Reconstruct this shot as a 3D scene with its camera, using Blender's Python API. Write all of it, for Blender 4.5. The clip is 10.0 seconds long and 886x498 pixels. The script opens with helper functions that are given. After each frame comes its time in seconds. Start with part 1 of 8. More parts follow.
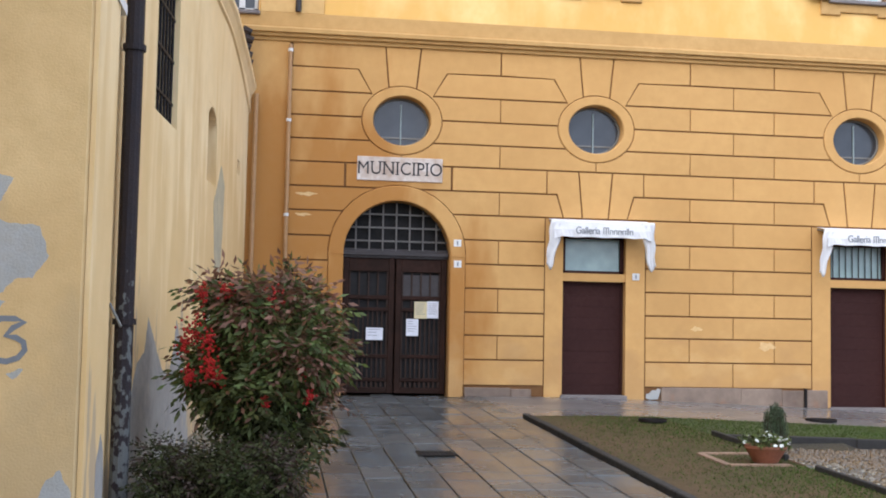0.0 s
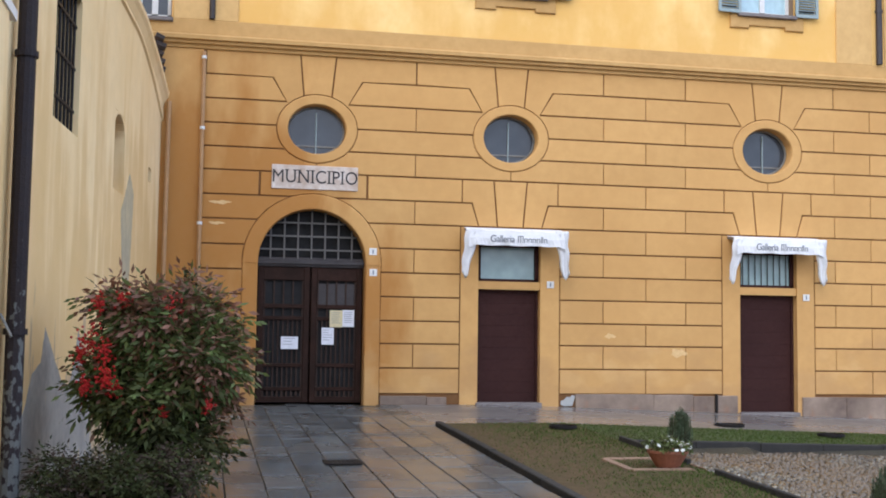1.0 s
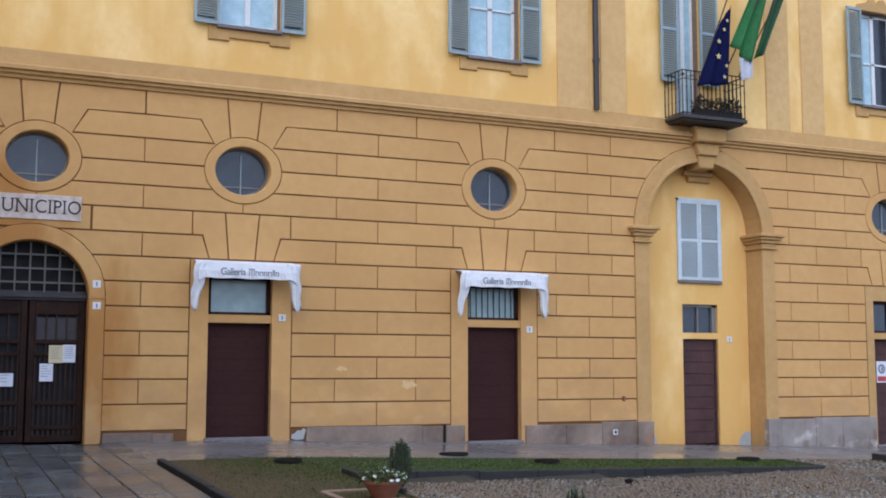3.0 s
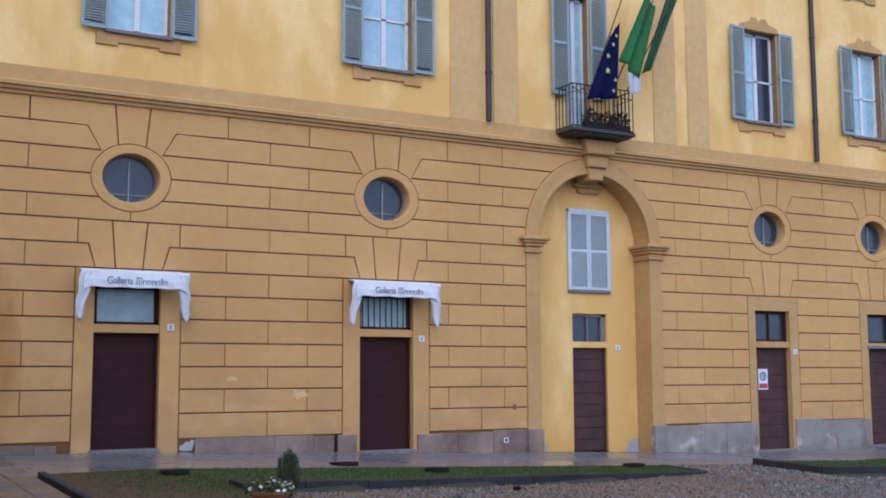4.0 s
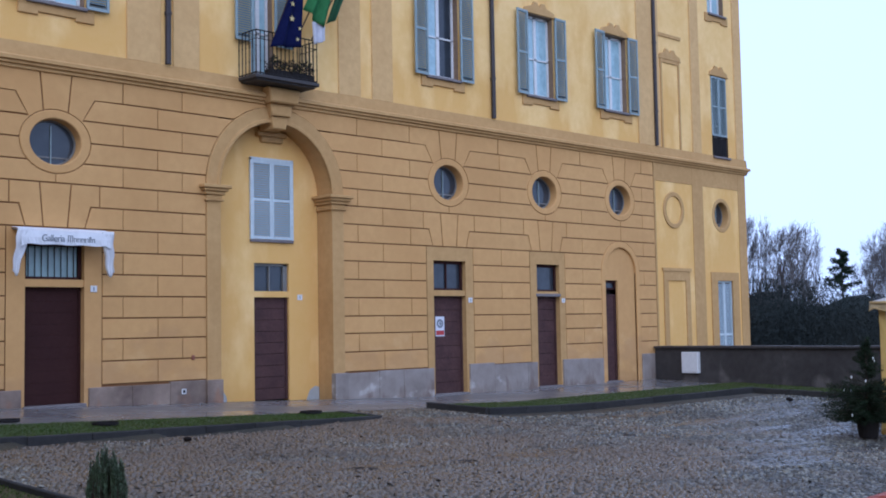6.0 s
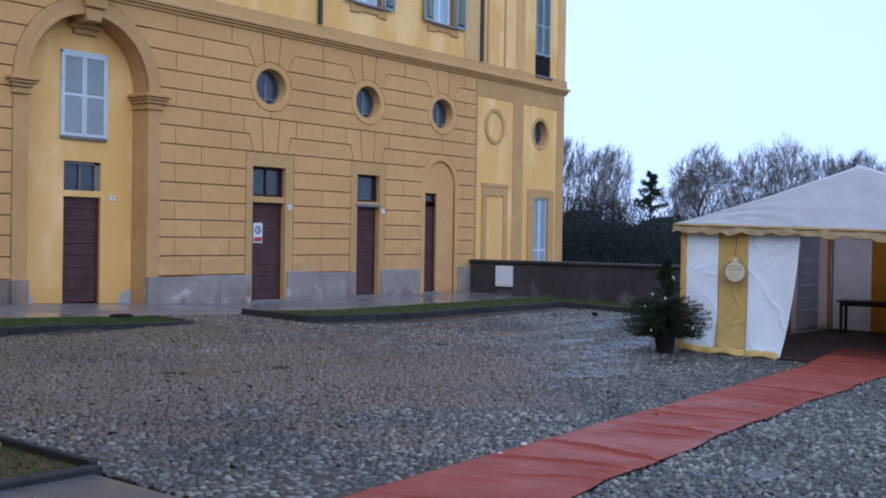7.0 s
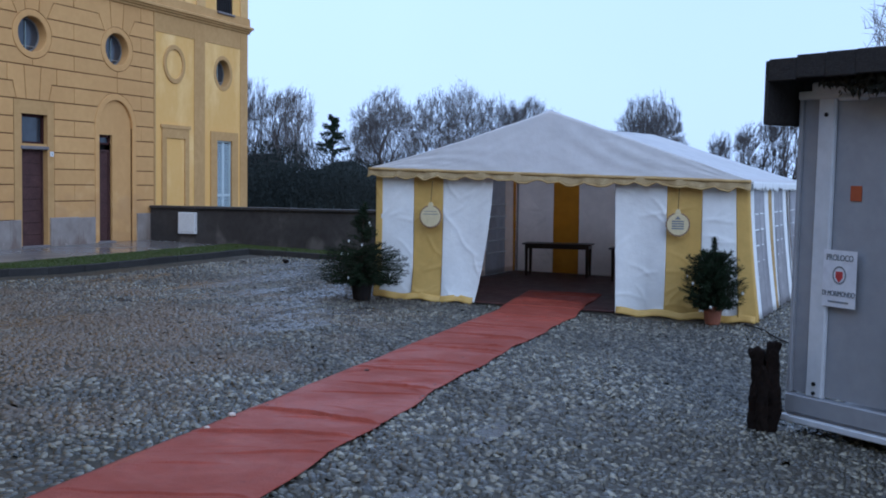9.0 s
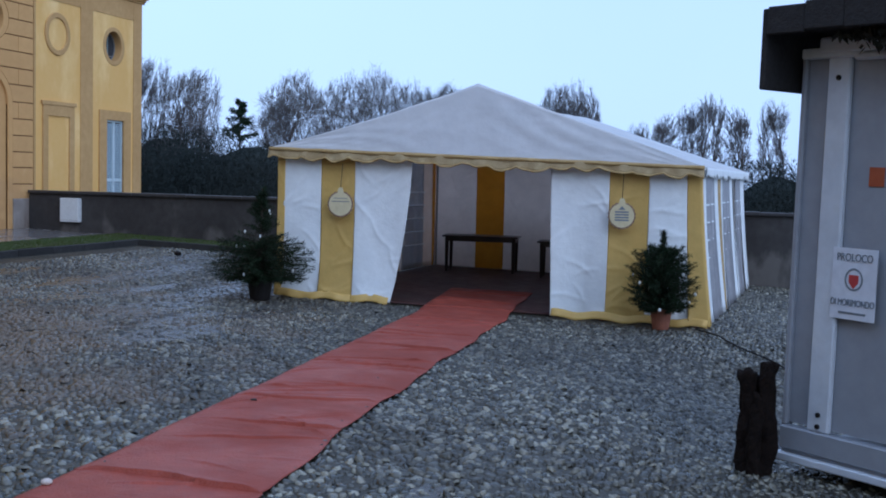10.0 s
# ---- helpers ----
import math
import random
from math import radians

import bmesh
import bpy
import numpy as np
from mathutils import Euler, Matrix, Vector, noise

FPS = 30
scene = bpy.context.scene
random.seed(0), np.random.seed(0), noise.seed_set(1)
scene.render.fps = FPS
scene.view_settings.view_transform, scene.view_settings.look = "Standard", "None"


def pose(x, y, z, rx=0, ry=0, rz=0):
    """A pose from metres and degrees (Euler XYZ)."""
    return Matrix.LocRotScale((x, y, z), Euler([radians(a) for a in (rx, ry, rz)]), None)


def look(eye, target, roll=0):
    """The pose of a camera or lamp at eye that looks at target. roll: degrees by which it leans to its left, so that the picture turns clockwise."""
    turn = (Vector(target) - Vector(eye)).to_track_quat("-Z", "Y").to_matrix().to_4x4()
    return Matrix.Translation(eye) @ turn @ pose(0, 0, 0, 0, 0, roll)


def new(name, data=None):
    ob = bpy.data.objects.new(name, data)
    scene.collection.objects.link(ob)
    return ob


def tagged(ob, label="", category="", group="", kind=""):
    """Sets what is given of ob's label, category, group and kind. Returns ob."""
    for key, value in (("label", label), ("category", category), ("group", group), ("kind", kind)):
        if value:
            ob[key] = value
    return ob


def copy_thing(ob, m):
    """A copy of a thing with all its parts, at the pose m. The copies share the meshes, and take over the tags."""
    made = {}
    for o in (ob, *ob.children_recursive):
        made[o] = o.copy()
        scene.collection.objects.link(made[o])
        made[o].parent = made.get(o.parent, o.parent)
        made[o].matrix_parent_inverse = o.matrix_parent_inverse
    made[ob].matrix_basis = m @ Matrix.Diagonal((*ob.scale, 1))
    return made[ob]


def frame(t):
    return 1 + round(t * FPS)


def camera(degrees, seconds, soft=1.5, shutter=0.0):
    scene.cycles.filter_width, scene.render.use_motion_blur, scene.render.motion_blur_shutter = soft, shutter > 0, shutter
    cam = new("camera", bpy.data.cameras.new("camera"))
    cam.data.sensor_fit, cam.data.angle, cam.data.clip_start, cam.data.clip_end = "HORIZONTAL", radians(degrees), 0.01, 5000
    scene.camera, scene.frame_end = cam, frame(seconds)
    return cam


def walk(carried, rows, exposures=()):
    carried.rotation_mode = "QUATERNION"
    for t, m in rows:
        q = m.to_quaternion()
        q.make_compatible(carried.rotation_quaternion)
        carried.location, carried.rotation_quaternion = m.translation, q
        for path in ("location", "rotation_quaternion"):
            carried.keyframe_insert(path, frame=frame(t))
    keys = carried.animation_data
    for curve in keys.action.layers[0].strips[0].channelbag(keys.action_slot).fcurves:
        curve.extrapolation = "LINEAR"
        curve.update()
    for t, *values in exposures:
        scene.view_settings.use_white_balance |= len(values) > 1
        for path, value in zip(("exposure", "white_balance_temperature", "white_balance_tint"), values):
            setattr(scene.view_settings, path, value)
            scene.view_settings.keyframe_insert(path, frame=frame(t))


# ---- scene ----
cam = camera(42.39, 10.0, soft=1.85)
PATH = [
    (0, look((-2.800, -7.134, 1.202), (-1.344, 2.737, 1.866), 1.11)),
    (0.5, look((-2.670, -7.181, 1.199), (-0.924, 2.639, 1.926), 0.51)),
    (1, look((-2.535, -7.221, 1.201), (-0.492, 2.540, 1.950), 0.78)),
    (1.5, look((-2.415, -7.265, 1.205), (-0.065, 2.426, 1.962), 0.57)),
    (2, look((-2.328, -7.327, 1.208), (0.620, 2.194, 2.024), 0.61)),
    (2.5, look((-2.246, -7.379, 1.211), (1.173, 1.981, 2.048), 0.34)),
    (2.7, look((-2.220, -7.397, 1.211), (1.487, 1.852, 2.131), 0.20)),
    (3.8, look((-2.132, -7.500, 1.202), (2.568, 1.262, 2.420), -0.24)),
    (4, look((-2.115, -7.522, 1.199), (2.741, 1.147, 2.329), -0.25)),
    (4.5, look((-2.055, -7.579, 1.191), (3.244, 0.813, 2.408), -0.33)),
    (5, look((-1.963, -7.617, 1.185), (3.862, 0.445, 2.227), -0.92)),
    (5.2, look((-1.926, -7.633, 1.182), (4.103, 0.287, 2.210), -1.11)),
    (6.3, look((-1.790, -7.723, 1.166), (5.471, -0.860, 1.653), -0.82)),
    (6.5, look((-1.786, -7.732, 1.165), (5.624, -1.024, 1.469), -0.49)),
    (7, look((-1.819, -7.738, 1.168), (6.193, -1.756, 1.050), 0.91)),
    (7.5, look((-1.893, -7.709, 1.174), (6.559, -2.372, 0.889), 2.09)),
    (8, look((-2.016, -7.663, 1.202), (6.852, -3.066, 0.737), 1.84)),
    (8.5, look((-1.956, -7.473, 1.237), (7.214, -3.510, 0.783), 1.07)),
    (9, look((-1.166, -7.075, 1.187), (8.173, -3.546, 0.617), 0.73)),
    (9.6, look((0.394, -6.521, 1.110), (9.881, -3.405, 0.567), 1.57)),
    (10, look((1.170, -6.200, 1.072), (10.750, -3.403, 0.437), 1.37)),
]
EXPOSURES = [(0.0, 1.20, 6700, 13.6), (1.2, 1.02, 6480, 13.6), (2.5, 0.72, 6120, 14.5), (4.5, 0.40, 5470, 18.8), (6.5, 0.20, 5300, 18.3), (8.0, 0.08, 5260, 12.3), (10.0, -0.04, 5130, 11)]
walk(cam, PATH, EXPOSURES)

# ---------------------------------------------------------------- light
world = bpy.data.worlds.new("overcast_sky")
scene.world = world
world.use_nodes = True
wn, wl = world.node_tree.nodes, world.node_tree.links
bg = wn["Background"]
sky = wn.new("ShaderNodeTexSky")
sky.sky_type, sky.sun_disc = "NISHITA", False
sky.sun_elevation, sky.sun_rotation = radians(24), radians(200)
sky.air_density, sky.dust_density, sky.ozone_density = 1.0, 3.0, 2.0
tint = wn.new("ShaderNodeMixRGB")
tint.inputs[0].default_value = 0.86
wcoord, wnoise, clouds = wn.new("ShaderNodeTexCoord"), wn.new("ShaderNodeTexNoise"), wn.new("ShaderNodeMixRGB")
wnoise.inputs["Scale"].default_value, wnoise.inputs["Detail"].default_value = 1.8, 4
clouds.inputs[1].default_value = (7.4, 8.8, 11.1, 1)      # pale and grey parts of the cloud cover
clouds.inputs[2].default_value = (5.85, 7.1, 9.4, 1)
wl.new(wcoord.outputs["Generated"], wnoise.inputs["Vector"])
wl.new(wnoise.outputs["Fac"], clouds.inputs[0])
wl.new(clouds.outputs[0], tint.inputs[2])
wl.new(sky.outputs[0], tint.inputs[1])
wl.new(tint.outputs[0], bg.inputs[0])
bg.inputs[1].default_value = 0.122

sun_data = bpy.data.lights.new("sun", "SUN")
sun_data.energy, sun_data.angle, sun_data.color = 0.8, radians(60), (1.0, 0.96, 0.9)
sun_ob = new("sun", sun_data)
sun_ob.matrix_world = look((-24, -16, 28), (4, 12, 0))

# ---------------------------------------------------------------- materials
def mat(name, c1, c2=None, big=0.6, small=9.0, rough=0.85, bump=0.15, metal=0.0, c3=None, wet=None, vary=0.0, amount=1.0, fine=60.0, spec=0.5):
    """Two scales of colour variation and fine relief, in world metres. vary: change from piece to piece. wet: (low, high) roughness patches."""
    m = bpy.data.materials.new(name)
    m.use_nodes = True
    n, l = m.node_tree.nodes, m.node_tree.links
    b = n["Principled BSDF"]
    geo = n.new("ShaderNodeNewGeometry")
    def noise_tex(s, detail=5, rough_=0.6):
        t = n.new("ShaderNodeTexNoise")
        t.inputs["Scale"].default_value, t.inputs["Detail"].default_value, t.inputs["Roughness"].default_value = s, detail, rough_
        l.new(geo.outputs["Position"], t.inputs["Vector"])
        return t
    def mix(fac, a, c, mode="MIX"):
        x = n.new("ShaderNodeMixRGB")
        x.blend_type = mode
        if isinstance(fac, float):
            x.inputs[0].default_value = fac
        else:
            l.new(fac, x.inputs[0])
        for k, v in ((1, a), (2, c)):
            if isinstance(v, tuple):
                x.inputs[k].default_value = (*v, 1)
            else:
                l.new(v, x.inputs[k])
        return x.outputs[0]
    def ramp(src, lo, hi, a=0.0, z=1.0):
        r = n.new("ShaderNodeMapRange")
        r.inputs[1].default_value, r.inputs[2].default_value, r.inputs[3].default_value, r.inputs[4].default_value = lo, hi, a, z
        l.new(src, r.inputs[0])
        return r.outputs[0]
    c2 = c2 or tuple(v * 0.8 for v in c1)
    nb, ns = noise_tex(big), noise_tex(small)
    col = mix(ramp(nb.outputs["Fac"], 0.32, 0.68, 0.0, amount), c1, c2)
    col = mix(ramp(ns.outputs["Fac"], 0.35, 0.75, 0.0, 0.55 * amount), col, c3 or tuple(v * 0.82 for v in c2))
    if vary:
        oi = n.new("ShaderNodeObjectInfo")
        isl = geo.outputs["Random Per Island"]
        add = n.new("ShaderNodeMath"); add.operation = "ADD"
        l.new(oi.outputs["Random"], add.inputs[0]); l.new(isl, add.inputs[1])
        fr = n.new("ShaderNodeMath"); fr.operation = "FRACT"
        l.new(add.outputs[0], fr.inputs[0])
        hsv = n.new("ShaderNodeHueSaturation")
        pw = n.new("ShaderNodeMath"); pw.operation = "POWER"
        l.new(fr.outputs[0], pw.inputs[0]); pw.inputs[1].default_value = 3.0 if vary > 0.6 else 1.0      # few pale ones among many dark
        l.new(ramp(pw.outputs[0], 0, 1, 1 - vary * (0.6 if vary > 0.6 else 1), 1 + vary * (2.1 if vary > 0.6 else 1)), hsv.inputs["Value"])
        l.new(col, hsv.inputs["Color"])
        col = hsv.outputs[0]
    l.new(col, b.inputs["Base Color"])
    if wet:
        l.new(ramp(nb.outputs["Fac"], 0.4, 0.6, wet[0], wet[1]), b.inputs["Roughness"])
    else:
        l.new(ramp(ns.outputs["Fac"], 0.3, 0.7, max(rough - 0.08, 0.02), min(rough + 0.08, 1)), b.inputs["Roughness"])
    b.inputs["Metallic"].default_value = metal
    b.inputs["Specular IOR Level"].default_value = spec
    if bump:
        nf = noise_tex(fine, 3)
        ad = n.new("ShaderNodeMath"); ad.operation = "ADD"
        l.new(nf.outputs["Fac"], ad.inputs[0]); l.new(ns.outputs["Fac"], ad.inputs[1])
        bp = n.new("ShaderNodeBump")
        bp.inputs["Strength"].default_value, bp.inputs["Distance"].default_value = bump, 0.02
        l.new(ad.outputs[0], bp.inputs["Height"])
        l.new(bp.outputs[0], b.inputs["Normal"])
    return m


def streaked(m, colour, low, high, zlow, zhigh, scale=(1.6, 1.6, 0.25), strength=0.8, xr=None, yr=None):
    """Run-off stains and flaking with ragged outlines over a base material, between two heights; xr keeps them to a stretch of the wall."""
    n, l = m.node_tree.nodes, m.node_tree.links
    b = n["Principled BSDF"]
    base = b.inputs["Base Color"].links[0].from_socket
    geo = n.new("ShaderNodeNewGeometry")
    mp = n.new("ShaderNodeMapping")
    mp.inputs["Scale"].default_value = scale
    l.new(geo.outputs["Position"], mp.inputs["Vector"])
    t = n.new("ShaderNodeTexNoise")
    t.inputs["Scale"].default_value, t.inputs["Detail"].default_value = 1.5, 8
    l.new(mp.outputs[0], t.inputs["Vector"])
    sep = n.new("ShaderNodeSeparateXYZ")
    l.new(geo.outputs["Position"], sep.inputs[0])
    def rng(src, a, c, p, q):
        r = n.new("ShaderNodeMapRange")
        for k, v in enumerate((a, c, p, q)):
            r.inputs[k + 1].default_value = v
        l.new(src, r.inputs[0])
        return r.outputs[0]
    def math_(op, a, c):
        x = n.new("ShaderNodeMath"); x.operation = op
        for k, v in ((0, a), (1, c)):
            if isinstance(v, float):
                x.inputs[k].default_value = v
            else:
                l.new(v, x.inputs[k])
        return x.outputs[0]
    f = math_("ADD", t.outputs["Fac"], rng(sep.outputs["Z"], zlow, zhigh, 0.22, -0.3))
    if xr:
        f = math_("ADD", f, rng(sep.outputs["X"], xr[0], xr[1], 0.0, -0.6))
    if yr:
        f = math_("ADD", f, rng(sep.outputs["Y"], yr[0], yr[1], -0.5, 0.0))
    f = math_("MULTIPLY", rng(f, low, high, 0.0, 1.0), strength)
    x = n.new("ShaderNodeMixRGB")
    l.new(f, x.inputs[0]); l.new(base, x.inputs[1])
    x.inputs[2].default_value = (*colour, 1)
    l.new(x.outputs[0], b.inputs["Base Color"])
    return m


OCHRE = streaked(mat("ochre_stucco", (0.60, 0.350, 0.127), (0.53, 0.294, 0.100), 0.5, 5, 0.9, 0.14, vary=0.04, c3=(0.48, 0.27, 0.10)), (0.40, 0.175, 0.04), 0.40, 0.62, 2.0, 9.5, (0.9, 0.9, 0.35), 0.9, (-1.0, 2.8))
OCHRE = streaked(OCHRE, (0.68, 0.45, 0.21), 0.68, 0.82, 0.4, 3.0, (1.3, 1.3, 1.6), 0.25)
OCHRE = streaked(OCHRE, (0.44, 0.25, 0.10), 0.60, 0.74, 0.2, 2.6, (0.7, 0.7, 1.1), 0.55)
TAN = mat("tan_trim_stucco", (0.53, 0.325, 0.125), (0.46, 0.27, 0.095), 0.7, 6, 0.9, 0.12)
PILASTER = mat("faded_tan_pilaster", (0.66, 0.43, 0.18), (0.58, 0.36, 0.14), 0.7, 6, 0.9, 0.12)
GROOVE = mat("groove_mortar", (0.20, 0.092, 0.03), (0.15, 0.068, 0.022), 0.7, 6, 0.95, 0.1)
YELLOW = streaked(streaked(mat("yellow_stucco", (0.87, 0.605, 0.262), (0.79, 0.51, 0.180), 0.9, 5, 0.9, 0.12, c3=(0.74, 0.47, 0.15)), (0.60, 0.30, 0.07), 0.55, 0.75, -0.5, 1.2, (1.2, 1.2, 0.5), 0.7), (0.68, 0.385, 0.10), 0.53, 0.72, 5.0, 18.0, (0.9, 0.9, 0.4), 0.75)
OLDYELLOW = streaked(streaked(mat("weathered_yellow_plaster", (0.87, 0.68, 0.40), (0.78, 0.57, 0.29), 0.5, 3.5, 0.92, 0.25, c3=(0.72, 0.55, 0.31)), (0.30, 0.30, 0.29), 0.47, 0.51, -1.6, 2.4, (2.2, 2.2, 0.6), 0.9), (0.60, 0.37, 0.13), 0.52, 0.66, 1.0, 9.0, (1.4, 1.4, 0.25), 0.5)
BUTTRESS = streaked(mat("flaking_buff_plaster", (0.72, 0.52, 0.26), (0.64, 0.44, 0.205), 0.7, 4, 0.92, 0.25), (0.48, 0.36, 0.20), 0.56, 0.66, 0.3, 3.2, (0.8, 0.8, 0.6), 0.5)
WALLFLAKE = streaked(mat("flaked_wall_render", (0.33, 0.32, 0.30), (0.20, 0.19, 0.18), 2.2, 9, 0.92, 0.4, c3=(0.42, 0.39, 0.34)), (0.62, 0.46, 0.24), 0.52, 0.60, -2.0, 1.6, (2.4, 2.4, 0.9), 0.8)
WALLSTAIN = streaked(mat("damp_wall_stain", (0.50, 0.43, 0.28), (0.40, 0.36, 0.26), 2.0, 8, 0.92, 0.25), (0.76, 0.54, 0.25), 0.50, 0.60, -2.0, 6.0, (3, 3, 0.5), 0.9)
PALESCUFF = mat("pale_scuffed_plaster", (0.72, 0.50, 0.25), (0.64, 0.42, 0.19), 6, 20, 0.9, 0.2)
BAREPATCH = mat("bare_grey_render", (0.44, 0.46, 0.46), (0.35, 0.37, 0.37), 3, 14, 0.92, 0.3, c3=(0.40, 0.38, 0.33))
PLINTH = streaked(mat("plinth_stone", (0.30, 0.225, 0.17), (0.125, 0.086, 0.066), 1.6, 9, 0.75, 0.35, vary=0.10, c3=(0.20, 0.15, 0.115)), (0.30, 0.15, 0.08), 0.50, 0.62, -1.0, 0.6, (2.2, 2.2, 1.2), 0.6)
PLINTH = streaked(PLINTH, (0.085, 0.062, 0.052), 0.52, 0.66, -0.6, 0.35, (1.2, 1.2, 0.9), 0.7)
PALEPLINTH = streaked(mat("pale_plinth_stone", (0.33, 0.29, 0.255), (0.20, 0.165, 0.14), 1.9, 9, 0.75, 0.3, vary=0.10, c3=(0.27, 0.235, 0.21)), (0.15, 0.10, 0.075), 0.46, 0.60, -1.2, 0.5, (2.6, 2.6, 0.8), 0.75)
PALEPLINTH = streaked(PALEPLINTH, (0.56, 0.53, 0.49), 0.56, 0.64, -2.0, 1.6, (1.1, 1.1, 1.4), 0.6)
DOOR = mat("brown_painted_planks", (0.046, 0.018, 0.016), (0.036, 0.014, 0.013), 1.5, 14, 0.7, 0.1, spec=0.12)
OLDDOOR = mat("worn_brown_planks", (0.098, 0.050, 0.046), (0.060, 0.031, 0.030), 2.5, 18, 0.7, 0.3, spec=0.2)
PORTAL = mat("dark_portal_wood", (0.040, 0.018, 0.013), (0.020, 0.010, 0.007), 2.0, 16, 0.6, 0.25, spec=0.12)
PORTALBAR = mat("worn_brown_bar", (0.056, 0.034, 0.026), (0.036, 0.022, 0.018), 3, 25, 0.6, 0.2, spec=0.12)
FANBAR = mat("dull_grey_bar", (0.125, 0.118, 0.110), (0.09, 0.085, 0.08), 3, 20, 0.6, 0.15)
IRON = mat("black_iron", (0.022, 0.019, 0.018), (0.015, 0.013, 0.013), 3, 30, 0.6, 0.15, spec=0.15)
GRILLE = mat("grey_painted_bars", (0.20, 0.20, 0.19), (0.14, 0.14, 0.13), 3, 20, 0.55, 0.15)
PIPE = mat("dark_pipe_metal", (0.05, 0.043, 0.045), (0.035, 0.03, 0.03), 2, 20, 0.45, 0.15, metal=0.4)
RUSTPIPE = streaked(mat("flaking_pipe_paint", (0.020, 0.017, 0.022), (0.030, 0.022, 0.022), 4, 30, 0.6, 0.3, spec=0.2), (0.35, 0.38, 0.36), 0.60, 0.66, -0.5, 4.0, (14, 14, 9), 0.28)
COPPER = mat("ochre_downpipe", (0.44, 0.25, 0.11), (0.36, 0.2, 0.09), 1.5, 10, 0.55, 0.1)
SHUTTER = mat("blue_grey_shutter", (0.20, 0.265, 0.275), (0.165, 0.225, 0.235), 2, 14, 0.6, 0.1)
SHUTLIGHT = mat("pale_shutter_frame", (0.285, 0.36, 0.37), (0.24, 0.31, 0.32), 2, 14, 0.6, 0.08)
PALESHUT = mat("faded_blue_shutter", (0.38, 0.465, 0.50), (0.33, 0.41, 0.445), 2, 14, 0.6, 0.1)
PALESHUTRIM = mat("faded_shutter_frame", (0.57, 0.65, 0.67), (0.50, 0.57, 0.59), 2, 14, 0.6, 0.08)
WHITE = mat("white_paint", (0.72, 0.73, 0.72), (0.64, 0.65, 0.65), 2, 14, 0.6, 0.08)
GLASS = mat("dull_window_glass", (0.040, 0.052, 0.066), (0.028, 0.036, 0.048), 1.5, 3, 0.14, 0.0, spec=0.5)
# pale blue of the mirrored sky is put into the pane colour
SKYGLASS = mat("sky_tinted_glass", (0.42, 0.60, 0.66), (0.32, 0.48, 0.54), 2.5, 5, 0.12, 0.0, spec=0.7)
CURTAIN = mat("frosted_transom_glass", (0.27, 0.40, 0.40), (0.22, 0.33, 0.34), 1.5, 3, 0.18, 0.0, spec=0.7)
REVEAL = mat("brown_window_reveal", (0.24, 0.165, 0.105), (0.2, 0.13, 0.08), 2, 10, 0.85, 0.1)
SILL = mat("grey_stone_sill", (0.20, 0.18, 0.17), (0.15, 0.13, 0.13), 2, 12, 0.7, 0.2)
# near-black for the unlit depth behind openings; the shade is in the colour
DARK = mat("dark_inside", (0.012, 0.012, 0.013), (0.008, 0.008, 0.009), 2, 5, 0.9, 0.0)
SLAB = mat("wet_grey_paving", (0.128, 0.136, 0.136), (0.078, 0.083, 0.084), 0.6, 7, 0.3, 0.12, wet=(0.10, 0.36), vary=0.22)
APRON = mat("wet_concrete_walk", (0.20, 0.19, 0.185), (0.15, 0.14, 0.135), 0.5, 6, 0.3, 0.08, wet=(0.14, 0.4), vary=0.08)
FORECOURT = mat("dark_wet_paving", (0.115, 0.110, 0.106), (0.080, 0.077, 0.075), 0.6, 7, 0.35, 0.12, wet=(0.22, 0.45))
COBBLE = mat("wet_river_cobble", (0.136, 0.132, 0.102), (0.038, 0.037, 0.029), 0.30, 16, 0.4, 0.25, wet=(0.10, 0.42), spec=0.60, vary=0.95, c3=(0.090, 0.074, 0.054))
COBBLE = streaked(COBBLE, (0.125, 0.086, 0.052), 0.28, 0.52, -3.0, 3.0, (0.5, 0.5, 0.5), 0.85, (10.0, 26.0), (-5.0, 1.5))
EARTH = mat("wet_earth_joint", (0.058, 0.050, 0.033), (0.036, 0.032, 0.023), 0.25, 6, 0.5, 0.6, wet=(0.36, 0.72), spec=0.28)
KERB = mat("dark_kerb_stone", (0.044, 0.042, 0.040), (0.027, 0.026, 0.025), 1.0, 12, 0.8, 0.3, vary=0.15, spec=0.2)
TURF = mat("mossy_turf", (0.045, 0.066, 0.018), (0.064, 0.060, 0.026), 0.45, 8, 0.95, 0.6, c3=(0.045, 0.055, 0.018))
BARETURF = mat("bare_mossy_soil", (0.120, 0.076, 0.042), (0.078, 0.066, 0.028), 0.6, 9, 0.95, 0.7, c3=(0.055, 0.038, 0.024), spec=0.15)
GRASS = mat("grass_blade", (0.058, 0.108, 0.020), (0.078, 0.100, 0.028), 0.8, 9, 0.85, 0.0, vary=0.35, spec=0.15)
TERRACOTTA = mat("terracotta", (0.30, 0.105, 0.055), (0.22, 0.08, 0.045), 4, 25, 0.7, 0.2)
BRICK = mat("edging_brick", (0.30, 0.19, 0.12), (0.22, 0.14, 0.10), 4, 20, 0.85, 0.3, vary=0.15)
SOIL = mat("potting_soil", (0.035, 0.026, 0.02), (0.025, 0.02, 0.015), 6, 40, 0.95, 0.5)
LEAF = mat("bush_leaf", (0.088, 0.150, 0.042), (0.115, 0.120, 0.040), 2.5, 12, 0.6, 0.0, vary=0.45, spec=0.3)
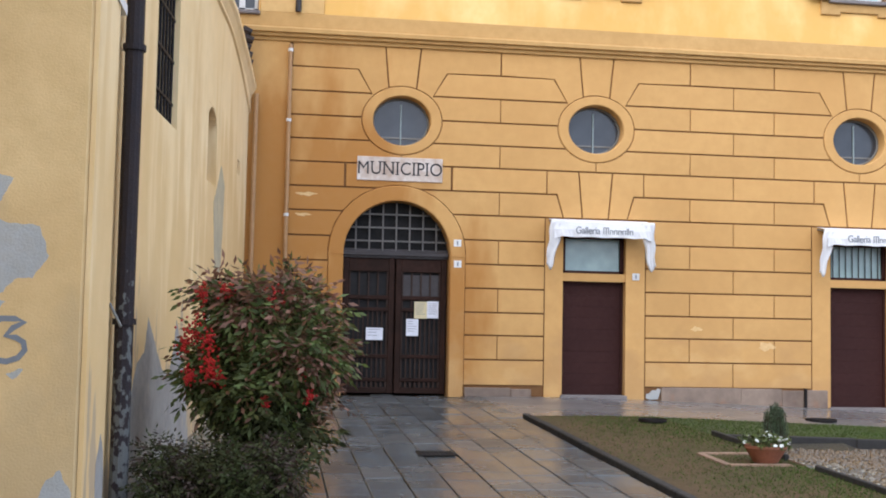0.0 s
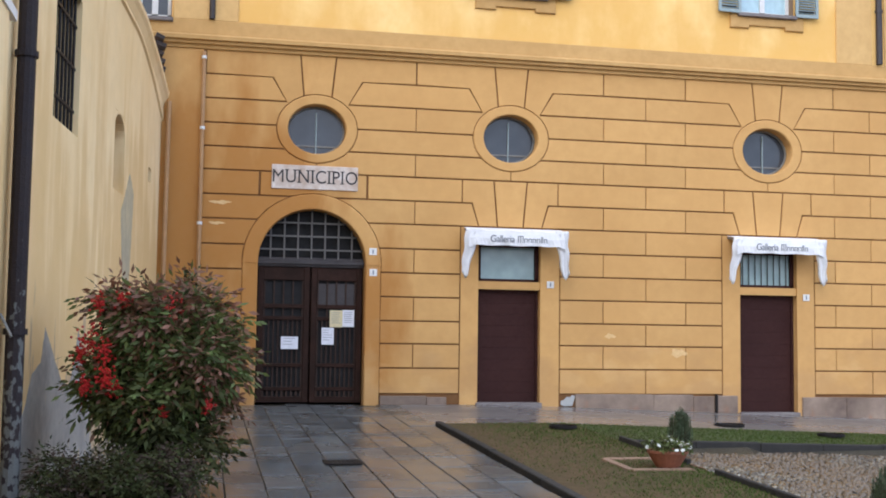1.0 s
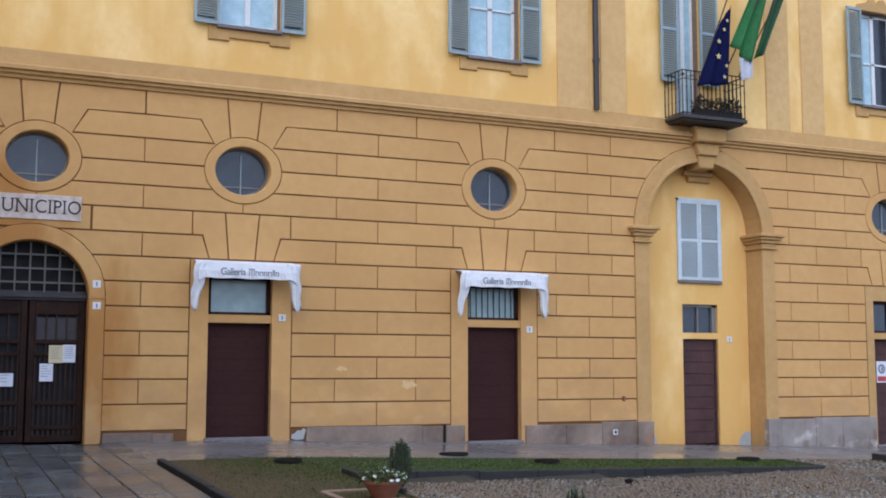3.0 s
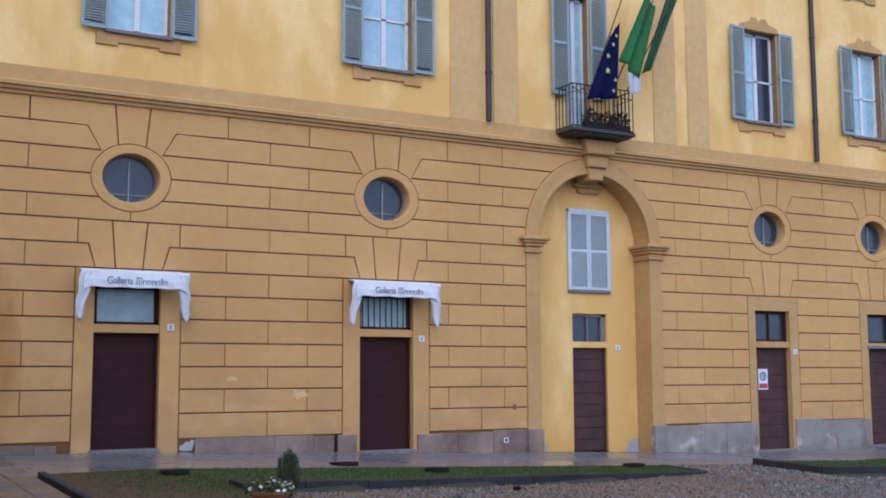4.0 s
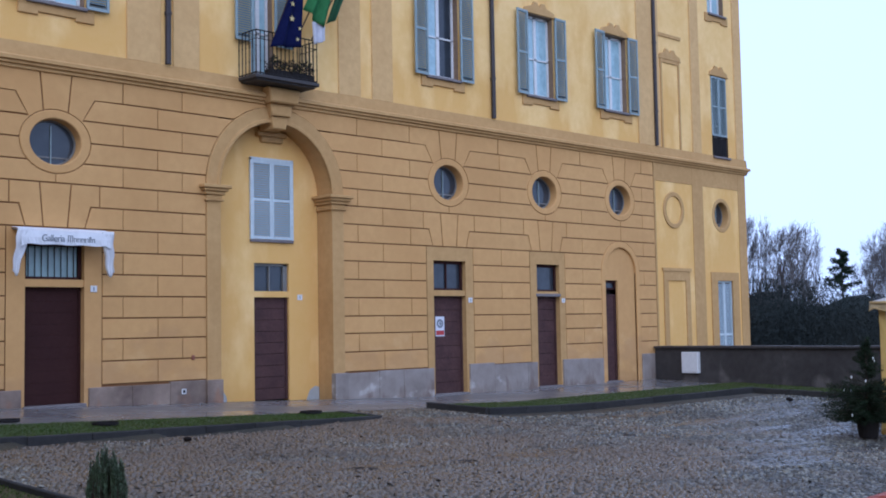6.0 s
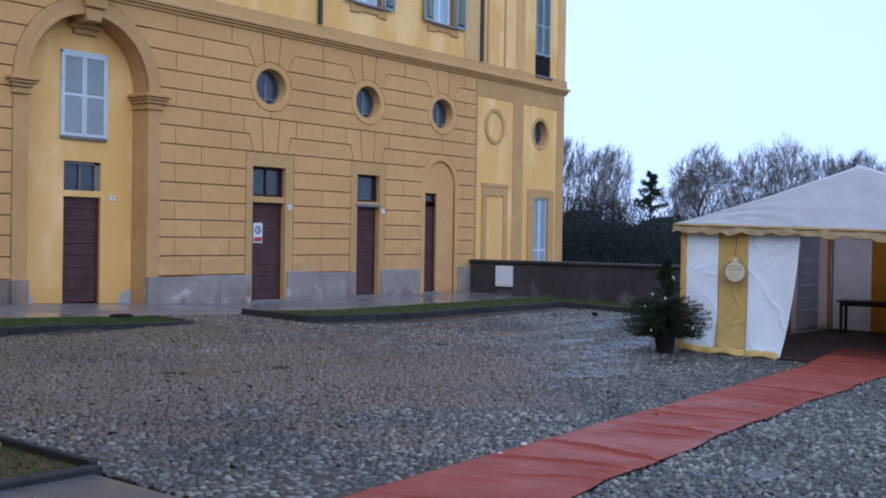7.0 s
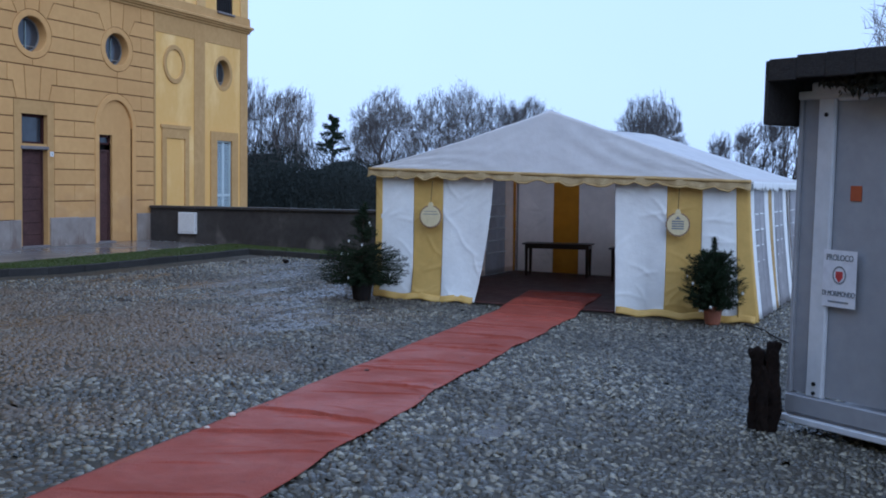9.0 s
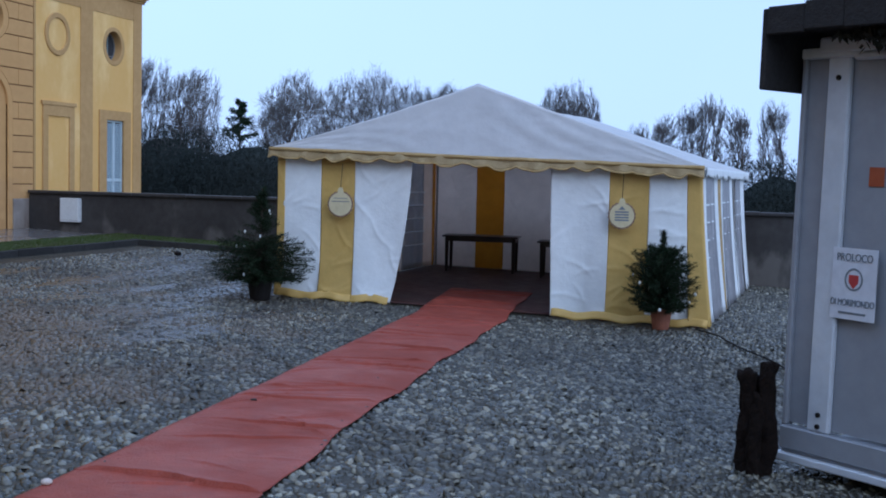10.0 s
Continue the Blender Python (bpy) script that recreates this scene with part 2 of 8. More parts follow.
REDLEAF = mat("reddish_leaf", (0.26, 0.11, 0.075), (0.19, 0.105, 0.06), 2.5, 12, 0.6, 0.0, vary=0.35)
BERRY = mat("red_berry", (0.55, 0.025, 0.02), (0.42, 0.02, 0.02), 5, 20, 0.35, 0.0)
# hedge green, dark enough to paint the shaded leaves of the bush as well
HEDGE = mat("hedge_and_shaded_leaf", (0.040, 0.056, 0.019), (0.050, 0.050, 0.020), 2.5, 12, 0.8, 0.0, vary=0.4, spec=0.15)
STEM = mat("brown_stem", (0.06, 0.035, 0.022), (0.045, 0.028, 0.02), 5, 25, 0.85, 0.2)
NEEDLE = mat("conifer_needle", (0.017, 0.031, 0.013), (0.012, 0.022, 0.010), 3, 14, 0.8, 0.0, vary=0.4, spec=0.15)
ROSEMARY = mat("grey_green_sprig", (0.090, 0.140, 0.070), (0.062, 0.100, 0.050), 5, 18, 0.7, 0.0, vary=0.35)
PETAL = mat("white_petal", (0.75, 0.76, 0.72), (0.66, 0.68, 0.66), 5, 20, 0.6, 0.0)
CANVAS = mat("white_tent_sheet", (0.87, 0.90, 0.90), (0.84, 0.87, 0.88), 0.8, 4, 0.5, 0.25, fine=14)
# greyer copy of the white sheet; the gable's shade is in its colour
GABLESHEET = mat("tent_gable_sheet", (0.76, 0.77, 0.79), (0.70, 0.71, 0.73), 0.6, 3, 0.5, 0.2, fine=8)
TRIM = mat("dull_gold_edging", (0.50, 0.36, 0.15), (0.36, 0.24, 0.09), 4.0, 14, 0.6, 0.2)
ROOFSHEET = mat("tent_roof_sheet", (0.80, 0.80, 0.80), (0.74, 0.74, 0.75), 0.6, 3, 0.5, 0.3, fine=8)
GOLD = mat("yellow_tent_sheet", (0.76, 0.53, 0.16), (0.70, 0.47, 0.13), 0.9, 5, 0.55, 0.25, fine=14)
VALANCE = mat("faded_yellow_trim", (0.56, 0.45, 0.25), (0.36, 0.25, 0.11), 3.5, 9, 0.6, 0.2)
# lit copies of the sheets: the glow of daylight through cloth warms their colour
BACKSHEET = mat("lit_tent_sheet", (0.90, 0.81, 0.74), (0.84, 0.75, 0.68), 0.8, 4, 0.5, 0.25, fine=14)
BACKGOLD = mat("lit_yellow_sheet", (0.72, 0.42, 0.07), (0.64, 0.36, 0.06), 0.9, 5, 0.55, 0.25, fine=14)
TENTWIN = mat("clear_plastic_window", (0.66, 0.66, 0.68), (0.56, 0.56, 0.59), 1.5, 6, 0.2, 0.1)
TUBE = mat("tent_steel_tube", (0.45, 0.45, 0.45), (0.36, 0.36, 0.36), 3, 20, 0.4, 0.05, metal=0.8)
CARPET = mat("red_wet_carpet", (0.36, 0.070, 0.040), (0.26, 0.050, 0.030), 0.9, 7, 0.5, 0.6, wet=(0.5, 0.8), c3=(0.19, 0.040, 0.026), spec=0.35)
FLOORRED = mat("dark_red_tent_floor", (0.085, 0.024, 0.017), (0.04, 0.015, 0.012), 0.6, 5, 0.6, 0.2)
TABLE = mat("dark_table_wood", (0.055, 0.032, 0.022), (0.04, 0.024, 0.017), 3, 16, 0.35, 0.1)
HUTPANEL = mat("grey_hut_panel", (0.33, 0.345, 0.38), (0.29, 0.305, 0.34), 0.9, 6, 0.5, 0.08)
HUTPOST = mat("pale_metal_post", (0.66, 0.69, 0.74), (0.58, 0.61, 0.66), 1.2, 8, 0.45, 0.08)
HUTROOF = mat("dark_felt_roof", (0.028, 0.025, 0.024), (0.02, 0.018, 0.018), 2, 20, 0.9, 0.5)
GARLAND = mat("dark_fir_garland", (0.018, 0.022, 0.013), (0.025, 0.02, 0.013), 6, 30, 0.85, 0.0, vary=0.4)
LOG = mat("dark_log_bark", (0.012, 0.009, 0.008), (0.007, 0.006, 0.006), 6, 24, 0.95, 0.8, c3=(0.035, 0.022, 0.016), spec=0.1)
PAPER = mat("white_paper", (0.72, 0.74, 0.80), (0.66, 0.68, 0.75), 5, 15, 0.8, 0.0)
CREAM = mat("cream_paper", (0.66, 0.58, 0.36), (0.60, 0.52, 0.32), 5, 15, 0.8, 0.0)
INK = mat("black_ink", (0.025, 0.025, 0.03), (0.02, 0.02, 0.025), 5, 15, 0.7, 0.0)
GREYINK = mat("grey_ink", (0.20, 0.23, 0.26), (0.18, 0.2, 0.23), 5, 15, 0.7, 0.0)
MARBLE = mat("weathered_sign_marble", (0.74, 0.70, 0.66), (0.46, 0.36, 0.29), 3.5, 12, 0.7, 0.1, c3=(0.40, 0.27, 0.19))
AWNING = mat("white_awning_cloth", (0.84, 0.85, 0.86), (0.78, 0.79, 0.81), 1.5, 7, 0.7, 0.2, fine=20)
REDINK = mat("red_ink", (0.50, 0.05, 0.05), (0.42, 0.05, 0.05), 5, 15, 0.6, 0.0)
ORANGE = mat("orange_sticker", (0.42, 0.10, 0.035), (0.36, 0.08, 0.03), 5, 15, 0.5, 0.0)
BLUEFLAG = mat("deep_blue_cloth", (0.005, 0.008, 0.048), (0.004, 0.006, 0.035), 3, 14, 0.9, 0.1, spec=0.1)
STAR = mat("yellow_star_cloth", (0.60, 0.50, 0.22), (0.52, 0.42, 0.18), 4, 14, 0.8, 0.0)
GREENFLAG = mat("green_cloth", (0.028, 0.20, 0.050), (0.020, 0.14, 0.036), 3, 14, 0.8, 0.1)
DARKGREEN = mat("dark_green_cloth", (0.012, 0.075, 0.025), (0.008, 0.05, 0.018), 3, 14, 0.85, 0.1)
WHITEFLAG = mat("white_cloth", (0.66, 0.68, 0.74), (0.6, 0.62, 0.7), 3, 14, 0.8, 0.1)
BARK = mat("grey_brown_bark", (0.11, 0.085, 0.075), (0.075, 0.06, 0.055), 1.5, 8, 0.9, 0.2)
TWIG = mat("bare_twig", (0.125, 0.112, 0.108), (0.092, 0.084, 0.082), 0.15, 1.2, 0.9, 0.0, vary=0.25)
WOOD = mat("dark_thicket", (0.030, 0.038, 0.037), (0.038, 0.042, 0.039), 0.08, 0.6, 1.0, 0.0, vary=0.15, spec=0.0)
FIELD = mat("winter_field", (0.06, 0.065, 0.03), (0.075, 0.06, 0.035), 0.05, 1.5, 0.95, 0.2)
PARAPET = streaked(mat("stained_parapet", (0.060, 0.054, 0.050), (0.035, 0.031, 0.029), 0.8, 5, 0.85, 0.35), (0.15, 0.135, 0.12), 0.47, 0.62, -1.4, 0.4, (1.3, 1.3, 0.7), 0.7)
WATER = mat("puddle_water", (0.040, 0.034, 0.028), (0.055, 0.045, 0.034), 0.8, 5, 0.26, 0.6, spec=0.8)
COPING = mat("dark_coping", (0.05, 0.045, 0.042), (0.035, 0.03, 0.03), 1, 10, 0.7, 0.3)
DARKTILE = mat("blackened_tile", (0.050, 0.032, 0.026), (0.030, 0.022, 0.020), 3, 20, 0.9, 0.4)
ROOFTILE = mat("clay_roof_tile", (0.26, 0.125, 0.08), (0.19, 0.09, 0.06), 1, 9, 0.85, 0.3, vary=0.15)

def let_light_through(m, amount):
    """Thin sheet: part of the light passes and is scattered."""
    n, l = m.node_tree.nodes, m.node_tree.links
    b, out = n["Principled BSDF"], n["Material Output"]
    t, x = n.new("ShaderNodeBsdfTranslucent"), n.new("ShaderNodeMixShader")
    l.new(b.inputs["Base Color"].links[0].from_socket, t.inputs["Color"])
    x.inputs[0].default_value = amount
    l.new(b.outputs[0], x.inputs[1]); l.new(t.outputs[0], x.inputs[2])
    l.new(x.outputs[0], out.inputs["Surface"])
for m_, a_ in ((CANVAS, 0.08), (GOLD, 0.25), (GABLESHEET, 0.12), (ROOFSHEET, 0.38), (BACKSHEET, 0.6), (BACKGOLD, 0.6), (TENTWIN, 0.5), (AWNING, 0.12), (VALANCE, 0.2), (LEAF, 0.25), (REDLEAF, 0.25), (GRASS, 0.25), (GREENFLAG, 0.3), (WHITEFLAG, 0.3)):
    let_light_through(m_, a_)

# ---------------------------------------------------------------- mesh helpers
def mesh_of(name, bm, material):
    me = bpy.data.meshes.new(name)
    bm.to_mesh(me)
    bm.free()
    for m in (material if isinstance(material, (list, tuple)) else (material,)):
        me.materials.append(m)
    return me

def part(name, bm, material, parent=None, label=""):
    ob = new(name, mesh_of(name, bm, material))
    ob.parent = parent
    if label:
        ob["label"] = label
    return ob

def piece(name, me, parent, m=None):
    ob = new(name, me)
    ob.parent = parent
    if m is not None:
        ob.matrix_basis = m
    return ob

def empty(name, at=(0, 0, 0), rz=0.0):
    ob = new(name)
    ob.matrix_basis = pose(*at, 0, 0, rz)
    return ob

def raw(name, verts, faces, material, parent=None, label="", smooth=False):
    me = bpy.data.meshes.new(name)
    me.from_pydata(verts, [], faces)
    for m in (material if isinstance(material, (list, tuple)) else (material,)):
        me.materials.append(m)
    if smooth:
        me.shade_smooth()
    ob = new(name, me)
    ob.parent = parent
    if label:
        ob["label"] = label
    return ob

def box(bm, x0, x1, y0, y1, z0, z1, bev=0.0, mi=0):
    r = bmesh.ops.create_cube(bm, size=1)
    for v in r["verts"]:
        v.co = Vector(((x0 + x1) / 2 + v.co.x * (x1 - x0), (y0 + y1) / 2 + v.co.y * (y1 - y0), (z0 + z1) / 2 + v.co.z * (z1 - z0)))
    fs = {f for v in r["verts"] for f in v.link_faces}
    for f in fs:
        f.material_index = mi
    if bev:
        es = {e for v in r["verts"] for e in v.link_edges}
        bmesh.ops.bevel(bm, geom=list(es), offset=bev, segments=1, affect="EDGES")
    return bm

def boxes(*rows, bev=0.0):
    bm = bmesh.new()
    for r in rows:
        box(bm, *r, bev=bev)
    return bm

def rod(bm, a, b, r0, r1=None, seg=8, caps=True):
    a, b = Vector(a), Vector(b)
    r1 = r0 if r1 is None else r1
    q = (b - a).to_track_quat("Z", "Y").to_matrix().to_4x4()
    bmesh.ops.create_cone(bm, cap_ends=caps, segments=seg, radius1=r0, radius2=r1, depth=(b - a).length, matrix=Matrix.Translation((a + b) / 2) @ q)
    return bm

def prism(bm, poly, y0, y1, mi=0, bev=0.0):
    """A polygon in x and z, counter-clockwise as seen from the front, from its front y0 back to y1; bev chamfers the front edge."""
    n = len(poly)
    if bev:
        c = [Vector(p) for p in poly]
        inn = []
        for i in range(n):
            a, b, d = c[i - 1], c[i], c[(i + 1) % n]
            e1, e2 = (b - a), (d - b)
            if e1.length < 1e-6 or e2.length < 1e-6:
                inn.append(b); continue
            n1, n2 = Vector((-e1.y, e1.x)).normalized(), Vector((-e2.y, e2.x)).normalized()
            k = n1 + n2
            k = k / max(k.length_squared / 2, 0.5)
            inn.append(b + k * bev)
        f = [bm.verts.new((p.x, y0, p.y)) for p in inn]
        s = [bm.verts.new((p[0], y0 + bev, p[1])) for p in poly]
    else:
        f = [bm.verts.new((p[0], y0, p[1])) for p in poly]
        s = f
    bk = [bm.verts.new((p[0], y1, p[1])) for p in poly]
    fs = [bm.faces.new(f)]
    for i in range(n):
        j = (i + 1) % n
        if bev:
            fs.append(bm.faces.new((f[j], f[i], s[i], s[j])))
        fs.append(bm.faces.new((s[j], s[i], bk[i], bk[j])))
    for q in fs:
        q.material_index = mi
    return bm

def ring(bm, cx, cz, ri, ro, y0, y1, a0=0.0, a1=2 * math.pi, seg=40, bev=0.015):
    """An elliptical frame; ri and ro are (x, z) radii. Its front is y0, its reveal runs back to y1."""
    full = abs(a1 - a0 - 2 * math.pi) < 1e-6
    rowsv = []
    for i in range(seg if full else seg + 1):
        a = a0 + (a1 - a0) * i / seg
        c, s = math.cos(a), math.sin(a)
        prof = ((ro[0], y1), (ro[0], y0 + bev), (ro[0] - bev, y0), (ri[0] + bev, y0), (ri[0], y0 + bev), (ri[0], y1))
        dz = ri[1] - ri[0]
        dzo = ro[1] - ro[0]
        rowsv.append([bm.verts.new((cx + (r) * c, y, cz + (r + (dzo if k < 3 else dz)) * s)) for k, (r, y) in enumerate(prof)])
    m = len(rowsv)
    for i in range(m if full else m - 1):
        a, b = rowsv[i], rowsv[(i + 1) % m]
        for k in range(5):
            bm.faces.new((a[k], b[k], b[k + 1], a[k + 1]))
    return bm

def disc_pts(cx, cz, rx, rz, n=32, a0=0.0, a1=2 * math.pi):
    return [(cx + rx * math.cos(a0 + (a1 - a0) * i / n), cz + rz * math.sin(a0 + (a1 - a0) * i / n)) for i in range(n + (0 if abs(a1 - a0 - 2 * math.pi) < 1e-6 else 1))]

def lathe(bm, prof, at=(0, 0, 0), seg=16):
    rows_ = []
    for r, z in prof:
        rows_.append([bm.verts.new((at[0] + r * math.cos(2 * math.pi * i / seg), at[1] + r * math.sin(2 * math.pi * i / seg), at[2] + z)) for i in range(seg)])
    for a, b in zip(rows_, rows_[1:]):
        for i in range(seg):
            j = (i + 1) % seg
            bm.faces.new((a[i], a[j], b[j], b[i]))
    bm.faces.new(list(reversed(rows_[0])))
    bm.faces.new(rows_[-1])
    return bm

def minus_ellipse(poly, cx, cz, rx, rz):
    """A polygon without an ellipse that bites into it once."""
    pts = [((x - cx) / rx, (z - cz) / rz) for x, z in poly]
    out, n = [], len(pts)
    events = []
    for i in range(n):
        (ax, az), (bx, bz) = pts[i], pts[(i + 1) % n]
        if ax * ax + az * az >= 1:
            events.append(("p", ax, az))
        dx, dz = bx - ax, bz - az
        A, B, C = dx * dx + dz * dz, 2 * (ax * dx + az * dz), ax * ax + az * az - 1
        D = B * B - 4 * A * C
        if A > 1e-12 and D > 1e-12:
            for t in sorted(((-B - D ** 0.5) / (2 * A), (-B + D ** 0.5) / (2 * A))):
                if 0 < t < 1:
                    px, pz = ax + t * dx, az + t * dz
                    ins = (px * dx + pz * dz) < 0
                    events.append(("in" if ins else "out", px, pz))
    if not any(e[0] == "in" for e in events):
        return poly
    m = len(events)
    for i, (k, px, pz) in enumerate(events):
        out.append((px, pz))
        if k == "in":
            q = events[(i + 1) % m]
            a, b = math.atan2(pz, px), math.atan2(q[2], q[1])
            while b > a:
                b -= 2 * math.pi
            st = max(2, int((a - b) / 0.16))
            out += [(math.cos(a + (b - a) * s / st), math.sin(a + (b - a) * s / st)) for s in range(1, st)]
    return [(cx + x * rx, cz + z * rz) for x, z in out]

def text_mesh(body, size, at, material, parent=None, name="lettering", squeeze=1.0, spacing=1.0, bold=0.0):
    cu = bpy.data.curves.new(name, "FONT")
    cu.body, cu.size, cu.extrude, cu.align_x, cu.align_y, cu.space_character, cu.offset = body, size, 0.003, "CENTER", "CENTER", spacing, size * bold
    tmp = bpy.data.objects.new("tmp", cu)
    scene.collection.objects.link(tmp)
    me = bpy.data.meshes.new_from_object(tmp.evaluated_get(bpy.context.evaluated_depsgraph_get()))
    bpy.data.objects.remove(tmp)
    bpy.data.curves.remove(cu)
    me.materials.clear()
    me.materials.append(material)
    ob = new(name, me)
    ob.matrix_basis = at @ Matrix.Diagonal((squeeze, 1, 1, 1))
    ob.parent = parent
    return ob

def ground_z(x, y):
    """The courtyard falls gently away from the facade, and along it."""
    if x > 26.6:
        return ground_z(26.6, y) - min((x - 26.6) * 0.55, 3.2)
    step = 0.0
    if 2.89 < x < 11.8 and 1.0 < y < 6.95 + 0.105 * (x - 2.9):      # the cobbles lie a kerb's height below the lawn strip
        step = 0.085 * min(1.0, (y - 1.0) / 3.5) * min(1.0, (11.8 - x) / 3.0)
    if x > 3.5 and y < -4.3:      # the corner by the hut lies lower
        k = min(1.0, (-4.3 - y) / 1.9)
        step = 0.36 * k * k * (3 - 2 * k) * min(1.0, (x - 3.5) / 4.5) * min(1.0, max(0.0, 17.2 - x) / 2.5)
    return -step - 0.035 * min(max(x - 2.7, 0), 14.3) + 0.0315 * (min(max(y, -9), 16) - 12.4)

# ---------------------------------------------------------------- ground
rng = np.random.default_rng(4)

def sheet():
    xs = sorted({*range(-400, -20, 40), *[v * 1.0 for v in range(-20, 40)], *range(40, 601, 40), 2.7, 17.0, 26.6, 32.4})
    ys = sorted({*range(-400, -20, 40), *[v * 1.0 for v in range(-20, 30)], *range(30, 601, 40), -9, 12.4})
    v = [(x, y, ground_z(x, y) - 0.03 - (0.3 if x >= 26.6 else 0.12 if x > 3.5 and y < 8 else 0.0)) for y in ys for x in xs]
    w = len(xs)
    f = [(j * w + i, j * w + i + 1, (j + 1) * w + i + 1, (j + 1) * w + i) for j in range(len(ys) - 1) for i in range(w - 1)]
    g = raw("ground", v, f, [EARTH, FIELD], None)
    cxs = [sum(v[k][0] for k in q) / 4 for q in f]
    cys = [sum(v[k][1] for k in q) / 4 for q in f]
    for p, cx, cy in zip(g.data.polygons, cxs, cys):
        p.material_index = 1 if cx > 27 or cx < -20 or cy > 25 or cy < -22 else 0
    return tagged(g, "wet brown earth court falling away to winter fields", "ground", kind="structure")
sheet()

def on_ground(bm, lift=0.0):
    for v in bm.verts:
        v.co.z += ground_z(v.co.x, v.co.y) + lift
    return bm

def patch(name, x0, x1, y0, y1, material, lift, label, category, step=0.5, thick=0.05, skew=0.0):
    """A slab of paving or turf that follows the fall of the ground."""
    nx, ny = max(1, int((x1 - x0) / step)), max(1, int((y1 - y0) / step))
    v, f = [], []
    for k in (0, 1):
        for j in range(ny + 1):
            for i in range(nx + 1):
                x = x0 + (x1 - x0) * i / nx
                ya = y0 + skew * (x - x0)
                y = ya + (y1 - ya) * j / ny
                v.append((x, y, ground_z(x, y) + lift - k * thick))
    w, o = nx + 1, (nx + 1) * (ny + 1)
    for j in range(ny):
        for i in range(nx):
            a = j * w + i
            f.append((a, a + 1, a + w + 1, a + w))
    edge = [(i, i + 1) for i in range(nx)] + [(nx + j * w, nx + (j + 1) * w) for j in range(ny)] + [(ny * w + i + 1, ny * w + i) for i in range(nx)] + [((j + 1) * w, j * w) for j in range(ny)]
    f += [(b, a, a + o, b + o) for a, b in edge]
    ob = raw(name, v, f, material)
    return tagged(ob, label, category, kind="structure")

# ---------------------------------------------------------------- town hall
FY = 12.2
BLOCKF = FY           # front of the stucco blocks
COREF = FY + 0.022    # bottom of the joints
hall = tagged(empty("town_hall", (12, FY, -0.3)), "three-storey town hall with ochre rusticated ground floor and yellow upper walls", "building")
hall.matrix_basis = Matrix.Identity(4)

ZROWS = [5.97, 5.55, 5.136, 4.72, 4.32, 3.925, 3.51, 3.10, 2.673, 2.255, 1.84, 1.428, 1.036, 0.62, 0.181]
OC = dict(a=-0.70, b=2.74, c=7.69, d=17.85, e=21.46, f=24.78)
OCZ, RX, RZ, HX, HZ = 4.69, 0.69, 0.59, 0.50, 0.43
DOORS = dict(b=(2.17, 3.30, -0.02, 2.83), c=(7.12, 8.26, -0.2, 2.83), d=(17.28, 18.38, -0.58, 2.76), e=(21.06, 21.98, -0.52, 2.76), f=(23.95, 24.62, -0.50, 2.38))
SUR = dict(b=(1.84, 3.66), c=(6.76, 8.62), d=(17.05, 18.66), e=(20.79, 22.23))
PX, PZ, PR, PO = -0.735, 2.39, 0.915, 1.175          # portal arch
NX, NZ, NI, NO = 12.69, 4.13, 1.455, 1.79            # great niche
G2, GX = 0.013, 0.007        # half the level and the upright joints

def core_wall():
    holes = [(c - HX, c + HX, OCZ - HZ, OCZ + HZ) for c in OC.values()]
    holes += [(29.63, 30.66, 4.1, 4.98), (24.0, 25.44, -0.5, 2.6)]
    holes += [(24.72 - h, 24.72 + h, 2.6 + 0.1 * k, 2.7 + 0.1 * k) for k in range(8) for h in [(0.82 ** 2 - (0.1 * k + 0.05) ** 2) ** 0.5]]
    holes += [(a - 0.012, b + 0.012, c - 0.3, d + 0.012) for a, b, c, d in DOORS.values()]
    holes += [(PX - PR - 0.02, PX + PR + 0.02, -0.3, PZ + PR + 0.02), (NX - NI - 0.02, NX + NI + 0.02, -0.7, 5.6), (29.75, 30.66, -0.9, 2.46)]
    xs = sorted({-5.3, 26.45, *[h[0] for h in holes], *[h[1] for h in holes], 31.6})
    zs = sorted({-3.6, *[max(h[2], -3.6) for h in holes], *[h[3] for h in holes], 5.97})
    bm = bmesh.new()
    for a, b in zip(xs, xs[1:]):
        run = None
        for c, d in zip(zs, zs[1:]):
            mx, mz = (a + b) / 2, (c + d) / 2
            solid = not any(h[0] < mx < h[1] and h[2] < mz < h[3] for h in holes)
            if solid:
                run = (run[0], d) if run else (c, d)
            if (not solid or d == zs[-1]) and run:
                box(bm, a, b, COREF, COREF + 0.55, run[0], run[1])
                run = None
    bmesh.ops.remove_doubles(bm, verts=bm.verts, dist=0.0005)
    return bm
wall_low = part("ground_floor_wall", core_wall(), GROOVE, hall, "ochre stucco wall with sunk joints")

def add_block(poly, parent=None):
    bm = bmesh.new()
    prism(bm, poly, BLOCKF, COREF + 0.004, bev=0.007)
    return part("stucco_block", bm, OCHRE, parent or wall_low)

def rect(a, b, c, d):
    return [(a + GX, c + G2), (b - GX, c + G2), (b - GX, d - G2), (a + GX, d - G2)]

# joints of every other course, and of the courses between
SEGS = [("pil", "a", [], []), ("a", "b", [1.02], []), ("b", "c", [4.47, 6.05], [5.28]), ("c", "niche_l", [9.05, 10.35], [9.80]),
        ("niche_r", "d", [14.92, 16.55], [15.68]), ("d", "e", [], [19.70]), ("e", "f", [23.0], []), ("f", "end", [25.85], [])]

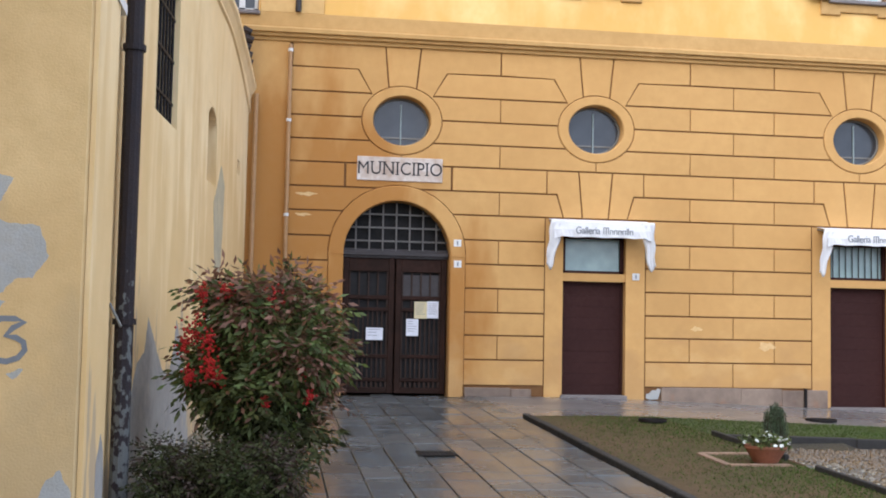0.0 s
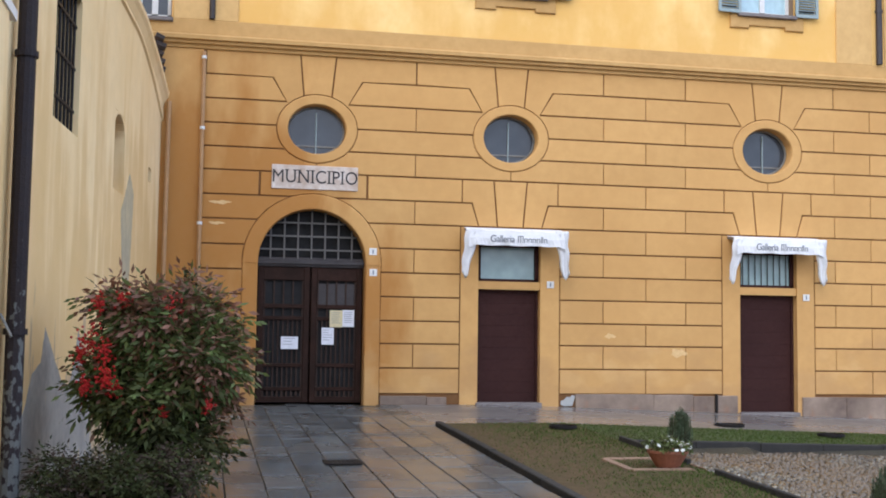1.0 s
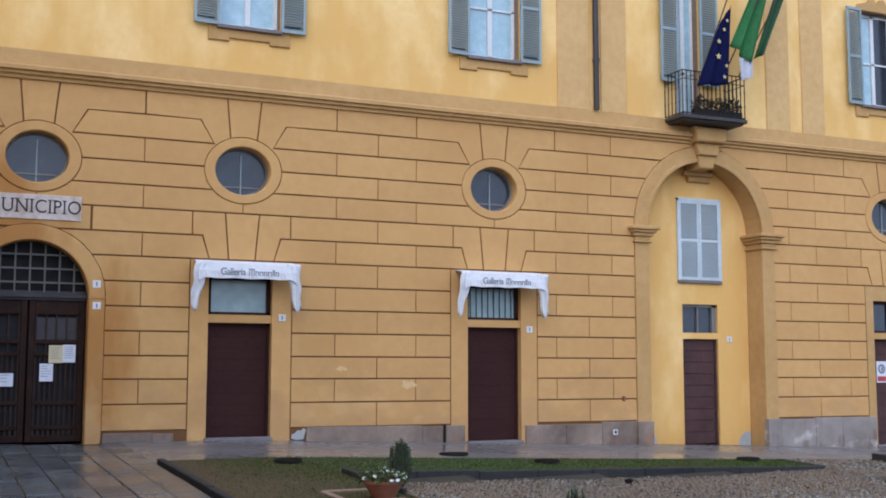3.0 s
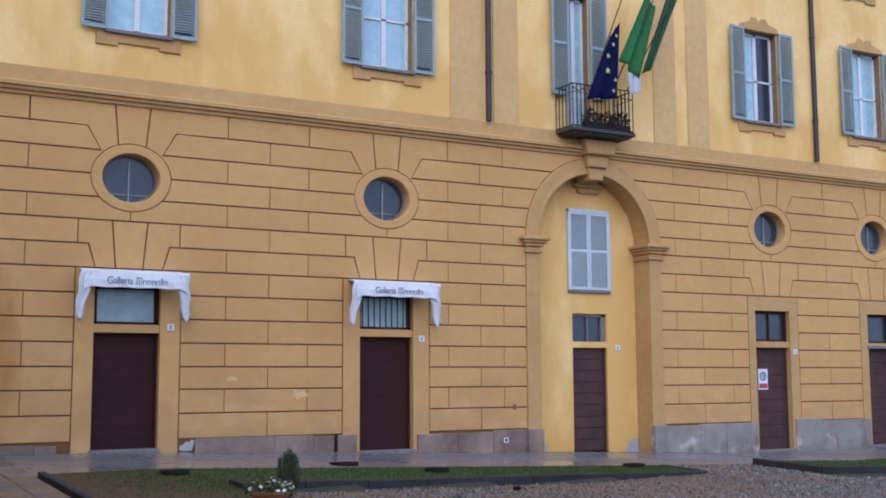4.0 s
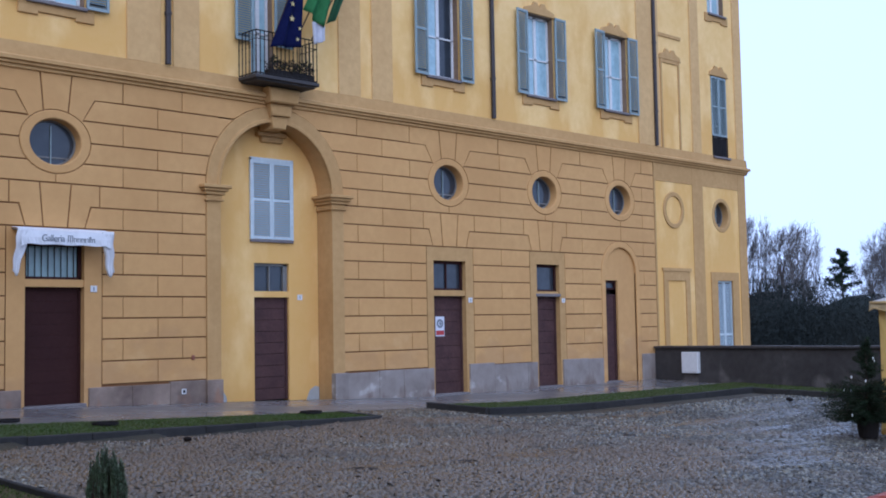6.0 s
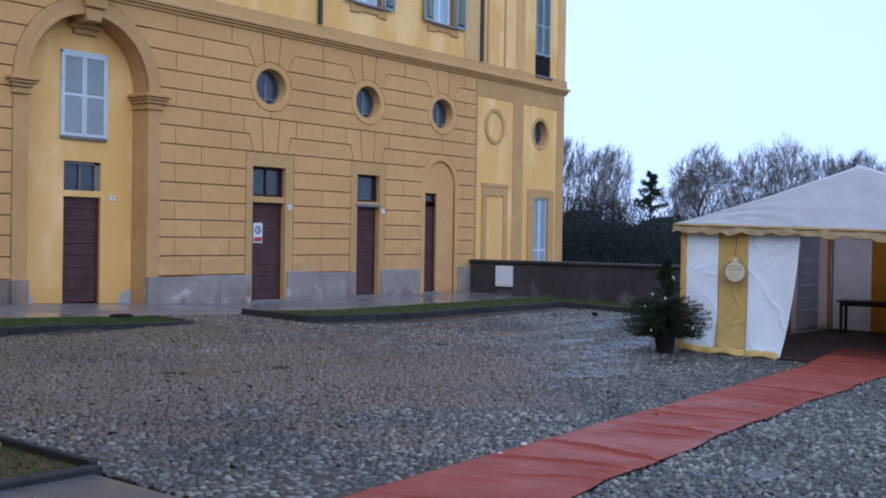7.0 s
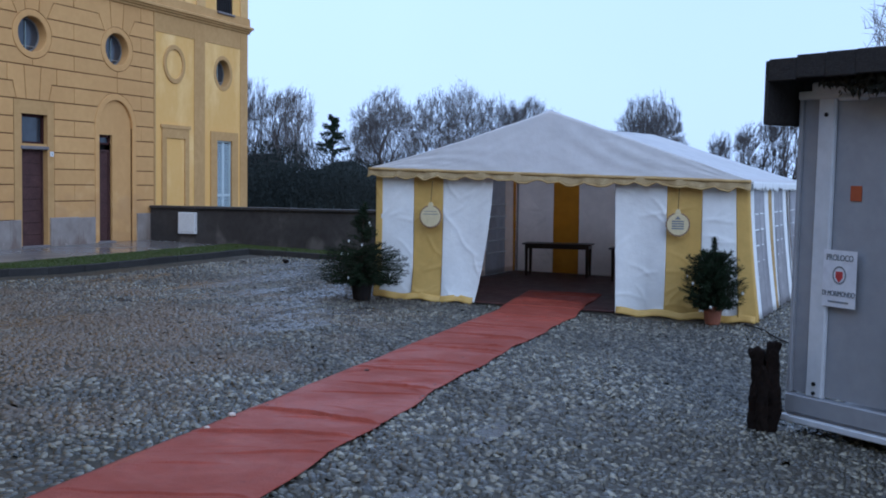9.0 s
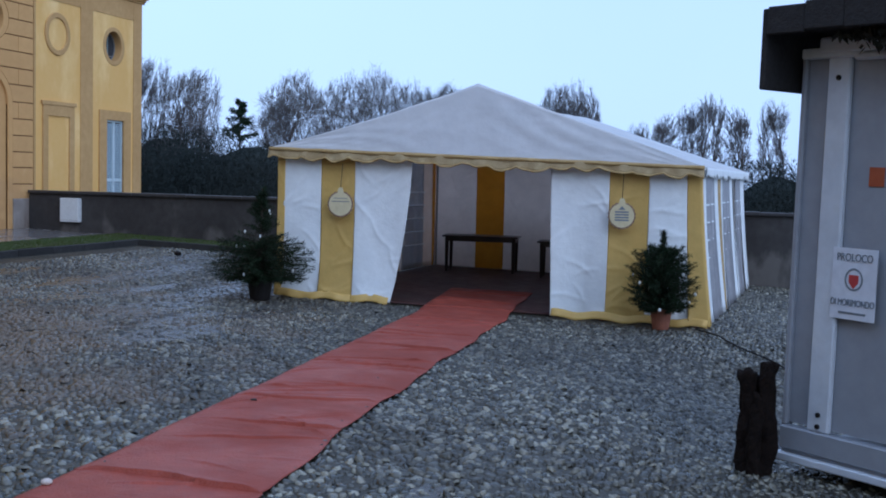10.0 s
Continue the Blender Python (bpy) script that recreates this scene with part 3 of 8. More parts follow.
def side(key, row, z1, s):
    """The edge of a run of blocks beside a feature: s = 1 on the feature's right, -1 on its left. Gives the bottom and top x, and an ellipse to cut."""
    if key == "pil":
        return (-2.62, -2.62, None)
    if key == "end":
        return (26.45, 26.45, None)
    if key in ("niche_l", "niche_r"):
        if z1 <= NZ + 0.01:
            return (NX + s * (NO + 0.0), NX + s * (NO + 0.0), None)
        return (NX + s * 0.15, NX + s * 0.15, (NX, NZ, NO + G2, NO + G2))
    c = OC[key]
    ell = (c, OCZ, RX + G2, RZ + G2)
    if row == 0:
        return None
    if row == 1:
        return (c + s * 0.54, c + s * 0.775, None)
    if row in (2, 3):
        return (c + s * 0.25, c + s * 0.25, ell)
    if row == 4:
        return (c, c, ell)
    if key == "a":
        pe = (PX, PZ, PO + G2, PO + G2)
        if z1 <= PZ:
            return (PX + s * PO, PX + s * PO, None)
        if row == 5:
            return (PX + s * 0.93, PX + s * 0.93, pe)
        return (PX + s * 0.3, PX + s * 0.3, pe)
    if key == "f":
        ae = (24.72, 2.60, 0.90 + G2, 0.90 + G2)
        if row == 5:
            return (c, c, ae)
        if z1 <= 2.62:
            return (24.72 + s * 0.90, 24.72 + s * 0.90, None)
        return (24.72 + s * 0.1, 24.72 + s * 0.1, ae)
    if row == 5:
        return (c + s * 0.88, c + s * 0.88, None)
    if row == 6:
        return (c + s * 0.58, c + s * 0.70, None)
    return (SUR[key][0 if s < 0 else 1],) * 2 + (None,)

for left, right, two, one in SEGS:
    for r in range(14):
        z1, z0 = ZROWS[r], ZROWS[r + 1]
        joints = two if r % 2 == 0 else one
        L, R = side(left, r, z1, 1), side(right, r, z1, -1)
        if r == 0:      # the top course: its end blocks run down as wedges to the ring
            def wedge(c, s, far):
                p = [(c + s * 0.225, 5.1), (c + s * 0.45, 4.98), (c + s * 0.54, z0 - 0.414), (c + s * 0.775, z0), (far, z0 + G2), (far, z1), (c + s * 0.31, z1)]
                p = [(x + s * (G2 if k in (0, 6) else -G2 if k in (2, 3, 4, 5) else 0), z) for k, (x, z) in enumerate(p)]
                if s < 0:
                    p = p[::-1]
                add_block(minus_ellipse(p, c, OCZ, RX + G2, RZ + G2))
            oL, oR = OC.get(left), OC.get(right)
            if not two:
                lo = oL if oL is not None else (-2.62 if left == "pil" else None)
                hi = oR if oR is not None else 26.45
                if oL is not None and oR is not None:
                    m_ = (oL + oR) / 2
                    wedge(oL, 1, m_); wedge(oR, -1, m_)
                elif oR is not None:
                    wedge(oR, -1, -2.60)
                continue
            if oL is not None:
                wedge(oL, 1, two[0])
            if oR is not None:
                wedge(oR, -1, two[-1])
            for a, b in zip(two, two[1:]):
                add_block(rect(a, b, z0, z1))
            if left == "niche_r":
                p = rect(NX + 0.15, two[0], z0, z1)
                add_block(minus_ellipse(p, NX, NZ, NO + G2, NO + G2))
            if right == "niche_l":
                p = rect(two[-1], NX - 0.15, z0, z1)
                add_block(minus_ellipse(p, NX, NZ, NO + G2, NO + G2))
            if right == "end":
                add_block(rect(two[-1], 26.45, z0, z1))
            continue
        lo_x, hi_x = max(L[0], L[1]), min(R[0], R[1])
        cuts = [j for j in joints if lo_x + 0.25 < j < hi_x - 0.25]
        stops = [None] + cuts + [None]
        for a, b in zip(stops, stops[1:]):
            ab, at_ = (a, a) if a is not None else (L[0], L[1])
            bb, bt = (b, b) if b is not None else (R[0], R[1])
            p = [(ab + GX, z0 + G2), (bb - GX, z0 + G2), (bt - GX, z1 - G2), (at_ + GX, z1 - G2)]
            if a is None and L[2]:
                p = minus_ellipse(p, *L[2])
            if b is None and R[2]:
                p = minus_ellipse(p, *R[2])
            add_block(p)
# keystones over the round windows, and the flat arches over the doors
for k, c in OC.items():
    add_block(minus_ellipse([(c - 0.225 + G2, 5.1), (c + 0.225 - G2, 5.1), (c + 0.31 - G2, 5.97), (c - 0.31 + G2, 5.97)], c, OCZ, RX + G2, RZ + G2))
    if k in SUR:
        add_block([(c - 0.235 + G2, 3.10 + G2), (c + 0.235 - G2, 3.10 + G2), (c + 0.305 - G2, 3.925 - G2), (c - 0.305 + G2, 3.925 - G2)])
        for s in (1, -1):
            p = [(c + s * (0.235 + G2), 3.10 + G2), (c + s * (0.58 - G2), 3.10 + G2), (c + s * (0.70 - G2), 3.51 + G2), (c + s * (0.88 - G2), 3.51 + G2), (c + s * (0.88 - G2), 3.925 - G2), (c + s * (0.305 + G2), 3.925 - G2)]
            add_block(p if s > 0 else p[::-1])
add_block(minus_ellipse([(PX - 0.90, 3.51 + G2), (PX + 0.90, 3.51 + G2), (PX + 0.90, 3.925 - G2), (PX - 0.90, 3.925 - G2)], PX, PZ, PO + G2, PO + G2))

# smooth surrounds of the doors, down to the ground
def surround(key):
    a, b = SUR[key]
    o0, o1, zb, zt = DOORS[key]
    zg = ground_z((a + b) / 2, FY) - 0.05
    zm = 2.01 if key in "bc" else 1.90
    bm = boxes((a + G2, o0, FY + 0.002, FY + 0.2, zg, 3.10 - G2), (o1, b - G2, FY + 0.002, FY + 0.2, zg, 3.10 - G2), (o0, o1, FY + 0.002, FY + 0.2, zt, 3.10 - G2), (o0, o1, FY + 0.03, FY + 0.2, zm, zm + 0.14))
    part("door_surround", bm, OCHRE if key in "bc" else TAN, wall_low, "smooth stucco door surround")
for k in SUR:
    surround(k)

# end pilaster by the corner, and the smooth strips
part("corner_strip", boxes((-3.9, -2.64, FY - 0.012, COREF + 0.01, -0.15, 5.97)), OCHRE, wall_low)

# round window frames
def oculus(c, glazed=True, rx=RX, rz=RZ, hx=HX, hz=HZ, z=OCZ, trim=OCHRE):
    w = part("round_window", ring(bmesh.new(), c, z, (hx, hz), (rx, rz), FY - 0.006, FY + 0.36), trim, hall, "oval window in a moulded stucco ring")
    if glazed:
        part("pane", prism(bmesh.new(), disc_pts(c, z, hx, hz), FY + 0.24, FY + 0.25), GLASS, w, "dull grey glass")
        part("mullion", boxes((c - 0.010, c + 0.010, FY + 0.21, FY + 0.245, z - hz, z + hz * 0.75)), SHUTLIGHT, w)
        part("glazing_bar", boxes((c - hx * 0.72, c + hx * 0.72, FY + 0.215, FY + 0.242, z - hz * 0.66, z - hz * 0.60)), GRILLE, w)
        part("pane_frame", ring(bmesh.new(), c, z, (hx - 0.035, hz - 0.035), (hx + 0.004, hz + 0.004), FY + 0.215, FY + 0.245), GRILLE, w)
    return w
for k, c in OC.items():
    oculus(c)

# cornice between the storeys
def cornice():
    prof = [(0.0, 5.95), (0.045, 5.965), (0.045, 6.015), (0.10, 6.03), (0.10, 6.075), (0.155, 6.09), (0.155, 6.15), (0.14, 6.165), (0.055, 6.20), (0.03, 6.45), (0.0, 6.46)]
    bm = bmesh.new()
    gap = [(-5.3, NX - 0.32), (NX + 0.32, 31.7)]
    for a, b in gap:
        va = [bm.verts.new((a, FY - o, z)) for o, z in prof]
        vb = [bm.verts.new((b, FY - o, z)) for o, z in prof]
        for i in range(len(prof) - 1):
            bm.faces.new((va[i], vb[i], vb[i + 1], va[i + 1]))
        bm.faces.new(va[::-1]); bm.faces.new(vb)
    # return round the free end
    va = [bm.verts.new((31.7, FY - o, z)) for o, z in prof]
    vb = [bm.verts.new((31.6 + o, FY - o, z)) for o, z in prof]
    vc = [bm.verts.new((31.6 + o, FY + 11, z)) for o, z in prof]
    for p, q in ((va, vb), (vb, vc)):
        for i in range(len(prof) - 1):
            bm.faces.new((p[i], q[i], q[i + 1], p[i + 1]))
    bmesh.ops.recalc_face_normals(bm, faces=bm.faces)
    return bm
part("cornice", cornice(), TAN, hall, "moulded tan string course")

# ---- portal
def arch_strip(cx, cz, ri, ro, zb, y0, y1, bev=0.015, seg=28):
    """Jambs and half-round arch in one band."""
    def line(r):
        return [(cx + r, zb)] + disc_pts(cx, cz, r, r, seg, 0, math.pi) + [(cx - r, zb)]
    prof = [(ro, y1), (ro, y0 + bev), (ro - bev, y0), (ri + bev, y0), (ri, y0 + bev), (ri, y1)]
    bm = bmesh.new()
    cols = [[bm.verts.new((x, y, z)) for x, z in line(r)] for r, y in prof]
    for a, b in zip(cols, cols[1:]):
        for i in range(len(a) - 1):
            bm.faces.new((a[i], a[i + 1], b[i + 1], b[i]))
    bmesh.ops.recalc_face_normals(bm, faces=bm.faces)
    return bm
part("portal_arch", arch_strip(PX, PZ, PR, PO, -0.1, FY - 0.012, FY + 0.34), OCHRE, hall, "smooth round-arched portal surround")
for a, b in ((PX - PO - 0.004, PX - PR), (PX + PR, PX + PO + 0.004)):
    part("portal_impost", boxes((a, b, FY - 0.022, FY + 0.05, PZ - 0.02, PZ + 0.012)), OCHRE, hall)
portal = part("portal_door", boxes((PX - PR, PX + PR, FY + 0.22, FY + 0.27, PZ - 0.06, PZ + 0.10), (PX - PR, PX + PR, FY + 0.17, FY + 0.24, PZ - 0.02, PZ + 0.05), bev=0.008), PIPE, hall, "dark double portal door under a barred fanlight")
part("fanlight_back", prism(bmesh.new(), disc_pts(PX, PZ + 0.1, PR, PR - 0.1, 24, 0, math.pi), FY + 0.31, FY + 0.33), DARK, portal)
fan = bmesh.new()
for i in range(-4, 5):
    x = i * 0.232
    if abs(x) < PR - 0.03:
        box(fan, PX + x - 0.013, PX + x + 0.013, FY + 0.2, FY + 0.23, PZ + 0.08, PZ + (PR ** 2 - x * x) ** 0.5)
for j in (0.17, 0.40, 0.63):
    h = (PR ** 2 - (j + 0.06) ** 2) ** 0.5
    box(fan, PX - h, PX + h, FY + 0.195, FY + 0.225, PZ + j + 0.05, PZ + j + 0.078)
part("fanlight_grille", fan, FANBAR, portal, "grey square-mesh grille")
for s in (-1, 1):
    x0, x1 = (PX - PR + 0.02, PX - 0.012) if s < 0 else (PX + 0.012, PX + PR - 0.02)
    lf = bmesh.new()
    w = x1 - x0
    for a, b in ((x0, x0 + 0.10), (x1 - 0.10, x1)):
        box(lf, a, b, FY + 0.23, FY + 0.29, 0.02, PZ - 0.06, bev=0.008)
    for z, h in ((0.02, 0.10), (0.22, 0.06), (0.62, 0.06), (1.42, 0.06), (1.62, 0.07), (2.1, 0.22)):
        box(lf, x0 + 0.1, x1 - 0.1, FY + 0.235, FY + 0.29, z, z + h, bev=0.006)
    part("door_leaf", lf, PORTAL, portal)
    part("leaf_back", boxes((x0, x1, FY + 0.288, FY + 0.30, 0.03, PZ - 0.06)), DARK, portal)
    for i in range(9):
        x = x0 + 0.12 + (w - 0.24) * i / 8
        part("leaf_bar", boxes((x - 0.011, x + 0.011, FY + 0.245, FY + 0.27, 0.2, 1.42 if i % 2 else 2.12), (x - 0.016, x + 0.016, FY + 0.24, FY + 0.275, 0.06, 0.2)), PORTALBAR, portal)
    part("leaf_glass", boxes((x0 + 0.11, x1 - 0.11, FY + 0.278, FY + 0.284, 1.68, 2.05)), DARK if s < 0 else PIPE, portal)

# ---- doors of the ground floor
def leaf_door(key, planks, material, light_mat=GLASS, tag=""):
    a, b, zb, zt = DOORS[key]
    zb = ground_z((a + b) / 2, FY) + 0.015
    zm = 2.01 if key in "bc" else 1.90
    if key == "f":
        zm = 1.98
    d = part("door", boxes((a, a + 0.045, FY + 0.14, FY + 0.22, zb, zm), (b - 0.045, b, FY + 0.14, FY + 0.22, zb, zm), (a, b, FY + 0.14, FY + 0.22, zm - 0.045, zm), bev=0.004), material, hall, tag)
    n = planks
    gap = 0.0006 if material is DOOR else 0.003
    for i in range(n):
        z0, z1 = zb + (zm - 0.045 - zb) * i / n, zb + (zm - 0.045 - zb) * (i + 1) / n
        part("plank", boxes((a + 0.046, b - 0.046, FY + 0.175, FY + 0.21, z0 + gap, z1 - gap), bev=gap + 0.0015), material, d)
    part("threshold", boxes((a - 0.03, b + 0.03, FY - 0.05, FY + 0.135, zb - 0.05, zb + 0.03), bev=0.01), SILL, d)
    part("transom_frame", boxes((a, a + 0.07, FY + 0.12, FY + 0.2, zm + 0.14, zt), (b - 0.07, b, FY + 0.12, FY + 0.2, zm + 0.14, zt), (a, b, FY + 0.12, FY + 0.2, zm + 0.14, zm + 0.19), (a, b, FY + 0.12, FY + 0.2, zt - 0.07, zt)), DOOR, d)
    part("transom_glass", boxes((a + 0.06, b - 0.06, FY + 0.17, FY + 0.18, zm + 0.18, zt - 0.06)), light_mat, d)
    # black sheet in place of the shade behind the door
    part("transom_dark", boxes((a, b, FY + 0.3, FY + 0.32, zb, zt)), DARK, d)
    return d, zb, zm, zt
leaf_door("b", 10, DOOR, light_mat=CURTAIN, tag="plain brown boarded door with a pale glass transom")
d2 = leaf_door("c", 10, DOOR, light_mat=CURTAIN, tag="plain brown boarded door with a barred transom")
for i in range(8):
    part("transom_bar", rod(bmesh.new(), (7.24 + i * 0.125, FY + 0.14, 2.18), (7.24 + i * 0.125, FY + 0.14, 2.79), 0.009, seg=6), IRON, d2[0])
d3 = leaf_door("d", 8, OLDDOOR, tag="worn brown planked door with a two-light transom")
d4 = leaf_door("e", 8, OLDDOOR, tag="worn brown planked door under a pale stone lintel")
for (a, b) in ((17.28, 18.38),):
    part("transom_mullion", boxes(((a + b) / 2 - 0.02, (a + b) / 2 + 0.02, FY + 0.13, FY + 0.19, 2.06, 2.74)), DOOR, d3[0])
part("pale_lintel", boxes((21.02, 22.02, FY - 0.02, FY + 0.1, 1.90, 1.98), bev=0.01), SILL, d4[0], "pale stone lintel")

# blind arch round the last door
part("blind_arch", arch_strip(24.72, 2.60, 0.72, 0.90, -0.5, FY - 0.014, FY + 0.10), OCHRE, hall, "shallow blind arch")
bm = bmesh.new()
prism(bm, [(24.62, -0.52), (25.44, -0.52)] + disc_pts(24.72, 2.60, 0.72, 0.72, 20, 0, math.pi) + [(24.0, 2.60), (24.0, 2.38), (24.62, 2.38)], FY + 0.055, FY + 0.12)
part("arch_infill", bm, OCHRE, hall)
part("arch_jamb", boxes((23.99, 23.995, FY + 0.02, FY + 0.1, -0.5, 2.4)), OCHRE, hall)
leaf_door("f", 7, OLDDOOR, tag="narrow worn brown door inside a blind arch")

# ---- plinth slabs
def plinth_run(x0, x1, top, seed, proud=0.035):
    r = random.Random(seed)
    x = x0
    while x < x1 - 0.05:
        w = min(r.uniform(0.7, 1.5), x1 - x)
        if x1 - x - w < 0.3:
            w = x1 - x
        zb = ground_z(x + w, FY) - 0.06
        t = top + r.uniform(-0.025, 0.025)
        part("plinth_slab", boxes((x + 0.0015, x + w - 0.0015, FY - proud + r.uniform(-0.006, 0.006), FY + 0.05, zb, t), bev=0.008), PLINTH if x < 12 else PALEPLINTH, wall_low)
        x += w
plinth_run(0.46, 1.62, 0.13, 1)
plinth_run(3.95, 6.60, 0.165, 2)
plinth_run(6.63, 7.05, 0.165, 3)
plinth_run(8.34, 10.88, 0.16, 4)
plinth_run(10.86, 11.24, 0.16, 5, 0.10)
plinth_run(14.14, 14.52, 0.15, 6, 0.10)
plinth_run(14.52, 17.22, 0.17, 7)
plinth_run(18.45, 21.0, 0.20, 8)
plinth_run(22.04, 23.80, 0.22, 9)
plinth_run(25.62, 26.5, 0.26, 10)

# ---- great niche with its arch, pilasters and capitals
part("niche_arch", arch_strip(NX, NZ, NI, NO, NZ, FY - 0.03, FY + 0.5), TAN, hall, "moulded tan arch of the niche")
part("niche_arch_moulding", arch_strip(NX, NZ, NI, NI + 0.09, NZ, FY - 0.05, FY + 0.02), TAN, hall)
for s in (-1, 1):
    xa, xb = sorted((NX + s * NI, NX + s * NO))
    part("niche_pilaster", boxes((xa, xb, FY - 0.03, FY + 0.5, -0.5, 3.82), bev=0.01), TAN, hall)
    cp = bmesh.new()
    for z0, z1, o in ((3.80, 3.84, 0.05), (3.84, 3.93, 0.02), (3.93, 4.0, 0.07), (4.0, 4.06, 0.12), (4.06, 4.13, 0.17)):
        box(cp, xa - o, xb + o, FY - 0.03 - o, FY + 0.5, z0, z1, bev=0.012)
    part("capital", cp, TAN, hall, "moulded tan capital")
bm = bmesh.new()
DC = 12.86
poly = [(NX - NI, -0.6), (NX + NI, -0.6)] + disc_pts(NX, NZ, NI, NI, 28, 0, math.pi)
for a, b, c, d in ((NX - NI, DC - 0.45, -0.6, NZ), (DC + 0.47, NX + NI, -0.6, NZ), (DC - 0.45, DC + 0.47, 1.86, 1.99), (DC - 0.45, DC + 0.47, 2.60, NZ)):
    box(bm, a, b, FY + 0.5, FY + 0.9, c, d)
prism(bm, disc_pts(NX, NZ, NI, NI, 28, 0, math.pi), FY + 0.5, FY + 0.9)
part("niche_wall", bm, YELLOW, hall, "yellow plaster back of the niche")
key = bmesh.new()
prism(key, [(NX - 0.17, 5.45), (NX + 0.17, 5.45), (NX + 0.22, 5.72), (NX - 0.22, 5.72)], FY - 0.10, FY + 0.4, bev=0.02)
prism(key, [(NX - 0.24, 5.72), (NX + 0.24, 5.72), (NX + 0.30, 5.98), (NX - 0.30, 5.98)], FY - 0.17, FY + 0.1, bev=0.02)
prism(key, [(NX - 0.36, 5.98), (NX + 0.36, 5.98), (NX + 0.42, 6.30), (NX - 0.42, 6.30)], FY - 0.30, FY + 0.1, bev=0.03)
part("keystone", key, TAN, hall, "stepped keystone bracket under the balcony")
part("niche_hood", boxes((DC - 0.29, DC + 0.29, FY + 0.40, FY + 0.52, 5.24, 5.36), (DC - 0.40, DC + 0.36, FY + 0.36, FY + 0.52, 5.36, 5.46), bev=0.02), TAN, hall)
nd = part("niche_door", boxes((DC - 0.45, DC - 0.40, FY + 0.56, FY + 0.62, -0.36, 1.86), (DC + 0.42, DC + 0.47, FY + 0.56, FY + 0.62, -0.36, 1.86)), OLDDOOR, hall, "worn brown planked door in the niche")
for i in range(9):
    z0, z1 = -0.36 + 2.22 * i / 9, -0.36 + 2.22 * (i + 1) / 9
    part("plank", boxes((DC - 0.40, DC + 0.42, FY + 0.59, FY + 0.63, z0 + 0.003, z1 - 0.003), bev=0.006), OLDDOOR, nd)
part("transom_frame", boxes((DC - 0.45, DC - 0.40, FY + 0.56, FY + 0.64, 1.99, 2.60), (DC + 0.36, DC + 0.47, FY + 0.56, FY + 0.64, 1.99, 2.60), (DC - 0.45, DC + 0.47, FY + 0.56, FY + 0.64, 2.54, 2.60), (DC - 0.02, DC + 0.01, FY + 0.57, FY + 0.62, 1.99, 2.60)), GRILLE, nd)
part("transom_glass", boxes((DC - 0.42, DC + 0.4, FY + 0.62, FY + 0.63, 1.99, 2.58)), GLASS, nd)
# black sheet standing for the unlit space behind the niche door
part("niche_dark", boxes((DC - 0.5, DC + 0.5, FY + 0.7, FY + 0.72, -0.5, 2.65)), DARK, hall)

# ---- shutters and upper windows
def louvred(bm, x0, x1, y, z0, z1, step=0.05):
    box(bm, x0, x0 + 0.05, y - 0.02, y + 0.02, z0, z1, mi=1)
    box(bm, x1 - 0.05, x1, y - 0.02, y + 0.02, z0, z1, mi=1)
    zm = z0 + (z1 - z0) * 0.48
    for z in (z0, zm, z1 - 0.06):
        box(bm, x0, x1, y - 0.018, y + 0.018, z, z + 0.06, mi=1)
    z = z0 + 0.07
    while z < z1 - 0.08:
        vs = [bm.verts.new(p) for p in ((x0 + 0.05, y - 0.016, z), (x1 - 0.05, y - 0.016, z), (x1 - 0.05, y + 0.012, z + step * 0.8), (x0 + 0.05, y + 0.012, z + step * 0.8))]
        bm.faces.new(vs)
        z += step
    return bm

ns = part("shuttered_window", boxes((DC - 0.56, DC + 0.58, FY + 0.44, FY + 0.5, 3.05, 3.11), bev=0.008), SILL, hall, "closed pale-blue louvred shutters in the niche")
for a, b in ((DC - 0.52, DC), (DC + 0.01, DC + 0.54)):
    part("shutter", louvred(bmesh.new(), a, b, FY + 0.475, 3.12, 4.83), [PALESHUT, PALESHUTRIM], ns)
part("window_surround", boxes((DC - 0.56, DC - 0.52, FY + 0.45, FY + 0.5, 3.11, 4.87), (DC + 0.54, DC + 0.58, FY + 0.45, FY + 0.5, 3.11, 4.87), (DC - 0.56, DC + 0.58, FY + 0.45, FY + 0.5, 4.83, 4.89)), PALESHUTRIM, ns)

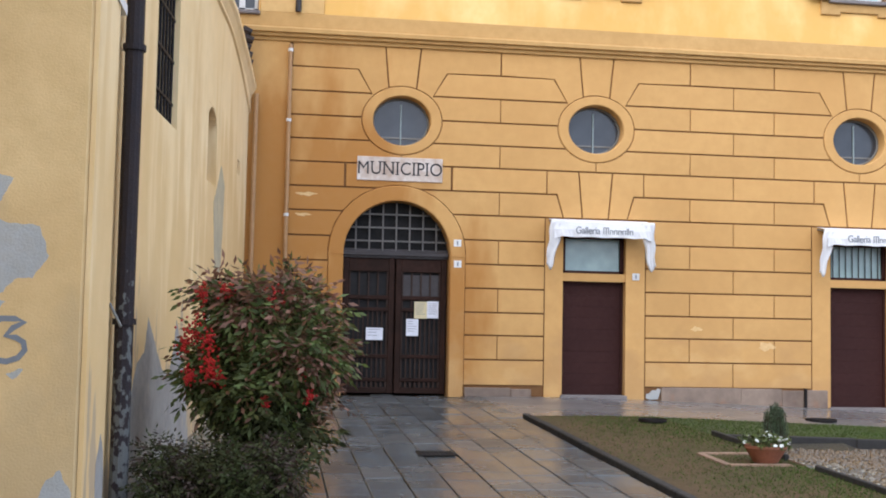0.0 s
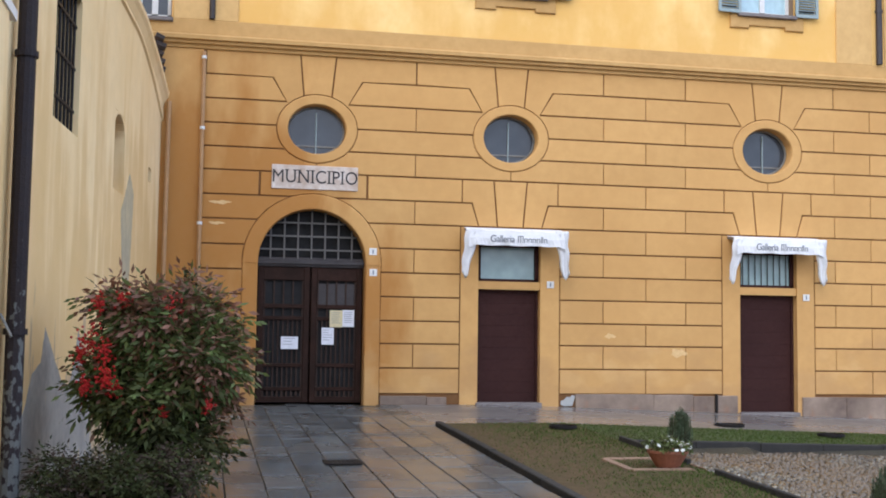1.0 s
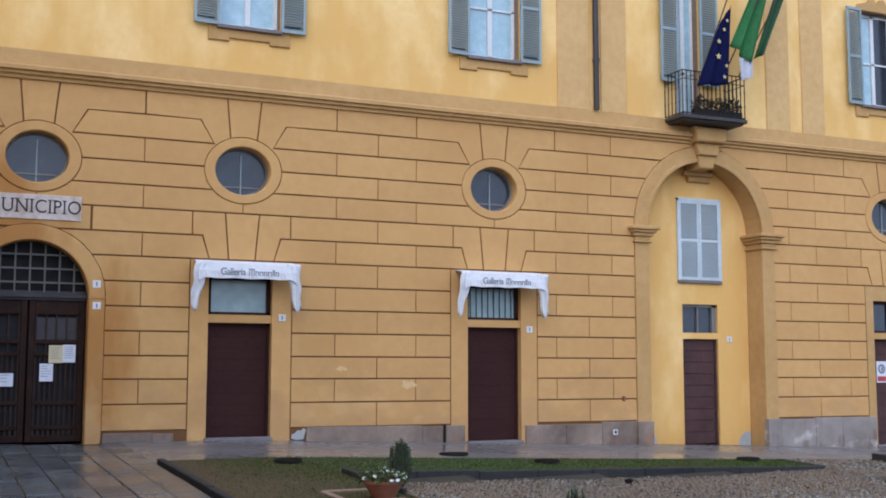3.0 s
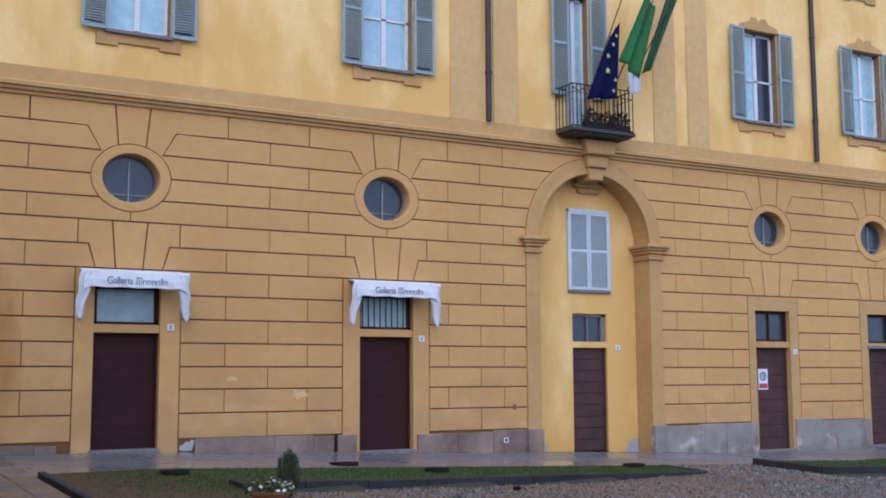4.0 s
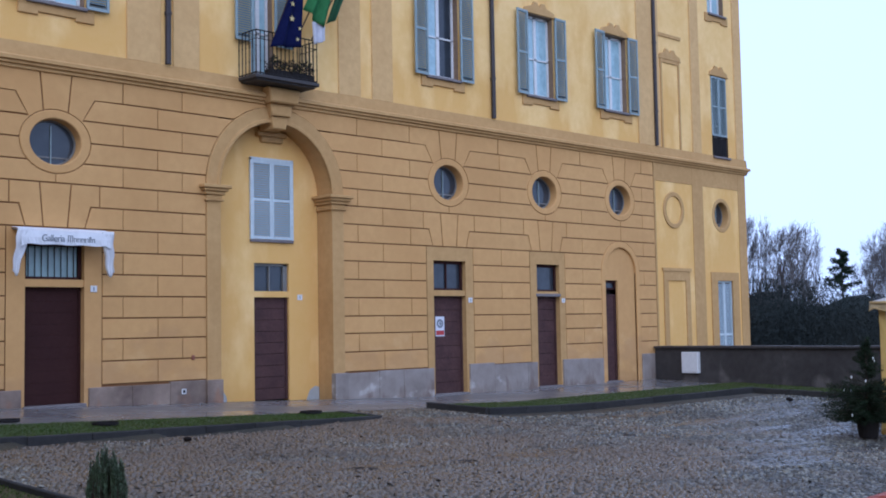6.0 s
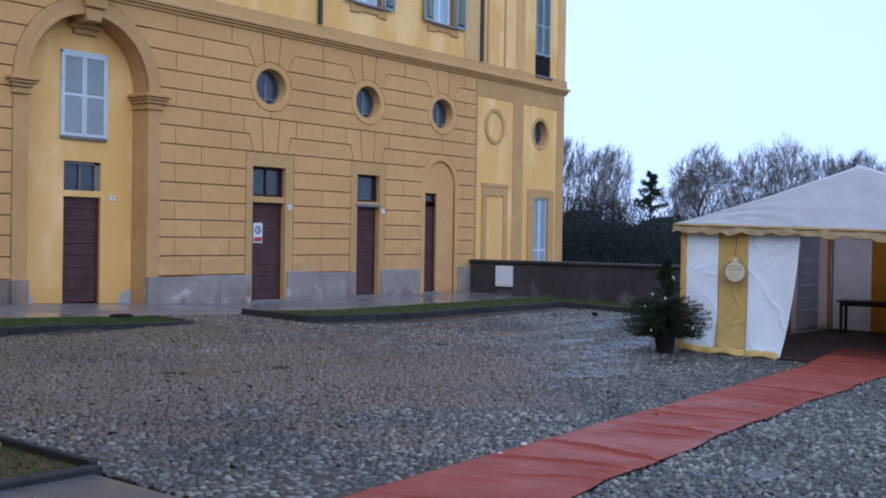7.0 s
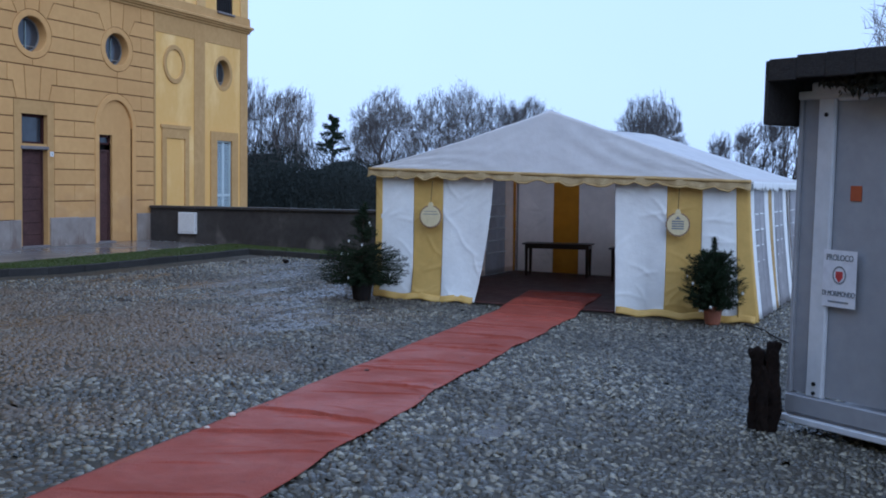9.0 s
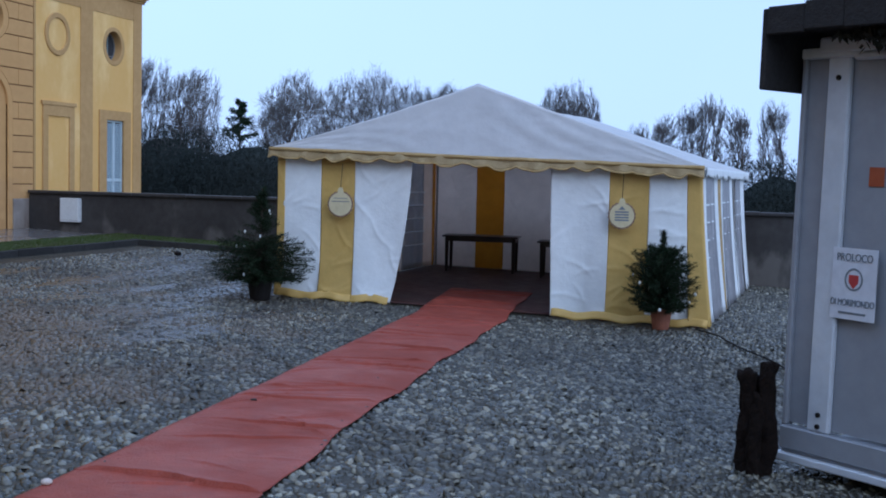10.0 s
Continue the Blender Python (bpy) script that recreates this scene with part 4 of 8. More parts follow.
UPPER_HOLES = []
def upper_window(cx, z0=7.30, z1=9.50, half=0.545, open_=True, ledge=True, crown=True, glass=SKYGLASS, dark=False, foot=0.0):
    UPPER_HOLES.append((cx - half - 0.016, cx + half + 0.016, z0 - 0.021, z1 + 0.021))
    w = part("window", boxes((cx - half - 0.06, cx + half + 0.04, FY - 0.10, FY + 0.12, z0 - 0.09, z0 - 0.02), bev=0.012), SILL, hall, "tall casement window with open blue-grey louvred shutters")
    fr = bmesh.new()
    d = FY + 0.20
    for r in ((cx - half, cx - half + 0.06, z0, z1), (cx + half - 0.06, cx + half, z0, z1), (cx - 0.05, cx + 0.05, z0, z1), (cx - half, cx + half, z0, z0 + 0.07), (cx - half, cx + half, z1 - 0.07, z1), (cx - half, cx + half, z0 + 1.0, z0 + 1.04)):
        box(fr, r[0], r[1], d - 0.03, d + 0.03, r[2], r[3])
    part("frame", fr, WHITE, w, "white timber casement frame")
    for s in (-1, 1):
        a, b = sorted((cx + s * 0.05, cx + s * (half - 0.06)))
        part("pane", boxes((a, b, d + 0.004, d + 0.012, z0 + 0.07, z1 - 0.07)), GLASS if (dark and s > 0) else glass, w)
    part("reveal", boxes((cx - half - 0.014, cx - half, FY + 0.018, FY + 0.3, z0 - 0.02, z1 + 0.02), (cx + half, cx + half + 0.014, FY + 0.018, FY + 0.3, z0 - 0.02, z1 + 0.02), (cx - half, cx + half, FY + 0.018, FY + 0.3, z1, z1 + 0.02)), REVEAL, w)
    if open_:
        for s in (-1, 1):
            a, b = sorted((cx + s * (half + 0.015), cx + s * (half + 0.475)))
            sh = louvred(bmesh.new(), 0, b - a, 0, z0 - 0.04 + foot, z1 + 0.03)
            o = part("shutter", sh, [SHUTTER, SHUTLIGHT], w)
            o.matrix_basis = pose(a, FY - 0.075, 0) if s > 0 else pose(a, FY - 0.11, 0, 0, 0, 4)
            hb = boxes((a + 0.05, b - 0.1, FY - 0.11, FY - 0.09, z0 + 0.06 + foot, z0 + 0.08 + foot))
            part("shutter_catch", hb, IRON, w)
    if ledge:
        zz = z0 - 0.30
        bm = bmesh.new()
        prism(bm, [(cx - half - 0.20, zz), (cx - half + 0.18, zz), (cx - half + 0.18, zz + 0.055), (cx + half - 0.18, zz + 0.055), (cx + half - 0.18, zz), (cx + half + 0.20, zz), (cx + half + 0.20, z0 - 0.02), (cx - half - 0.20, z0 - 0.02)], FY - 0.03, FY + 0.02, bev=0.012)
        part("apron", bm, TAN, w, "tan stucco apron")
    if crown:
        bm = bmesh.new()
        zt = z1 + 0.02
        prism(bm, [(cx - half - 0.12, zt), (cx + half + 0.12, zt), (cx + half + 0.05, zt + 0.14), (cx + 0.30, zt + 0.22), (cx + 0.22, zt + 0.34), (cx + 0.08, zt + 0.32), (cx, zt + 0.22), (cx - 0.08, zt + 0.32), (cx - 0.22, zt + 0.34), (cx - 0.30, zt + 0.22), (cx - half - 0.05, zt + 0.14)], FY - 0.03, FY + 0.02, bev=0.012)
        part("crown", bm, TAN, w, "scrolled tan stucco crown")
    return w
for cx, dk in ((2.80, False), (7.69, False), (17.72, True), (21.40, False), (24.72, False)):
    upper_window(cx, dark=dk)
upper_window(12.31, 6.50, 9.52, 0.27, True, False, True, foot=0.78)
for cx in (2.8, 7.69, 12.66, 17.72, 21.25, 24.35, 30.2):
    upper_window(cx, 11.12, 12.7, 0.46, False, True, False, SKYGLASS)
ew = upper_window(30.22, 6.46, 9.05, 0.44, False, False, True, GLASS)
part("guard_rail", boxes(*[(29.80 + 0.105 * i, 29.815 + 0.105 * i, FY - 0.01, FY + 0.005, 6.47, 7.08) for i in range(9)], (29.78, 30.66, FY - 0.015, FY + 0.01, 7.06, 7.10), (29.80, 30.64, FY + 0.03, FY + 0.05, 6.47, 7.05)), IRON, ew, "dark iron window guard")
for a, b in ((29.78, 30.21), (30.23, 30.66)):
    part("shutter", louvred(bmesh.new(), a, b, FY + 0.02, 7.12, 9.05), [SHUTTER, SHUTLIGHT], ew)
upper_window(-3.47, 6.47, 8.4, 0.27, False, False, False, GLASS)

def upper_wall():
    xs = sorted({-5.3, 31.6, *[h[0] for h in UPPER_HOLES], *[h[1] for h in UPPER_HOLES]})
    bm = bmesh.new()
    for a, b in zip(xs, xs[1:]):
        hs = sorted(h[2:] for h in UPPER_HOLES if h[0] < (a + b) / 2 < h[1])
        z = 5.97
        for c, d in hs:
            box(bm, a, b, FY + 0.015, FY + 0.5, z, c); z = d
        box(bm, a, b, FY + 0.015, FY + 0.5, z, 13.6)
    bmesh.ops.remove_doubles(bm, verts=bm.verts, dist=0.0005)
    return bm
part("upper_wall", upper_wall(), YELLOW, hall, "smooth yellow plaster upper wall")
for a, b in ((-3.16, -2.08), (9.12, 9.87), (10.14, 10.75), (14.40, 15.05), (15.40, 16.04), (25.80, 26.90), (28.62, 29.10), (31.15, 31.62)):
    part("upper_pilaster", boxes((a, b, FY - 0.02, FY + 0.03, 6.45, 13.4), bev=0.01), PILASTER, hall)
bm = boxes((26.98, 27.06, FY - 0.015, FY + 0.03, 6.47, 9.1), (27.92, 28.0, FY - 0.015, FY + 0.03, 6.47, 9.1), (26.98, 28.0, FY - 0.015, FY + 0.03, 9.1, 9.2), (26.9, 28.1, FY - 0.02, FY + 0.03, 9.9, 10.0))
part("blind_panel_frame", bm, TAN, hall)
bm = bmesh.new()
prism(bm, [(26.9, 9.2), (28.08, 9.2), (28.02, 9.34), (27.8, 9.42), (27.72, 9.54), (27.57, 9.52), (27.49, 9.42), (27.41, 9.52), (27.26, 9.54), (27.18, 9.42), (26.96, 9.34)], FY - 0.03, FY + 0.02, bev=0.012)
part("blind_panel_crown", bm, TAN, hall, "scrolled tan stucco crown")
part("side_wall", boxes((31.1, 31.6, FY + 0.5, FY + 12, -3.6, 13.6), (-3.3, -2.8, FY + 0.5, FY + 12, -0.5, 13.6), (-3.3, 31.6, FY + 11.6, FY + 12, -3.6, 13.6)), YELLOW, hall)
# unseen black sheet in place of the unlit rooms
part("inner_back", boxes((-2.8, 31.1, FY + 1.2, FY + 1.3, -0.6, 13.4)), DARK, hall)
rf = bmesh.new()
v = [rf.verts.new(p) for p in ((-3.9, FY - 0.7, 13.6), (32.2, FY - 0.7, 13.6), (28, FY + 6, 16.6), (1, FY + 6, 16.6), (-3.9, FY + 12.6, 13.6), (32.2, FY + 12.6, 13.6))]
for f in ((0, 1, 2, 3), (1, 5, 2), (5, 4, 3, 2), (4, 0, 3), (0, 4, 5, 1)):
    rf.faces.new([v[i] for i in f])
part("roof", rf, ROOFTILE, hall, "hipped clay-tile roof")
part("eaves", boxes((-3.9, 32.2, FY - 0.72, FY + 0.1, 13.4, 13.6), bev=0.05), TAN, hall)

# ---- plain end bay of the ground floor
for a, b in ((26.46, 26.53), (28.50, 29.08), (31.16, 31.61)):
    part("end_pilaster", boxes((a, b, FY - 0.01, COREF + 0.01, -3.4, 5.96)), TAN, hall)
part("end_frieze", boxes((26.53, 28.50, FY - 0.006, COREF + 0.01, 5.42, 5.96), (29.08, 31.16, FY - 0.006, COREF + 0.01, 5.42, 5.96)), TAN, hall)
for q in ((26.53, 28.50, -3.4, 5.42), (29.08, 29.63, -3.4, 5.42), (30.66, 31.16, -3.4, 5.42), (29.63, 30.66, 2.45, 4.1), (29.63, 30.66, 4.98, 5.42)):
    part("end_panel", boxes((q[0], q[1], FY + 0.008, COREF + 0.01, q[2], q[3])), YELLOW, hall, "yellow plaster panel")
for q in ([(30.14, 4.55), (30.66, 4.55), (30.66, 4.98), (30.14, 4.98)], [(29.63, 4.55), (30.14, 4.55), (30.14, 4.98), (29.63, 4.98)], [(29.63, 4.1), (30.14, 4.1), (30.14, 4.55), (29.63, 4.55)], [(30.14, 4.1), (30.66, 4.1), (30.66, 4.55), (30.14, 4.55)]):
    part("end_panel", prism(bmesh.new(), minus_ellipse(q, 30.14, 4.55, 0.47, 0.425), FY + 0.008, COREF + 0.01), YELLOW, hall, "yellow plaster panel")
part("blind_oculus", ring(bmesh.new(), 27.46, 4.57, (0.40, 0.42), (0.55, 0.56), FY - 0.03, FY + 0.02), TAN, hall, "blind round window ring")
oculus(30.14, True, 0.55, 0.55, 0.40, 0.42, 4.55, TAN)
bf = boxes((26.82, 27.04, FY - 0.03, FY + 0.02, -3.0, 2.75), (27.98, 28.2, FY - 0.03, FY + 0.02, -3.0, 2.75), (27.04, 27.98, FY - 0.03, FY + 0.02, 2.42, 2.75), (26.76, 28.26, FY - 0.05, FY + 0.02, 2.70, 2.80))
part("blind_window_frame", bf, TAN, hall)
lw = part("ground_window", boxes((29.40, 29.76, FY - 0.03, FY + 0.02, -3.0, 2.72), (30.65, 31.0, FY - 0.03, FY + 0.02, -3.0, 2.72), (29.76, 30.65, FY - 0.03, FY + 0.02, 2.45, 2.72)), TAN, hall, "window with closed pale-blue shutters")
for a, b in ((29.76, 30.20), (30.21, 30.65)):
    part("shutter", louvred(bmesh.new(), a, b, FY + 0.06, -0.9, 2.45), [PALESHUT, PALESHUTRIM], lw)

# ---- balcony
bal = part("balcony", boxes((11.68, 13.34, FY - 0.66, FY + 0.05, 6.36, 6.44), (11.74, 13.28, FY - 0.60, FY + 0.05, 6.32, 6.36), bev=0.012), COPING, hall, "small stone balcony with an iron railing")
rl = bmesh.new()
zr0, zr1 = 6.42, 7.36
pts_ = [(11.72, FY), (11.72, FY - 0.62), (13.30, FY - 0.62), (13.30, FY)]
for (ax, ay), (bx, by) in zip(pts_, pts_[1:]):
    for z in (zr0 + 0.05, zr1):
        rod(rl, (ax, ay, z), (bx, by, z), 0.014, seg=6)
    rod(rl, (ax, ay, zr1 - 0.18), (bx, by, zr1 - 0.18), 0.008, seg=6)
    L_ = math.hypot(bx - ax, by - ay)
    nb_ = int(L_ / 0.105)
    for i in range(nb_ + 1):
        x, y = ax + (bx - ax) * i / nb_, ay + (by - ay) * i / nb_
        rod(rl, (x, y, zr0), (x, y, zr1), 0.011, seg=5)
        for zz, rr in ((zr0 + 0.3, 0.02), (zr0 + 0.6, 0.02)):
            bmesh.ops.create_icosphere(rl, subdivisions=1, radius=rr, matrix=Matrix.Translation((x, y, zz)))
part("railing", rl, IRON, bal, "black wrought-iron railing")

# flags on the balcony: slanted poles with hanging cloth
def drape(name, label, pole, sheets, stars=()):
    """A flag hanging from a slanted pole: each sheet runs from its edge at the pole down to its lower edge, with soft folds."""
    f = tagged(empty(name, pole[0]), label, "flag", "flags on the balcony")
    o_ = Vector(pole[0])
    part("pole", rod(bmesh.new(), (0, 0, 0), Vector(pole[1]) - o_, 0.016, 0.012, 8), STEM, f, "dark wooden pole")
    for k, (m, a, b, c, d, fold) in enumerate(sheets):
        a, b, c, d = (Vector(p) - o_ for p in (a, b, c, d))
        n, q = 16, 16
        v, fc = [], []
        for i in range(n + 1):
            s_ = i / n
            for j in range(q + 1):
                t_ = j / q
                p = (a + (b - a) * s_) * (1 - t_) + (c + (d - c) * s_) * t_
                w = fold * (0.3 + 0.7 * t_)
                p = p + Vector((0.35 * w * math.sin(s_ * 9 + k), w * math.sin(s_ * 13 + 2 * k + t_), 0.3 * w * math.sin(s_ * 7)))
                v.append(tuple(p))
        for i in range(n):
            for j in range(q):
                p = i * (q + 1) + j
                fc.append((p, p + 1, p + q + 2, p + q + 1))
        o = raw("cloth", v, fc, m, f, "", True)
        o.modifiers.new("thick", "SOLIDIFY").thickness = 0.004
    for x, y, z, r_ in stars:
        bm = bmesh.new()
        prism(bm, [(x - o_.x + (r_ if k % 2 == 0 else r_ * 0.42) * math.sin(k * math.pi / 5), z - o_.z + (r_ if k % 2 == 0 else r_ * 0.42) * math.cos(k * math.pi / 5)) for k in range(9, -1, -1)], y - o_.y, y - o_.y + 0.006)
        part("star", bm, STAR, f, "pale yellow star")
    return f
YF = FY - 0.80
drape("blue_flag", "dark blue flag with yellow stars hanging from a slanted pole", ((12.15, FY - 0.62, 7.2), (13.05, FY - 1.0, 9.9)),
      [(BLUEFLAG, (12.58, YF, 8.42), (12.84, YF - 0.03, 8.80), (11.97, YF, 7.0), (12.74, YF - 0.04, 7.1), 0.05)],
      [(12.62, YF - 0.075, 8.25, 0.05), (12.48, YF - 0.075, 7.98, 0.06), (12.46, YF - 0.075, 7.66, 0.075), (12.66, YF - 0.075, 7.48, 0.05), (12.60, YF - 0.075, 7.24, 0.05), (12.70, YF - 0.08, 8.45, 0.045)])
drape("tricolour_flag", "green and white flag draped from a slanted pole", ((12.75, FY - 0.62, 7.3), (13.98, FY - 1.0, 10.0)),
      [(GREENFLAG, (13.60, YF, 9.52), (13.84, YF - 0.03, 9.25), (12.84, YF, 7.95), (13.36, YF - 0.04, 7.58), 0.06), (WHITEFLAG, (13.05, YF, 7.72), (13.38, YF - 0.03, 7.66), (13.08, YF, 7.22), (13.36, YF - 0.03, 7.34), 0.04)])
drape("green_flag", "dark green banner drooping from a slanted pole", ((13.15, FY - 0.62, 7.35), (14.62, FY - 1.0, 10.2)),
      [(DARKGREEN, (14.24, YF, 9.72), (14.50, YF - 0.03, 9.62), (13.46, YF, 7.74), (13.66, YF - 0.03, 7.86), 0.05)])

# flower boxes behind the railing
def leafy(name, centre, radii, count, size, materials, seed, parent=None, shell=0.55, label="", stuff=True):
    """A crown of many small leaves, thicker towards its outside, with an uneven outline."""
    r = np.random.default_rng(seed)
    d = r.normal(size=(count, 3)); d /= np.linalg.norm(d, axis=1)[:, None]
    lump = 1 + 0.22 * np.sin(d[:, 0] * 5 + seed) * np.cos(d[:, 1] * 4 + seed * 2) + 0.14 * np.sin(d[:, 2] * 9 + seed)
    rad = (shell + (1 - shell) * r.random(count)) ** 0.6 * lump
    p = d * rad[:, None] * np.array(radii) + np.array(centre)
    t = r.normal(size=(count, 3)); t /= np.linalg.norm(t, axis=1)[:, None]
    s = np.cross(t, r.normal(size=(count, 3))); s /= np.linalg.norm(s, axis=1)[:, None]
    sz = size * (0.6 + 0.8 * r.random(count))[:, None]
    a, b, c, e = p - t * sz, p + s * sz * 0.33, p + t * sz, p - s * sz * 0.33
    v = np.stack([a, b, c, e], 1).reshape(-1, 3)
    f = [(4 * i, 4 * i + 1, 4 * i + 2, 4 * i + 3) for i in range(count)]
    ob = raw(name, v.tolist(), f, materials, parent, label)
    if len(materials) > 1:
        w = r.random(count)
        for i, pl_ in enumerate(ob.data.polygons):
            pl_.material_index = int(min(w[i] ** 2 * len(materials), len(materials) - 1)) if p[i, 2] < centre[2] + 0.2 * radii[2] else int(w[i] * len(materials))
    if stuff:
        ob["kind"] = "stuff"
    return ob
for i, x in enumerate((12.3, 12.7, 13.08)):
    fb = tagged(empty("flower_box", (x, FY - 0.48, 6.44)), "dark trough with withered winter plants on the balcony", "planter", "troughs on the balcony")
    part("trough", boxes((-0.2, 0.2, -0.09, 0.09, 0.0, 0.17), bev=0.01), IRON, fb)
    leafy("plant", (0, 0, 0.28), (0.22, 0.14, 0.16), 260, 0.045, [STEM, HEDGE], 30 + i, fb)

# ---- writing and small fittings on the facade
# feet and heads of the letters' upright strokes, in metres from the plaque's middle
FOOT, HEAD = -0.091, 0.117
SERIFS = [(x, z, 0.034) for x, ends in ((-0.481, (HEAD,)), (-0.343, (HEAD,)), (-0.272, (FOOT, HEAD)), (-0.122, (HEAD,)), (-0.045, (FOOT, HEAD)), (0.2375, (FOOT, HEAD)), (0.313, (FOOT, HEAD)), (0.465, (FOOT, HEAD))) for z in ends]
sign = tagged(empty("wall_sign", (-0.72, FY - 0.012, 3.845)), "weathered marble plaque lettered in dark capitals", "sign")
part("plaque", boxes((-0.735, 0.735, -0.012, 0.015, -0.205, 0.205), bev=0.006), MARBLE, sign)
text_mesh("MUNICIPIO", 0.315, pose(0, -0.015, 0.0, 90, 0, 0), INK, sign, "lettering", 0.89, 1.05)
for dx, dz, half in SERIFS:
    part("letter_serif", boxes((dx - half, dx + half, -0.018, -0.012, dz - 0.008, dz + 0.008)), INK, sign)

def number_plate(x, z, w=0.13, y=None):
    p = tagged(empty("number_plate", (x, FY - 0.012 if y is None else y, z)), "small white enamel number plate on the wall", "plate", "house plates")
    part("plate", boxes((-w / 2, w / 2, -0.006, 0.006, -0.06, 0.06), bev=0.003), WHITE, p)
    part("figure_bar", boxes((-0.012, 0.012, -0.009, -0.006, -0.035, 0.035)), GREYINK, p)
for x, z in ((0.30, 2.61), (0.31, 2.25), (3.48, 2.11), (8.44, 1.98), (18.52, 1.80), (22.12, 1.80)):
    number_plate(x, z)
number_plate(13.62, 1.86, y=FY + 0.488)

def awning(cx, ztop):
    a = tagged(empty("door_awning", (cx, FY, ztop)), "white cloth awning with grey lettering over a door", "awning", "white awnings")
    w, dp, zf = 0.86, 0.40, -0.05
    n = 30
    v, f = [], []
    for i in range(n + 1):
        x = -w + 2 * w * i / n
        sg = 0.006 * math.sin(i * 0.7)
        edge = max(0.0, abs(x) / w - 0.86) / 0.14
        v += [(x, -0.01, 0.03), (x, -dp * 0.5, 0.0 + sg), (x, -dp, zf + sg), (x, -dp - 0.015, -0.18 + sg), (x, -dp - 0.012 + 0.01 * math.sin(i * 1.3), -0.30 - 0.05 * edge + sg)]
    for i in range(n):
        for k in range(4):
            p = i * 5 + k
            f.append((p, p + 5, p + 6, p + 1))
    c = raw("canopy", v, f, AWNING, a)
    c.modifiers.new("thick", "SOLIDIFY").thickness = 0.006
    for s in (-1, 1):
        v, f = [], []
        m, q = 14, 6
        for j in range(m + 1):
            t = j / m
            for k in range(q + 1):
                u = k / q
                wd = 0.25 * (1 - 0.55 * t)
                x = w - 0.07 + 0.13 * t + (u - 0.5) * wd + 0.012 * math.sin(j * 0.9 + s)
                y = -dp + 0.02 + 0.12 * t + 0.022 * math.sin(u * 15 + t * 2)
                v.append((s * x, y - 0.03, zf + 0.03 - (0.80 + 0.05 * math.sin(u * 5)) * t))
        for j in range(m):
            for k in range(q):
                p = j * (q + 1) + k
                f.append((p, p + 1, p + q + 2, p + q + 1) if s > 0 else (p + q + 1, p + q + 2, p + 1, p))
        o = raw("side_drop", v, f, AWNING, a, "gathered hanging cloth end", True)
        o.modifiers.new("thick", "SOLIDIFY").thickness = 0.008
        part("arm", rod(bmesh.new(), (s * (w - 0.02), 0, 0.0), (s * (w - 0.02), -dp + 0.02, -0.07), 0.014), GRILLE, a)
    part("front_rail", rod(bmesh.new(), (-w, -dp + 0.02, -0.08), (w, -dp + 0.02, -0.08), 0.014), GRILLE, a)
    # the first word, and the name after it drawn as bars of its height and rhythm
    text_mesh("Galleria", 0.175, pose(-0.27, -dp - 0.028, -0.19, 90, 0, 0), GREYINK, a, "lettering", 0.88, 0.92)
    x = 0.005
    for i, (hh, ww) in enumerate(((1.0, 0.10), (.62, 0.06), (.62, 0.06), (.62, 0.06), (.62, 0.065), (.9, 0.04), (.62, 0.06))):
        for k in range(3 if i == 0 else 2):
            u = x + (ww - 0.016) * k / (2 if i == 0 else 1)
            part("letter_bar", boxes((u, u + 0.011, -dp - 0.030, -dp - 0.022, -0.243, -0.243 + 0.118 * hh)), GREYINK, a)
        part("letter_bar", boxes((x, x + ww - 0.01, -dp - 0.030, -dp - 0.022, -0.243 + 0.118 * hh - 0.010, -0.243 + 0.118 * hh)), GREYINK, a)
        x += ww + 0.014
    return a
awning(2.76, 3.05)
awning(7.72, 3.05)

def notice(x, z, w, h, m, y=FY + 0.222, lines=5, seed=0):
    p = tagged(empty("paper_notice", (x, y, z), 0), "paper notice taped to the portal door", "notice", "notices on the door")
    part("sheet", boxes((-w / 2, w / 2, -0.002, 0.002, -h / 2, h / 2)), m, p)
    r = random.Random(seed)
    for i in range(lines):
        zz = h * (0.36 - 0.72 * i / lines)
        part("text_bar", boxes((-w * 0.38, w * (0.38 - 0.3 * r.random()), -0.0035, -0.002, zz - 0.004, zz + 0.004)), GREYINK, p)
notice(-1.075, 1.03, 0.29, 0.21, PAPER, lines=3, seed=1)
notice(-0.425, 1.15, 0.21, 0.29, PAPER, lines=5, seed=2)
notice(-0.285, 1.45, 0.22, 0.29, CREAM, lines=6, seed=3)
notice(-0.075, 1.46, 0.20, 0.29, PAPER, lines=6, seed=4)

ne = tagged(empty("warning_sign", (17.62, FY + 0.166, 1.16)), "white no-entry plate with a dark symbol on a plank door", "sign")
part("plate", boxes((-0.15, 0.15, -0.004, 0.004, -0.24, 0.24), bev=0.003), PAPER, ne)
part("symbol", ring(bmesh.new(), 0, 0.07, (0.06, 0.06), (0.11, 0.11), -0.009, -0.003, seg=20, bev=0.002), GREYINK, ne, "dark round symbol")
part("symbol_hand", prism(bmesh.new(), disc_pts(0.01, 0.07, 0.035, 0.05, 10), -0.008, -0.004), GREYINK, ne)
part("red_band", boxes((-0.13, 0.13, -0.007, -0.003, -0.21, -0.10)), REDINK, ne)

